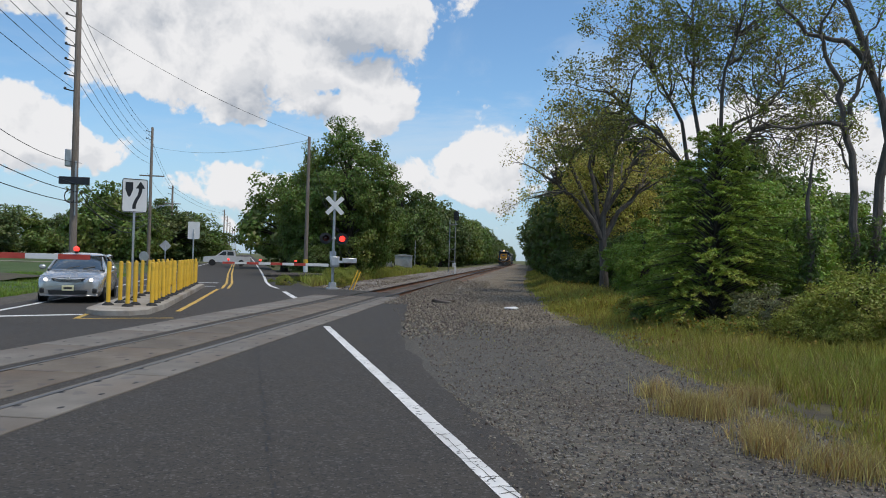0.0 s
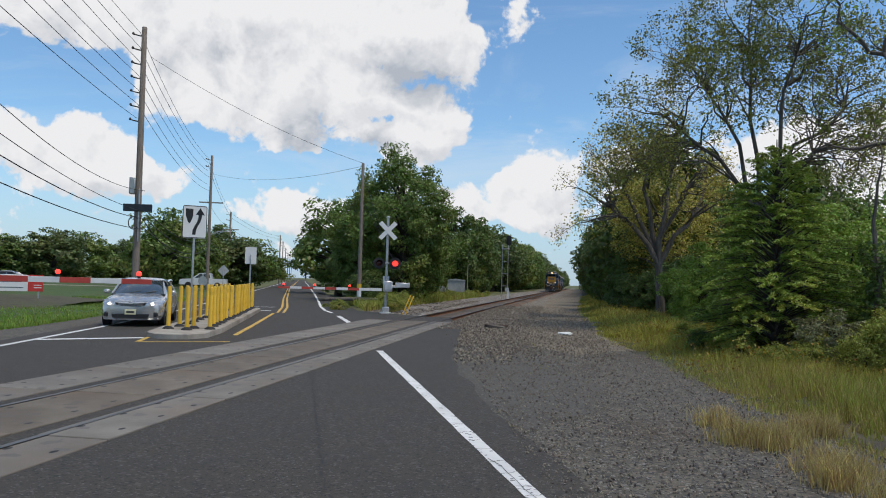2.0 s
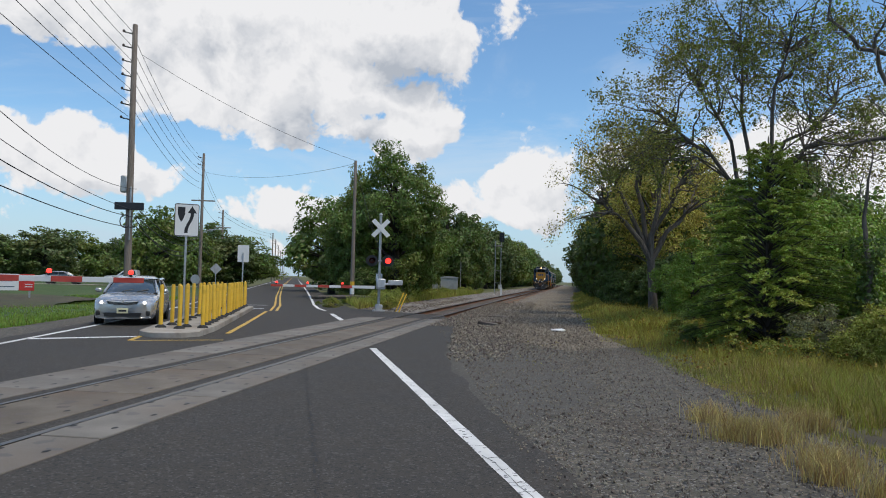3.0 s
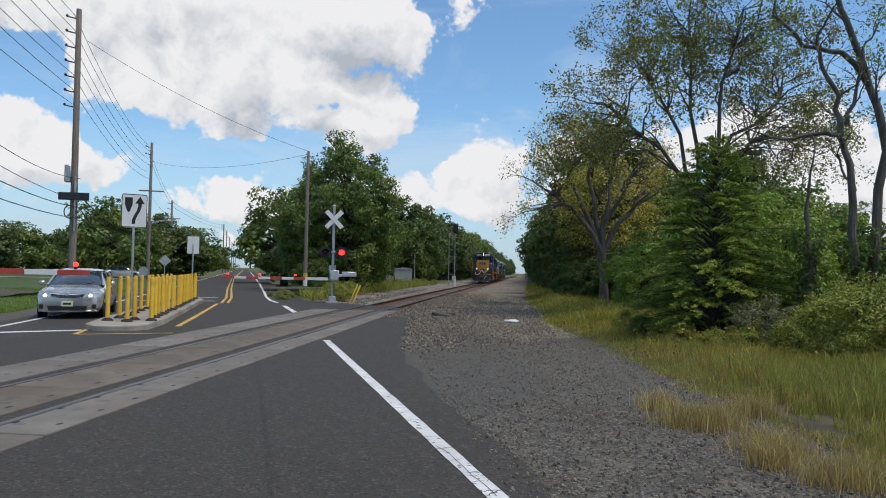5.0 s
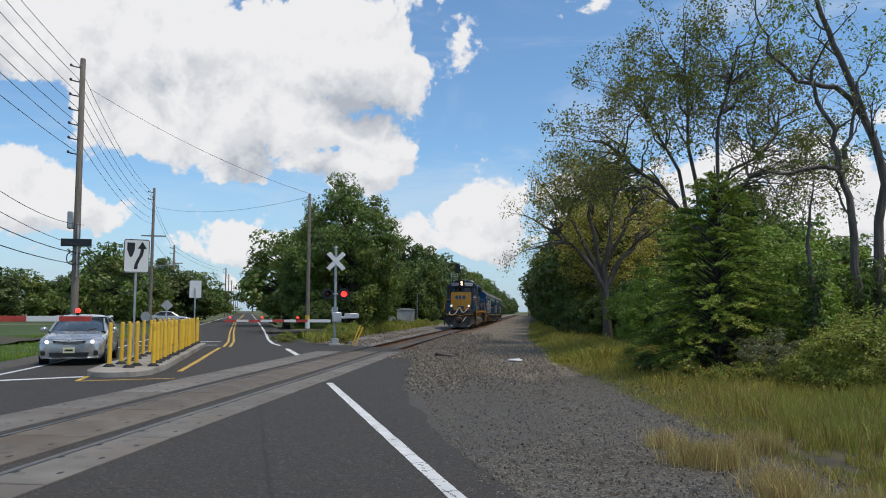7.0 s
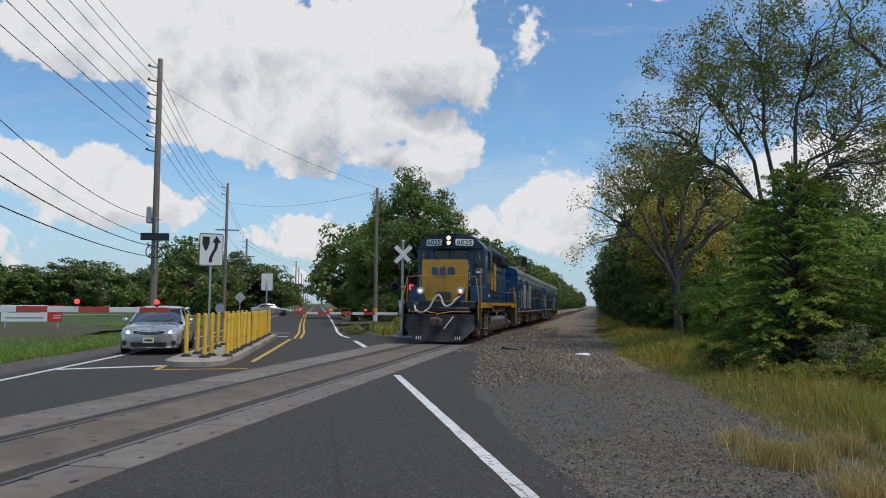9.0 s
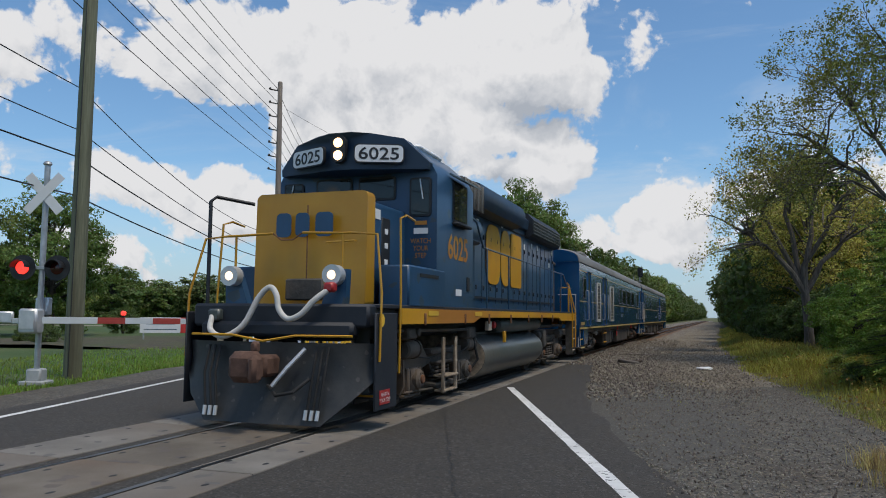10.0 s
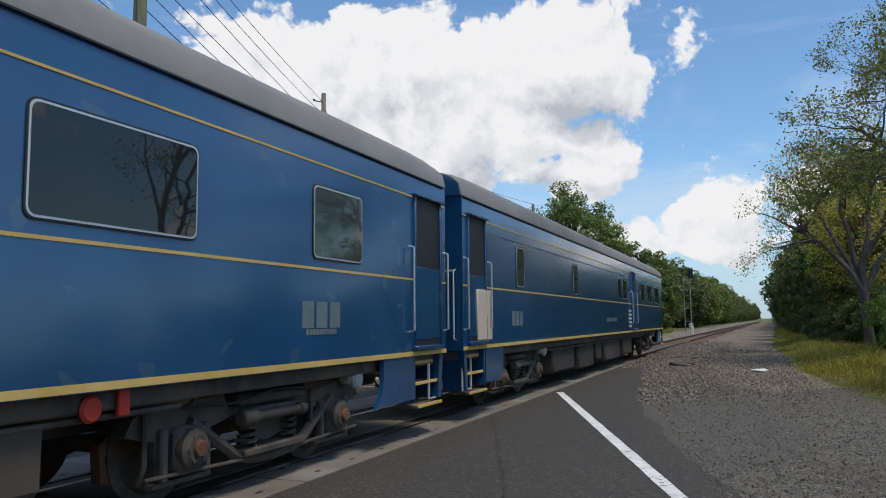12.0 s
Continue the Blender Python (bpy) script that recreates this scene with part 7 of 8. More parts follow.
def sedan(name, label, at, paint, category="car", plate="plate"):
    """A saloon car, its front at local y = 0 facing -y; body lofted from cross-sections."""
    c = thing(name, label, category, "cars on the road", at=at)
    half = 0.91

    def loft(sections, mat, nm, lab=""):
        g = Geo()
        n = len(sections[0][1])
        for y, prof in sections:
            g.v += [(x, y + dy, z) for x, z, dy in prof]
        for j in range(len(sections) - 1):
            for i in range(n - 1):
                a = j * n + i
                g.f.append((a, a + 1, a + n + 1, a + n))
        g.f += [tuple(range(n)), tuple(range((len(sections) - 1) * n, len(sections) * n))]
        return part(nm, g, mat, c, lab)

    def sec(w, zb, zs, zt, bow=0.0):
        """Half-width w, bottom, shoulder and top height; bow pulls the middle forward."""
        right = [(w * 0.90, zb, bow * 0.2), (w * 0.985, zb + 0.12, bow * 0.1), (w, (zb + zs) / 2, 0), (w * 0.985, zs - 0.05, 0), (w * 0.93, zs, 0), (w * 0.72, zt - 0.008, bow * 0.6), (w * 0.35, zt, bow * 0.9), (0, zt + 0.004, bow)]
        return right + [(-x, z, d) for x, z, d in right[-2::-1]]

    body = [(0.10, sec(half * 0.72, 0.24, 0.60, 0.62, -0.10)), (0.16, sec(half * 0.86, 0.20, 0.66, 0.70, -0.13)), (0.34, sec(half * 0.95, 0.19, 0.73, 0.78, -0.10)), (0.75, sec(half * 0.99, 0.19, 0.80, 0.88, -0.05)),
            (1.30, sec(half, 0.18, 0.87, 0.96)), (1.65, sec(half, 0.18, 0.91, 1.0)), (2.6, sec(half, 0.18, 0.94, 0.97)), (3.6, sec(half, 0.19, 0.98, 1.0)), (4.25, sec(half * 0.98, 0.22, 1.00, 1.06, 0.05)), (4.62, sec(half * 0.93, 0.26, 0.98, 1.02, 0.1)), (4.80, sec(half * 0.84, 0.32, 0.90, 0.94, 0.1))]
    loft(body, paint, "body")

    def cabin(z0, z1, shrink):
        return [(half * 0.90, z0, 0), (half * 0.86, z0 + 0.05, 0), (half * shrink, z1 - 0.05, 0), (half * (shrink - 0.08), z1, 0), (half * 0.3, z1 + 0.02, 0), (0, z1 + 0.025, 0), (-half * 0.3, z1 + 0.02, 0), (-half * (shrink - 0.08), z1, 0), (-half * shrink, z1 - 0.05, 0), (-half * 0.86, z0 + 0.05, 0), (-half * 0.90, z0, 0)]

    loft([(1.42, cabin(0.92, 0.96, 0.86)), (2.20, cabin(0.92, 1.40, 0.68)), (2.75, cabin(0.92, 1.45, 0.67)), (3.35, cabin(0.92, 1.44, 0.67)), (4.30, cabin(0.95, 1.06, 0.82))], M["car_glass"], "glasshouse", "tinted car windows")
    loft([(2.10, cabin(1.36, 1.385, 0.70)), (2.30, cabin(1.38, 1.435, 0.69)), (2.75, cabin(1.40, 1.462, 0.68)), (3.35, cabin(1.39, 1.452, 0.68)), (3.62, cabin(1.34, 1.39, 0.70))], paint, "roof")
    for s in (-1, 1):
        part("pillar", Geo().tube([(s * half * 0.87, 1.45, 0.95), (s * half * 0.70, 2.18, 1.39)], 0.035, 6), paint, c)
        part("pillar", Geo().tube([(s * half * 0.90, 2.85, 0.95), (s * half * 0.705, 2.82, 1.42)], 0.035, 6), paint, c)
        part("pillar", Geo().tube([(s * half * 0.88, 4.15, 1.0), (s * half * 0.72, 3.55, 1.39)], 0.05, 6), paint, c)
        part("mirror", Geo().box((s * 1.0, 1.75, 1.02), (0.20, 0.12, 0.14), 0.04), paint, c)
        hl = Geo()
        hl.add([(s * 0.47, 0.045, 0.655), (s * 0.66, 0.10, 0.635), (s * 0.80, 0.22, 0.66), (s * 0.855, 0.58, 0.80), (s * 0.74, 0.42, 0.815), (s * 0.55, 0.14, 0.745)], [(0, 1, 2, 3, 4, 5)])
        hl.v += [(x, y + 0.05, z) for x, y, z in hl.v]
        hl.f += [(i, (i + 1) % 6, (i + 1) % 6 + 6, i + 6) for i in range(6)]
        head = part("headlight", hl, "head_glass", c, "swept clear headlight")
        part("bulb", Geo().lathe((s * 0.61, 0.05, 0.69), [(-0.02, 0.02), (0.0, 0.05), (0.02, 0.05)], "y", 12), "lamp_white", head, "lit headlamp bulb")
        part("fog_recess", Geo().box((s * 0.70, 0.11, 0.37), (0.14, 0.07, 0.15), 0.03), "black", c)
        for y in (0.98, 3.80):
            w = part("wheel", Geo().lathe((s * 0.80, y, 0.325), [(-0.10, 0.22), (-0.10, 0.30), (-0.07, 0.325), (0.07, 0.325), (0.10, 0.30), (0.10, 0.22)], "x", 24), "rubber", c, "black tyre")
            part("rim", Geo().lathe((s * 0.895, y, 0.325), [(-0.02, 0.215), (0.005, 0.21), (0.0, 0.06), (0.01, 0.02)] if s > 0 else [(-0.01, 0.02), (0.0, 0.06), (-0.005, 0.21), (0.02, 0.215)], "x", 18), "galv", w)
            part("wheel_arch", Geo().lathe((s * 0.885, y, 0.335), [(-0.02, 0.37), (0.015, 0.37)], "x", 24), "black", c)
    part("grille", Geo().prism([(-0.45, 0.735), (-0.2, 0.705), (0.2, 0.705), (0.45, 0.735), (0.40, 0.655), (0.22, 0.625), (-0.22, 0.625), (-0.40, 0.655)], -0.03, 0.08, "y"), "black", c, "black slim grille")
    part("grille_trim", Geo().tube([(-0.46, -0.02, 0.74), (-0.2, -0.045, 0.715), (0, -0.05, 0.71), (0.2, -0.045, 0.715), (0.46, -0.02, 0.74)], 0.012, 6), "alu", c, "bright upper grille trim")
    for z in (0.65, 0.675, 0.695):
        part("grille_bar", Geo().box((0, -0.034, z), (0.72, 0.012, 0.007)), "galv", c)
    part("badge", Geo().lathe((0, -0.05, 0.725), [(-0.006, 0.045), (0.006, 0.055)], "y", 16), "galv", c, "plain round badge")
    part("lower_intake", Geo().prism([(-0.53, 0.385), (0.53, 0.385), (0.50, 0.27), (-0.50, 0.27)], -0.025, 0.09, "y"), "black", c)
    part("bumper_lip", Geo().tube([(-0.78, 0.18, 0.235), (-0.5, 0.03, 0.225), (0, -0.02, 0.222), (0.5, 0.03, 0.225), (0.78, 0.18, 0.235)], 0.022, 6), paint, c)
    part("bonnet_seam", Geo().tube([(-0.56, 0.11, 0.762), (-0.25, 0.02, 0.755), (0, 0.0, 0.755), (0.25, 0.02, 0.755), (0.56, 0.11, 0.762)], 0.006, 4), "black", c)
    pl = part("number_plate", Geo().box((0, -0.03, 0.45), (0.32, 0.02, 0.16), 0.005), plate, c)
    part("plate_bar", Geo().box((0, -0.042, 0.45), (0.22, 0.004, 0.055)), "black", pl)
    for x in (-0.25, 0.2):
        part("wiper", Geo().tube([(x, 1.44, 1.0), (x + 0.32, 1.55, 1.06)], 0.012, 5), "black", c)
    return c


sedan("car", "silver saloon car with lights on, waiting at the stop line", Matrix.Translation(rd(24.35, -5.05)) @ pose(0, 0, 0, 0, 0, turn + 3), M["car_silver"])


def pickup():
    """A white pickup with a closed cab and an open bed, its front at local y = 0 facing -y."""
    c = thing("pickup_truck", "white pickup truck driving along the side road", "pickup truck", "cars on the road")
    side = [(0.08, 0.42), (0.0, 0.62), (0.04, 0.98), (0.25, 1.08), (1.45, 1.16), (5.3, 1.16), (5.4, 1.05), (5.4, 0.48), (5.2, 0.42)]
    part("body", Geo().prism(side, -0.98, 0.98, "x"), "car_white", c)
    part("cab", Geo().prism([(1.40, 1.16), (2.15, 1.76), (2.4, 1.84), (3.45, 1.84), (3.62, 1.74), (3.70, 1.16)], -0.86, 0.86, "x"), "car_white", c)
    for s in (-1, 1):
        part("side_window", Geo().prism([(1.72, 1.24), (2.28, 1.70), (2.62, 1.72), (2.62, 1.24)], s * 0.85, s * 0.872, "x"), "car_glass", c)
        part("side_window", Geo().prism([(2.72, 1.24), (2.72, 1.72), (3.40, 1.70), (3.50, 1.24)], s * 0.85, s * 0.872, "x"), "car_glass", c)
        for y in (1.02, 4.35):
            part("wheel", Geo().lathe((s * 0.88, y, 0.38), [(-0.11, 0.26), (-0.11, 0.36), (-0.08, 0.38), (0.08, 0.38), (0.11, 0.36), (0.11, 0.26)], "x", 20), "rubber", c, "black tyre")
            part("rim", Geo().cyl((s * 0.97, y, 0.38), 0.24, 0.03, "x", 16, 0.008), "galv", c)
    part("windscreen", Geo().add([(-0.78, 1.46, 1.22), (0.78, 1.46, 1.22), (0.72, 2.12, 1.74), (-0.72, 2.12, 1.74), (-0.78, 1.49, 1.20), (0.78, 1.49, 1.20), (0.72, 2.15, 1.72), (-0.72, 2.15, 1.72)], [(0, 1, 2, 3), (7, 6, 5, 4), (0, 4, 5, 1), (1, 5, 6, 2), (2, 6, 7, 3), (3, 7, 4, 0)]), "car_glass", c)
    part("bed_liner", Geo().box((0, 4.55, 1.165), (1.7, 1.5, 0.03), 0.004), "black", c, "dark open bed")
    part("bumper", Geo().box((0, 0.02, 0.55), (1.9, 0.16, 0.2), 0.04), "galv", c)
    return c


lawn_car = pickup()
far_car = sedan("car", "silver car on the side road across the lawn", Matrix.Translation(rd(95, -43.5)) @ pose(0, 0, 0, 0, 0, turn), M["car_silver"])

# ---------- trees and shrubs ----------
def leaf_mesh(name, centres, size, mat, rs, outward=None, aspect=0.55, lift=0.35):
    """One mesh of many small leaves: a bent diamond at each centre, turned at random with a lean outward and upward."""
    c = np.asarray(centres, dtype=np.float64)
    n = len(c)
    nrm = rs.normal(size=(n, 3))
    nrm[:, 2] += lift
    if outward is not None:
        nrm += outward
    nrm /= np.linalg.norm(nrm, axis=1)[:, None] + 1e-9
    t = rs.normal(size=(n, 3))
    t -= nrm * (t * nrm).sum(1)[:, None]
    t /= np.linalg.norm(t, axis=1)[:, None] + 1e-9
    b = np.cross(nrm, t)
    s = (size * rs.uniform(0.6, 1.35, n))[:, None]
    v = np.empty((n, 4, 3))
    v[:, 0] = c - t * s * 0.5
    v[:, 1] = c + b * s * aspect * 0.5 + nrm * s * 0.12
    v[:, 2] = c + t * s * 0.5
    v[:, 3] = c - b * s * aspect * 0.5 + nrm * s * 0.12
    me = bpy.data.meshes.new(name)
    me.vertices.add(n * 4)
    me.vertices.foreach_set("co", v.reshape(-1))
    me.loops.add(n * 4)
    me.loops.foreach_set("vertex_index", np.arange(n * 4, dtype=np.int32))
    me.polygons.add(n)
    me.polygons.foreach_set("loop_start", np.arange(0, n * 4, 4, dtype=np.int32))
    me.materials.append(M[mat])
    me.update(calc_edges=True)
    return me


def grow(g, rng, p, d, length, r, level, tips, spread=38, rise=0.12, wander=0.16, shrink=0.72, kids=(2, 3)):
    """A limb and, from it, its smaller limbs; the tips of the last ones are gathered for leaves."""
    pts, rad = [Vector(p)], [r]
    n = 4
    q, dd = Vector(p), Vector(d).normalized()
    for i in range(n):
        dd = (dd + Vector((rng.gauss(0, wander), rng.gauss(0, wander), rng.gauss(0, wander) + rise))).normalized()
        q = q + dd * (length / n)
        pts.append(q.copy())
        rad.append(r * (1 - 0.42 * (i + 1) / n))
    g.tube(pts, rad, 7 if level > 3 else (5 if level > 1 else 3), caps=False)
    if level <= 2:
        tips += [(x.copy(), dd.copy()) for x in pts[2:]]
    if level == 0:
        return
    for k in range(rng.randint(*kids)):
        at = pts[-1] if k == 0 else pts[rng.randint(2, n)]
        axis = Vector((rng.gauss(0, 1), rng.gauss(0, 1), rng.gauss(0, 1))).normalized()
        nd = dd.copy()
        nd.rotate(Matrix.Rotation(radians(rng.uniform(0.4, 1.2) * spread), 3, axis))
        grow(g, rng, at, nd, length * shrink * rng.uniform(0.8, 1.15), rad[-1] * (0.9 if k == 0 else 0.72), level - 1, tips, spread, rise, wander, shrink, kids)


def dense_tree(name, label, height, width, leaf, clumps, per, size, seed, low=0.12, bark="bark_dark", shape=1.0, clump_r=0.9, category="tree", gap=0.0):
    """A leafy tree: clumps of leaves on limbs, over the whole crown, with an uneven outline."""
    rng, rs = random.Random(seed), np.random.RandomState(seed)
    t = thing(name, label, category)
    g = Geo()
    g.tube([(0, 0, 0), (0.1, 0.05, height * 0.3), (0.05, 0.1, height * 0.62), (0, 0, height * 0.9)], [width * 0.045, width * 0.035, width * 0.02, 0.02], 8, caps=False)
    cs, outs = [], []
    mid = Vector((0, 0, height * (0.5 + low / 2)))
    for i in range(clumps):
        while True:
            u = Vector((rng.gauss(0, 1), rng.gauss(0, 1), rng.gauss(0, 1))).normalized()
            if u.z > -0.95:
                break
        k = rng.uniform(0.55, 1.0) ** 0.5
        lump = 1 + 0.46 * noise.noise(u * 2.3 + Vector((seed, 0, 0))) + 0.30 * noise.noise(u * 5.0 + Vector((0, seed, 0)))
        wz = 1.0 - max(0, u.z) * 0.25 * shape
        c = Vector((u.x * width / 2 * k * lump * wz, u.y * width / 2 * k * lump * wz, mid.z + u.z * height * (1 - low) / 2 * k * lump))
        c.z = max(c.z, height * low * 0.6)
        cs.append(c)
        outs.append(u)
        if i % 6 == 0:
            s = Vector((0, 0, min(c.z * 0.75, height * 0.7)))
            g.tube([s, s.lerp(c, 0.5) + Vector((0, 0, 0.2)), c], [width * 0.014, width * 0.009, 0.012], 5, caps=False)
    part("trunk", g, bark, t, fix=False)
    ca = np.repeat(np.array([tuple(c) for c in cs]), per, axis=0)
    rad = np.repeat(rs.uniform(0.6, 1.25, len(cs)) * clump_r, per)[:, None]
    off = rs.normal(size=ca.shape)
    off /= np.linalg.norm(off, axis=1)[:, None]
    off *= rs.uniform(0.25, 1.0, (len(off), 1)) ** 0.5
    off[:, 2] *= 0.62
    ctr = ca + off * rad
    ctr[:, 2] = np.maximum(ctr[:, 2], 0.03)
    outw = off * 0.9 + np.repeat(np.array([tuple(u) for u in outs]), per, axis=0) * 0.7
    crown = new("crown", leaf_mesh("crown", ctr, size, leaf, rs, outw, lift=0.8))
    crown.parent = t
    return t


def conifer(name, label, x, y, height, width, seed):
    """A red cedar: a broad, ragged cone; each bough carries flat, feathery side sprays that hang a little at their tips."""
    rng, rs = random.Random(seed), np.random.RandomState(seed)
    t = thing(name, label, "tree", at=pose(x, y, -0.1))
    g = Geo().tube([(0, 0, 0), (0.03, 0, height * 0.5), (0, 0, height * 0.97)], [0.13, 0.08, 0.012], 8, caps=False)
    cs, ds = [], []
    for i in range(330):
        k = (i + rng.random()) / 330
        k = 1 - (1 - k) ** 0.62
        z = 0.25 + k * (height - 0.45)
        a = i * 2.399 + rng.uniform(-0.4, 0.4)
        reach = width / 2 * min(1.0, 0.78 + k) * (1 - k) ** 0.72 * rng.uniform(0.72, 1.14) * (1 + 0.12 * math.sin(a * 3 + k * 7)) + 0.10
        out, side = Vector((math.cos(a), math.sin(a), 0)), Vector((-math.sin(a), math.cos(a), 0))
        up = rng.uniform(0.10, 0.32) + 0.75 * k * k
        p0 = Vector((0, 0, max(0.15, z - 0.25)))

        def bough(u):
            return p0 + out * reach * u + Vector((0, 0, reach * (up * u + 0.14 * math.sin(u * 3.1) - 0.10 * u * u)))

        g.tube([bough(0), bough(0.5), bough(1)], [0.022, 0.013, 0.004], 4, caps=False)
        for j in range(7):
            u = 0.34 + 0.66 * (j + rng.random()) / 7
            ln = (0.16 + 0.34 * reach * 0.42) * (1.15 - 0.6 * u) * rng.uniform(0.7, 1.3)
            q0 = bough(u)
            d = (out * 0.75 + side * rng.uniform(-1.1, 1.1)).normalized() * ln + Vector((0, 0, rng.uniform(-0.16, 0.12) * ln))
            m = 34
            w = rs.uniform(0.0, 1.0, m)
            cs.append(np.array(tuple(q0)) + w[:, None] * np.array(tuple(d)) - np.array([0, 0, 0.05]) * (w ** 2)[:, None] + rs.normal(size=(m, 3)) * np.array([0.034, 0.034, 0.018]) * (1.25 - 0.7 * w)[:, None])
            ds.append(np.repeat(np.array([[d.x, d.y, 0.9]]), m, axis=0))
    part("trunk", g, "bark_dark", t, fix=False)
    crown = new("crown", leaf_mesh("crown", np.concatenate(cs), 0.075, "leaf_cedar", rs, np.concatenate(ds) * 0.9, aspect=0.34, lift=1.5))
    crown.parent = t
    return t


V = Vector
# the tall half-bare tree behind the cedar
def domed_tree(name, label, x, y, fork, targets, leaf, n_leaf, size, seed, r0=0.32, scatter=0.3, levels=3, twig=1.25):
    """A spreading tree: limbs arch from a fork to points all over an open dome, and break into fine twigs."""
    rng, rs = random.Random(seed), np.random.RandomState(seed)
    t = thing(name, label, "tree", at=pose(x, y, -0.1))
    g, tips = Geo(), []
    fk = Vector(fork)
    g.tube([(0, 0, 0), (fk.x * 0.3, 0, fk.z * 0.45), tuple(fk)], [r0 * 1.15, r0 * 0.9, r0 * 0.8], 10, caps=False)
    mains = []
    for q in targets[:6]:
        q = Vector(q)
        m1 = fk.lerp(q, 0.33) + Vector((0, rng.uniform(-0.3, 0.3), 0.25 * (q - fk).length * 0.5))
        m2 = fk.lerp(q, 0.68) + Vector((0, rng.uniform(-0.3, 0.3), 0.18 * (q - fk).length * 0.5))
        chain = [fk, fk.lerp(m1, 0.5), m1, m1.lerp(m2, 0.5), m2, m2.lerp(q, 0.5), q]
        chain = [c if i in (0, 6) else c + Vector((rng.gauss(0, 0.16), rng.gauss(0, 0.16), rng.gauss(0, 0.12))) for i, c in enumerate(chain)]
        g.tube(chain, [r0 * k for k in (0.62, 0.54, 0.46, 0.38, 0.31, 0.24, 0.16)], 8, caps=False)
        m1, m2 = chain[2], chain[4]
        mains += [fk.lerp(m1, 0.6), m1, m1.lerp(m2, 0.5), m2]
        grow(g, rng, q, (q - m2), twig, r0 * 0.15, levels, tips, 34, 0.03, 0.17)
    for q in targets[6:]:
        q = Vector(q)
        st_ = min(mains, key=lambda p: (p - q).length + 0.6 * abs(p.z - q.z + 1.2))
        m1 = st_.lerp(q, 0.5) + Vector((rng.uniform(-0.2, 0.2), rng.uniform(-0.3, 0.3), 0.14 * (q - st_).length))
        ja, jb = (Vector((rng.gauss(0, 0.14), rng.gauss(0, 0.14), rng.gauss(0, 0.1))) for _ in range(2))
        g.tube([st_, st_.lerp(m1, 0.5) + ja, m1, m1.lerp(q, 0.5) + jb, q], [r0 * 0.26, r0 * 0.22, r0 * 0.18, r0 * 0.14, r0 * 0.10], 6, caps=False)
        grow(g, rng, m1, (q - m1) + Vector((rng.gauss(0, 0.6), rng.gauss(0, 0.6), rng.gauss(0, 0.4))), twig, r0 * 0.10, levels, tips, 34, 0.03, 0.17)
        grow(g, rng, q, (q - m1), twig, r0 * 0.10, levels, tips, 34, 0.03, 0.17)
    part("trunk", g, "bark", t, "bare grey branching limbs", fix=False)
    pick = rs.randint(0, len(tips), n_leaf)
    base = np.array([tuple(p) for p, _ in tips])[pick]
    crown = new("crown", leaf_mesh("crown", base + rs.normal(scale=scatter, size=(n_leaf, 3)), size, leaf, rs))
    crown.parent = t
    return t


def dome(cx, cz, w, h, n, seed, depth=2.6, lo=0.45):
    rng = random.Random(seed)
    out = []
    while len(out) < n:
        a, k = rng.uniform(-0.12, math.pi + 0.12), rng.uniform(lo, 1.0) ** 0.6
        out.append((cx + w * k * math.cos(a), rng.uniform(-depth, depth), cz + h * k * math.sin(a)))
    return out


domed_tree("walnut_tree", "tall half-bare tree with arching grey limbs and sparse yellow-green leaves", 7.4, 31.0, (0.1, 0, 4.6),
           [(-4.3, -0.3, 8.6), (-2.6, 0.9, 11.0), (-0.2, 0.2, 13.2), (2.2, -0.9, 12.4), (4.4, 0.3, 10.0), (3.4, 1.0, 7.8)] + dome(0.1, 6.8, 4.7, 6.2, 120, 12, lo=0.25),
           "leaf_walnut", 36000, 0.115, 11, r0=0.155, scatter=0.14, levels=3, twig=0.95)
# the half-bare tree with a forked trunk, yellowing inside
domed_tree("yellowing_tree", "forked tree with yellowing leaves by the gravel lane", 5.0, 40.0, (-0.15, 0, 2.9),
           [(-3.0, 0, 8.0), (-1.6, 0.4, 9.2), (0.6, 0.2, 9.0), (2.0, -0.2, 7.8), (2.6, 0.3, 6.0), (-3.8, 0.3, 6.6)] + dome(-0.6, 5.3, 3.4, 4.2, 46, 9, 1.8),
           "leaf_olive", 9500, 0.12, 23, r0=0.24, scatter=0.22, levels=3, twig=0.8)
olive = dense_tree("olive_tree", "round tree of fine olive-yellow leaves behind the forked one", 9.2, 6.0, "leaf_olive", 200, 90, 0.15, 71, low=0.28, bark="bark", clump_r=0.75)
olive.matrix_basis = pose(5.9, 47.0, -0.15)
conifer("cedar_tree", "dark green bushy cedar at the edge of the grass", 5.15, 19.6, 5.6, 4.5, 5)


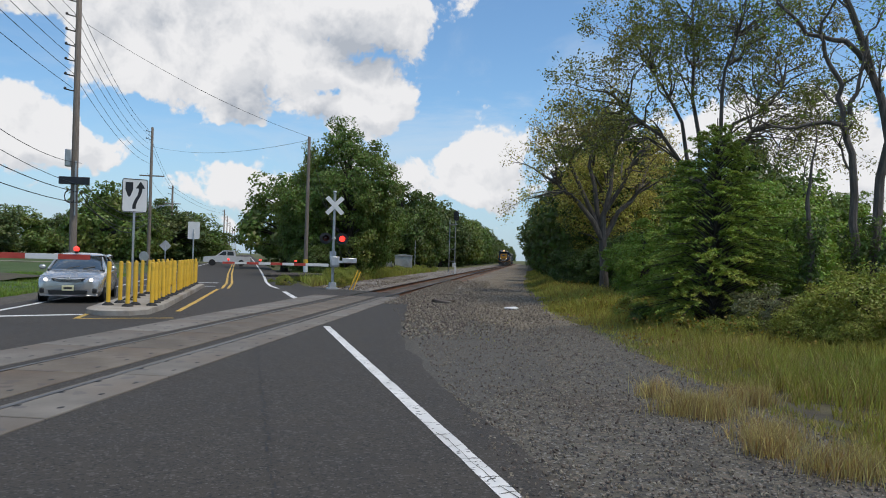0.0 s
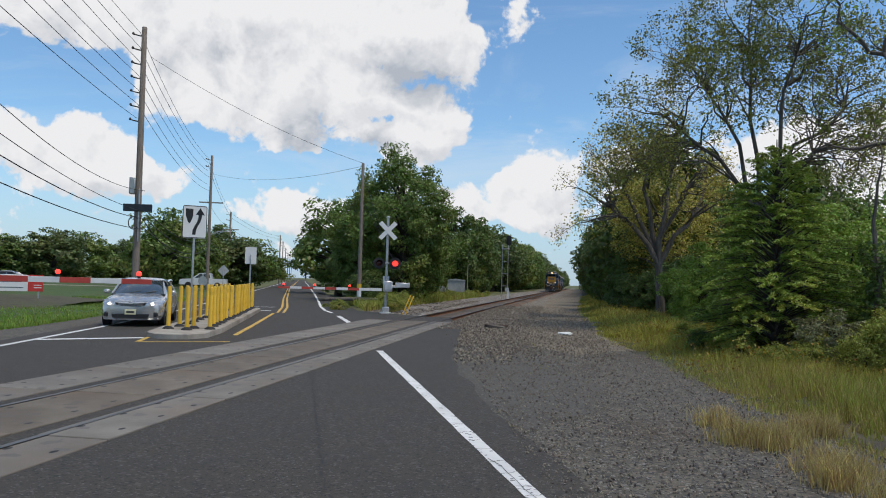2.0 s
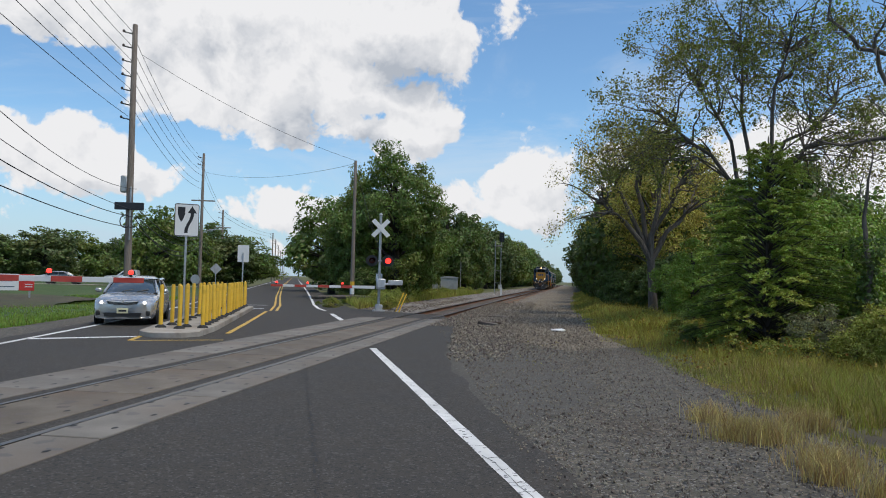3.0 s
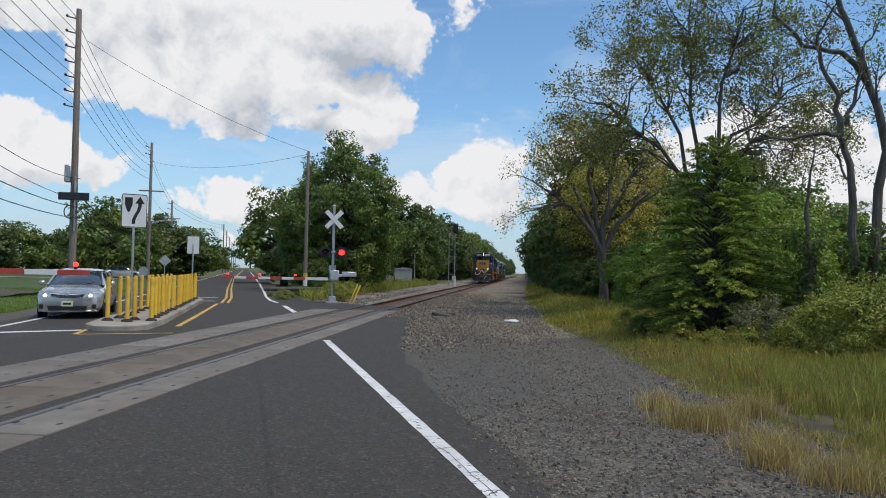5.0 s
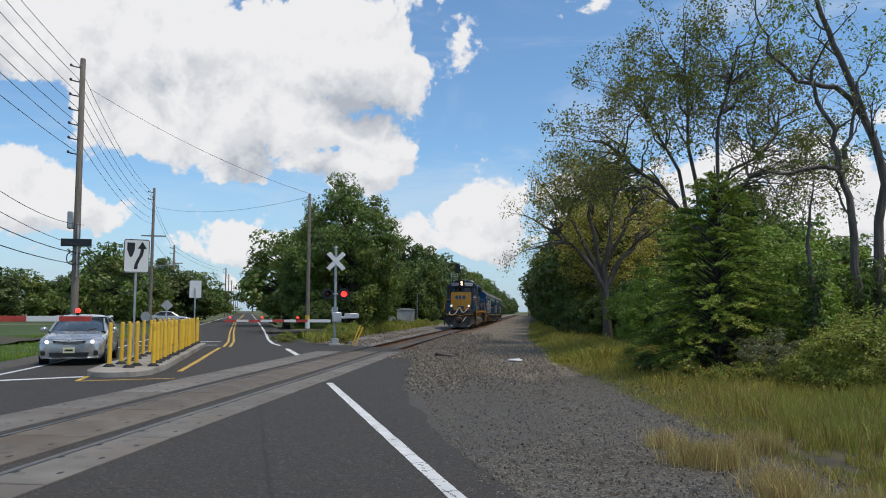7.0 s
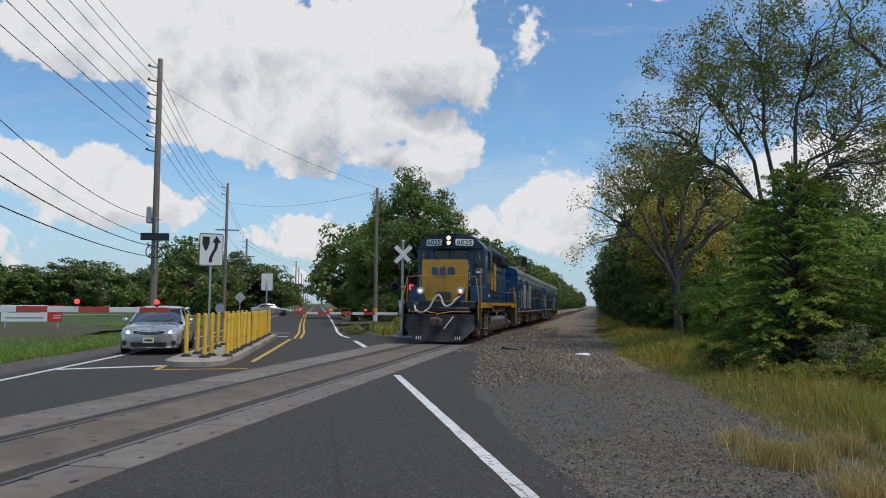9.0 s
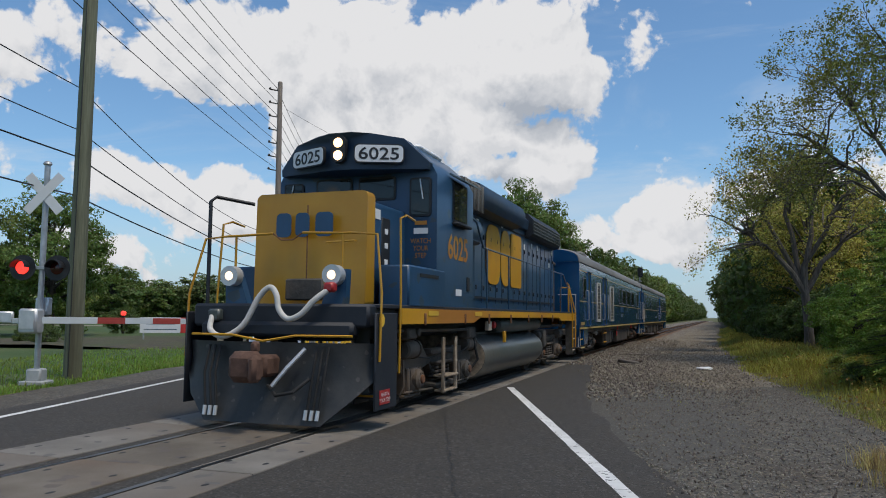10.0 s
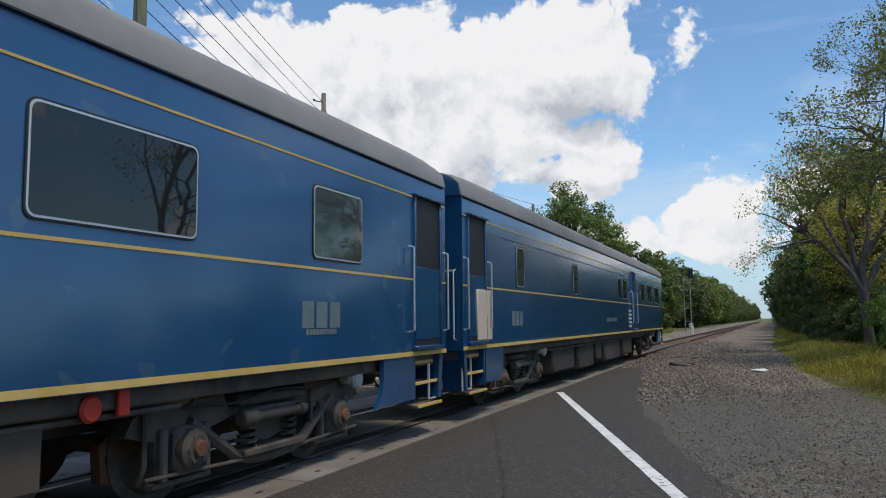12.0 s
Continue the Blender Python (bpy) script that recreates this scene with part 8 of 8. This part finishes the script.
def bare_tree(x, y, stems, n_leaf, seed, leaf, levels=3):
    """A dark, crooked tree: each stem follows its bends, and side limbs break out along it."""
    rng, rs = random.Random(seed), np.random.RandomState(seed)
    t = thing("bare_tree", "dark twisted tree with ivy on its trunk and few leaves", "tree", at=pose(x, y, -0.1))
    g, tips = Geo(), []
    for r0, r1, pts in stems:
        pts = [Vector(p) for p in pts]
        fine = []
        for i in range(len(pts) - 1):
            for u in (0.0, 0.34, 0.67):
                fine.append(pts[i].lerp(pts[i + 1], u) + Vector((rng.gauss(0, 0.025), rng.gauss(0, 0.05), rng.gauss(0, 0.02))))
        fine.append(pts[-1])
        n = len(fine)
        g.tube(fine, [r0 + (r1 - r0) * i / (n - 1) for i in range(n)], 9, caps=False)
        for i in range(n // 3, n, 2):
            d = (fine[i] - fine[i - 1]).normalized()
            d = d + Vector((rng.gauss(0, 0.9), rng.gauss(0, 0.7), rng.gauss(0.1, 0.5)))
            grow(g, rng, fine[i], d, rng.uniform(0.55, 1.0), max(0.012, (r0 + (r1 - r0) * i / n) * 0.42), levels, tips, 46, 0.02, 0.26, 0.78)
        grow(g, rng, fine[-1], fine[-1] - fine[-2], 0.9, r1 * 0.9, levels, tips, 40, 0.04, 0.22, 0.78)
    part("trunk", g, "bark", t, "dark crooked limbs", fix=False)
    base = np.array([tuple(p) for p, _ in tips])[rs.randint(0, len(tips), n_leaf)]
    crown = new("crown", leaf_mesh("crown", base + rs.normal(scale=0.14, size=(n_leaf, 3)), 0.10, leaf, rs))
    crown.parent = t
    return t


def ivy(tree, seed, top, n):
    rs = np.random.RandomState(seed)
    u, a = rs.uniform(0, top, n), rs.uniform(0, 6.28, n)
    r = 0.18 + 0.14 * rs.random_sample(n) + 0.10 * np.sin(u * 3 + seed)
    iv = new("ivy", leaf_mesh("ivy", np.stack([r * np.cos(a), r * np.sin(a), u], 1), 0.11, "leaf_dark", rs, np.stack([np.cos(a), np.sin(a), 0 * a], 1)))
    iv.parent = tree
    tagged(iv, "dark ivy on the trunk")


ivy(bare_tree(8.1, 18.7, [(0.11, 0.035, [(0, 0, 0), (0.02, 0, 2.3), (-0.08, 0, 4.0), (-0.25, 0, 5.2), (-0.34, 0.1, 6.1), (-0.72, 0.1, 6.8), (-0.8, 0.1, 7.6)]),
                          (0.06, 0.015, [(-0.25, 0, 5.1), (-0.9, 0, 5.2), (-1.6, 0.1, 5.05), (-2.3, 0.2, 5.3)]),
                          (0.06, 0.02, [(-0.2, 0, 5.4), (0.05, 0, 6.2), (0.25, 0.1, 7.3)])], 420, 31, "leaf_mid"), 31, 2.6, 1500)
ivy(bare_tree(8.75, 19.0, [(0.13, 0.045, [(0, 0, 0), (-0.05, 0, 2.2), (0.22, 0, 4.8), (-0.12, 0, 6.4), (-0.65, 0.1, 8.0), (-1.05, 0.1, 9.0), (-1.3, 0.1, 10.2)]),
                           (0.08, 0.02, [(-0.12, 0, 6.4), (-0.75, 0, 7.2), (-1.7, 0.1, 7.4), (-2.3, 0.1, 8.2), (-2.6, 0.2, 9.2)]),
                           (0.07, 0.02, [(0.2, 0, 5.0), (0.9, 0, 6.6), (1.3, 0.2, 8.4)])], 1700, 37, "leaf_bright"), 37, 3.0, 1700)
# a broken, ivy-grown stem between them and the cedar
ivy(bare_tree(7.05, 18.6, [(0.09, 0.02, [(0, 0, 0), (0.05, 0, 2.2), (-0.05, 0, 3.4), (0.10, 0, 4.6)])], 60, 43, "leaf_mid", 2), 43, 2.9, 1500)

# broadleaf trees, built once and repeated
maple = dense_tree("maple_tree", "large green maple tree behind the crossing signal", 11.6, 9.6, "leaf_maple", 280, 150, 0.25, 41, low=0.10, clump_r=1.0)
maple.matrix_basis = pose(-12.1, 57.0, -0.28) @ Matrix.Diagonal((0.86, 0.9, 0.98, 1))
copy_thing(maple, pose(-15.3, 58.5, -0.28, 0, 0, 120) @ Matrix.Diagonal((0.60, 0.62, 0.80, 1)))
copy_thing(maple, pose(-11.7, 61.0, -0.28, 0, 0, 200) @ Matrix.Diagonal((0.55, 0.55, 0.62, 1)))
copy_thing(maple, pose(-14.4, 74.0, -0.28, 0, 0, 260) @ Matrix.Diagonal((0.72, 0.72, 0.72, 1)))
wood_a = dense_tree("woodland_tree", "green woodland tree beside the railway", 9.0, 8.0, "leaf_far", 150, 70, 0.42, 51, low=0.04, clump_r=1.05)
wood_b = dense_tree("woodland_tree", "dark green woodland tree beside the railway", 9.5, 7.0, "leaf_dark", 150, 70, 0.40, 53, low=0.04, clump_r=1.0)
wood_c = dense_tree("woodland_tree", "green woodland tree beside the railway", 8.0, 8.5, "leaf_maple", 140, 70, 0.42, 57, low=0.04, clump_r=1.1)
spots = []
rt = random.Random(99)
for i in range(34):        # left of the line
    y = 78 + i * 9.0 + rt.uniform(-2, 2)
    spots.append((tx(y) - (14.5 if y < 118 else 11.0) - rt.uniform(0, 2.5), y, rt.uniform(0.98, 1.22) * (1 + 0.14 * (y > 150))))
    if i % 2 == 0:
        spots.append((tx(y) - 18 - rt.uniform(0, 5), y + 3, rt.uniform(0.95, 1.2)))
for i in range(30):        # right of the line
    y = 52 + i * 9.5 + rt.uniform(-2, 2)
    spots.append((tx(y) + 11.0 + rt.uniform(0, 1.8), y, rt.uniform(0.85, 1.08) * (1 + 0.2 * (y > 100))))
    if i % 2 == 0:
        spots.append((tx(y) + 17 + rt.uniform(0, 5), y + 4, rt.uniform(0.9, 1.15)))
for i in range(16):        # far along the line, closing towards its end
    y = 395 + i * 32
    spots.append((tx(y) - 9.5 - rt.uniform(0, 3), y, rt.uniform(1.1, 1.35)))
    spots.append((tx(y) + 11.5 + rt.uniform(0, 3), y - 40, rt.uniform(1.1, 1.3)))
firsts = {0: wood_a, 1: wood_b, 2: wood_c}
for i, (x, y, s) in enumerate(spots):
    right = x > 0
    k = rt.choice((1, 1, 0)) if right else rt.choice((0, 0, 2, 1))
    m = pose(x, y, -0.28, 0, 0, rt.uniform(0, 360)) @ Matrix.Diagonal((s, s, s * rt.uniform(0.92, 1.08), 1))
    ob = firsts.pop(k, None)
    if ob is not None:
        ob.matrix_basis = m
    else:
        copy_thing((wood_a, wood_b, wood_c)[k], m)
# the tree line across the fields on the far left, and trees along the road
for i in range(30):
    az = radians(-62 + i * 1.33 + rt.uniform(-0.5, 0.5))
    d = rt.uniform(112, 150)
    s = rt.uniform(0.75, 1.15)
    copy_thing(rt.choice((wood_a, wood_b, wood_a, wood_c)), pose(math.sin(az) * d, math.cos(az) * d, -0.3, 0, 0, rt.uniform(0, 360)) @ Matrix.Diagonal((s * 1.05, s * 1.05, s * 0.72, 1)))
for i in range(26):
    a = 130 + i * 17
    for b in (-16 - rt.uniform(0, 5), 11 + rt.uniform(0, 4)):
        if b > 0 and a < 180:
            continue
        p = rd(a + rt.uniform(-4, 4), b)
        s = rt.uniform(0.85, 1.2)
        copy_thing(rt.choice((wood_a, wood_b, wood_c)), pose(p.x, p.y, -0.28, 0, 0, rt.uniform(0, 360)) @ Matrix.Scale(s, 4))
for a, b, s in ((66, 8.5, 0.8), (76, 8.0, 0.85), (88, 8.5, 0.9), (102, 9, 0.95), (118, 9, 0.95), (136, 9.5, 1.0), (155, 9.5, 1.0), (100, -17, 0.95), (112, -15, 0.85)):
    p = rd(a, b)
    copy_thing(wood_b if b > 0 else wood_c, pose(p.x, p.y, -0.28, 0, 0, a * 7) @ Matrix.Scale(s, 4))
# dark tree on the lawn's edge at far left
copy_thing(maple, pose(-43.0, 42.0, -0.28, 0, 0, 60) @ Matrix.Diagonal((0.92, 0.92, 0.90, 1)))
copy_thing(wood_b, pose(-51, 40.0, -0.28, 0, 0, 60) @ Matrix.Scale(0.9, 4))
# trees across the road behind the viewer, mirrored in the coaches' panes
for x, y, s in ((15, -4, 0.9), (19, -13, 1.05), (14, -20, 0.95), (22, -28, 1.1), (15, -37, 1.0), (20, -47, 1.1), (14, -57, 1.0), (24, -4, 1.0), (17, -68, 1.1)):
    copy_thing(rt.choice((wood_a, wood_b, wood_c)), pose(x, y, -0.28, 0, 0, x * 31 + y) @ Matrix.Scale(s, 4))
# trees across the field on the right
for x, y, s in ((26, 62, 0.75), (33, 60, 0.8), (20, 66, 0.8), (40, 58, 0.85), (14.5, 60, 0.9), (47, 52, 0.8), (30, 44, 0.5), (18, 50, 0.75)):
    copy_thing(rt.choice((wood_a, wood_c)), pose(x, y, -0.28, 0, 0, x * 31) @ Matrix.Scale(s, 4))

# shrubs
bush = dense_tree("bush", "leafy green bush in the verge", 1.9, 2.2, "leaf_mid", 100, 110, 0.085, 61, low=0.02, clump_r=0.30, category="bush")
bush_dark = dense_tree("bush", "dark green bush under the trees", 2.4, 2.8, "leaf_dark", 110, 90, 0.11, 63, low=0.02, clump_r=0.36, category="bush")
bush_vine = dense_tree("bush", "bright green vine-covered bush", 2.8, 2.2, "leaf_bright", 120, 130, 0.085, 65, low=0.02, clump_r=0.30, category="bush")
bush_grey = dense_tree("bush", "pale grey-green rounded bush in the grass", 1.25, 1.7, "leaf_grey", 90, 120, 0.055, 67, low=0.02, clump_r=0.22, category="bush")
weedy = dense_tree("bush", "tangle of weeds and saplings in the verge", 1.7, 2.4, "weed", 110, 110, 0.07, 69, low=0.02, clump_r=0.34, category="bush")
bush.matrix_basis = pose(3.55, 22.5, -0.15) @ Matrix.Scale(0.42, 4)
bush_dark.matrix_basis = pose(4.3, 46, -0.1)
bush_vine.matrix_basis = pose(5.9, 34.5, -0.1) @ Matrix.Scale(1.25, 4)
bush_grey.matrix_basis = pose(5.75, 17.4, -0.1)
weedy.matrix_basis = pose(7.4, 16.4, -0.1)
for x, y, s in ((5.4, 44.5, 1.15), (6.6, 43, 1.5), (4.6, 49, 1.4), (7.5, 38, 1.4), (8.6, 33, 1.6), (6.6, 36.5, 1.1), (9.5, 28, 1.7), (8.0, 26, 1.3), (5.3, 52, 1.6), (3.6, 20.4, 0.30)):
    copy_thing(bush_dark, pose(x, y, -0.15, 0, 0, x * 77) @ Matrix.Scale(s, 4))
for x, y, s in ((7.4, 23.5, 1.15), (6.7, 21.6, 0.95), (7.6, 21.9, 1.0), (8.6, 25, 1.2), (6.6, 27, 1.05), (5.4, 31, 0.8), (10.2, 24, 1.0)):
    copy_thing(bush_vine, pose(x, y, -0.15, 0, 0, x * 77) @ Matrix.Scale(s, 4))
for x, y, s in ((4.3, 29, 0.75), (4.8, 26.5, 0.8), (3.9, 33, 0.8), (4.0, 24.5, 0.6), (4.35, 17.3, 0.55), (5.0, 16.9, 0.45), (6.6, 19.4, 0.9), (7.6, 20.6, 1.2), (9.0, 21.5, 1.4), (10.5, 21, 1.5), (11.8, 20, 1.4), (12.6, 23, 1.7), (14, 26, 1.6), (11, 27, 1.7)):
    copy_thing(bush, pose(x, y, -0.15, 0, 0, x * 77) @ Matrix.Scale(s, 4))
for x, y, s in ((5.2, 17.0, 0.42), (6.1, 16.5, 0.5), (4.1, 18.4, 0.36), (7.0, 15.9, 0.55), (3.9, 19.6, 0.32), (4.6, 17.4, 0.34), (6.6, 17.0, 0.7), (8.6, 16.8, 0.9), (9.6, 16.2, 0.8), (10.6, 17.4, 1.0), (8.0, 18.0, 1.0), (11.5, 16.5, 0.9), (4.6, 21.6, 0.5), (12.6, 18.3, 1.1), (9.2, 19.4, 1.0)):
    copy_thing(weedy, pose(x, y, -0.1, 0, 0, x * 77) @ Matrix.Scale(s, 4))
copy_thing(bush_grey, pose(6.5, 18.0, -0.1, 0, 0, 40) @ Matrix.Scale(0.8, 4))
for i in range(22):
    y = 39 + i * 3.4
    copy_thing(rt.choice((weedy, bush, weedy)), pose(tx(y) - 5.4 - rt.uniform(0, 3.2), y, -0.15, 0, 0, i * 50) @ Matrix.Scale(rt.uniform(0.35, 0.6), 4))
for a, b, s in ((41, 4.9, 0.5), (44, 5.6, 0.55), (47, 5.2, 0.6), (50, 6.5, 0.6), (54, 4.6, 1.0), (57, 5.2, 1.2), (62, 4.8, 1.2)):
    p = rd(a, b)
    copy_thing(weedy if a < 52 else bush_dark, pose(p.x, p.y, -0.1, 0, 0, a * 9) @ Matrix.Scale(s, 4))
for a, b, s in ((52, -33, 0.9), (46, -27, 0.6), (60, -24, 0.9), (38, -19, 0.5), (40, -21, 0.45)):
    p = rd(a, b)
    copy_thing(bush_dark, pose(p.x, p.y, -0.1, 0, 0, a * 9) @ Matrix.Scale(s, 4))


# ---------- grass ----------
def blades(name, spots_xyh, mat, rs, width, label):
    """Grass blades, each a bent, tapering strip."""
    a = np.asarray(spots_xyh)
    n = len(a)
    ang = rs.uniform(0, 2 * np.pi, n)
    side = np.stack([np.cos(ang), np.sin(ang), np.zeros(n)], 1)
    lean = rs.normal(scale=0.30, size=(n, 2)) * a[:, 2:3]
    base = np.stack([a[:, 0], a[:, 1], np.full(n, -0.05)], 1)
    mid = base + np.stack([lean[:, 0] * 0.35, lean[:, 1] * 0.35, a[:, 2] * 0.6], 1)
    tip = base + np.stack([lean[:, 0], lean[:, 1], a[:, 2]], 1)
    w = (width * rs.uniform(0.6, 1.3, n))[:, None]
    v = np.empty((n, 5, 3))
    v[:, 0], v[:, 1] = base - side * w, base + side * w
    v[:, 2], v[:, 3] = mid + side * w * 0.8, mid - side * w * 0.8
    v[:, 4] = tip
    me = bpy.data.meshes.new(name)
    me.vertices.add(n * 5)
    me.vertices.foreach_set("co", v.reshape(-1))
    idx = (np.arange(n)[:, None] * 5 + np.array([0, 1, 2, 3, 3, 2, 4])[None]).reshape(-1)
    me.loops.add(n * 7)
    me.loops.foreach_set("vertex_index", idx.astype(np.int32))
    me.polygons.add(n * 2)
    st_ = (np.arange(n)[:, None] * 7 + np.array([0, 4])[None]).reshape(-1)
    me.polygons.foreach_set("loop_start", st_.astype(np.int32))
    me.materials.append(M[mat])
    me.update(calc_edges=True)
    return tagged(new(name, me), label, "grass", kind="stuff")


def grass():
    rs = np.random.RandomState(5)

    def edge(y):
        return np.interp(y, [-6, 6.5, 8.4, 11.8, 17.9, 21.8, 46, 90, 180, 300], [3.2, 3.1, 3.05, 2.65, 2.15, 1.45, 1.1, 2.2, 4.6, 7.2])

    def field(n, y0, y1, power, reach, h0, h1, patch=0.0, dens=0.35):
        y = y0 + (y1 - y0) * rs.uniform(0, 1, n * 2) ** power
        x = edge(y) + reach * rs.uniform(0, 1, n * 2) ** 1.1 + rs.normal(scale=0.12, size=n * 2)
        keep = np.array([smooth_noise(p, q, 0.9, 21) + 0.7 * smooth_noise(p, q, 2.7, 23) > patch - min(1.2, (p - e) * dens) for p, q, e in zip(x, y, edge(y))])
        x, y = x[keep][:n], y[keep][:n]
        k = np.array([0.75 + 0.5 * smooth_noise(p, q, 0.7, 31) for p, q in zip(x, y)])
        near = np.clip((x - edge(y)) / 1.2, 0.35, 1.0)
        return np.stack([x, y, rs.uniform(h0, h1, len(x)) * k * near], 1)

    blades("tall_grass", field(60000, 4.5, 30, 1.5, 6.5, 0.25, 0.62), "grass", rs, 0.0055, "tall yellow-green grass along the verge")
    blades("tall_grass", field(30000, 25, 120, 1.6, 3.6, 0.35, 0.75), "grass", rs, 0.014, "tall yellow-green grass along the lane")
    blades("dry_grass", field(22000, 4.0, 16, 1.3, 2.6, 0.12, 0.42, 0.05, 0.2), "grass_dry", rs, 0.005, "dry straw-coloured grass at the gravel's edge")
    tuft = []
    for cx, cy, r, n in ((2.15, 8.6, 0.42, 1500), (2.5, 7.4, 0.30, 800), (2.75, 6.4, 0.35, 1000), (1.9, 9.6, 0.25, 400), (2.3, 6.9, 0.2, 500), (2.9, 9.4, 0.3, 900)):
        q = rs.normal(scale=r * 0.55, size=(n, 2))
        tuft.append(np.stack([cx + q[:, 0], cy + q[:, 1] * 0.8, rs.uniform(0.12, 0.34, n)], 1))
    blades("grass_tuft", np.concatenate(tuft), "grass_dry", rs, 0.004, "tufts of dry grass growing in the gravel")
    # seed heads and yellow flowers over the grass
    f = field(1300, 14, 45, 1.3, 3.0, 0.4, 0.75)
    fl = new("wildflowers", leaf_mesh("wildflowers", np.stack([f[:, 0], f[:, 1], f[:, 2] + 0.02], 1), 0.05, "flower", rs, aspect=0.9))
    tagged(fl, "small yellow wildflowers over the grass", "flowers", kind="stuff")
    # weeds left of the line and by the far signal
    y = 37 + 60 * rs.uniform(0, 1, 26000) ** 1.4
    x = np.array([tx(q) for q in y]) - 4.6 - 7.0 * rs.uniform(0, 1, len(y))
    keep = np.array([((Vector((p, q, 0))).dot(RN) > 3.3) for p, q in zip(x, y)])
    blades("trackside_weeds", np.stack([x[keep], y[keep], rs.uniform(0.2, 0.6, keep.sum())], 1), "weed", rs, 0.018, "green weeds along the far side of the track")
    x = rs.uniform(-0.9, 0.2, 500)
    y = rs.uniform(14, 21, 500)
    keep = np.array([smooth_noise(p, q, 1.6, 41) > 0.12 for p, q in zip(x, y)])
    blades("sparse_weeds", np.stack([x[keep], y[keep], rs.uniform(0.03, 0.09, keep.sum())], 1), "weed", rs, 0.008, "sparse weeds in the broken asphalt")
    # mown lawn fringe
    a = 10 + 45 * rs.uniform(0, 1, 30000) ** 1.3
    b = -np.interp(a, [10, 12, 30, 60], [8.6, 8.6, 7.5, 7.3]) - 7 * rs.uniform(0, 1, len(a)) ** 1.6
    px, py = RU.x * a + RN.x * b, RU.y * a + RN.y * b
    blades("lawn_grass", np.stack([px, py, rs.uniform(0.07, 0.16, len(a))], 1), "leaf_bright", rs, 0.012, "short green lawn grass")


grass()

# ---------- what moves ----------
def train_front(t):
    """Where the plow stands on the line at t seconds."""
    if t < 8.5:
        return 41.45 + (8.5 - t) * 21.7
    return float(np.interp(t, [8.5, 9.0, 10.0, 10.5, 11.0, 11.5, 12.0, 12.5], [41.45, 30.8, 9.5, -1.1, -12.05, -23.3, -34.6, -45.9]))


def on_track(y0, length):
    """The pose of a vehicle whose front stands at y0."""
    xa, xb = tx(y0), tx(y0 + length)
    return pose(xa, y0, 0.022, 0, 0, -math.degrees(math.atan2(xb - xa, length)))


def motions():
    # a pickup driving off along the side road, and a car that comes along it and turns away down the road
    side = [(0, -5.0), (0.3, -5.7), (1.2, -10), (1.7, -12.5), (2.1, -15.0), (2.6, -19.6), (3.2, -22.6), (3.6, -25), (5.5, -38), (12, -85)]
    walk(lawn_car, [(v, Matrix.Translation(rd(95, b, 0.03)) @ pose(0, 0, 0, 0, 0, turn - 90)) for v, b in side])
    walk(far_car, [(v, Matrix.Translation(rd(a, b, 0.03)) @ pose(0, 0, 0, 0, 0, turn + r)) for v, a, b, r in (
        (0, 97, -43.5, 90), (2.1, 97, -30.3, 90), (3.0, 97, -24.4, 90), (5.3, 97, -10.5, 90), (7.5, 97, -6.0, 90), (8.5, 97, -4.2, 90), (9.0, 97, -3.4, 100), (9.5, 98, -2.2, 140), (10.2, 104, -1.0, 175), (12, 130, -0.7, 180))])
    times = [i * 0.5 for i in range(17)] + [8.3 + 0.1 * i for i in range(38)]
    times = sorted(set(round(v, 2) for v in times))
    for vehicle, back, length in ((loco, 0.0, 18.0), (coach_a, 18.66, 26.6), (coach_b, 46.0, 27.0)):
        walk(vehicle, [(v, on_track(train_front(v) + back, length)) for v in times])


motions()
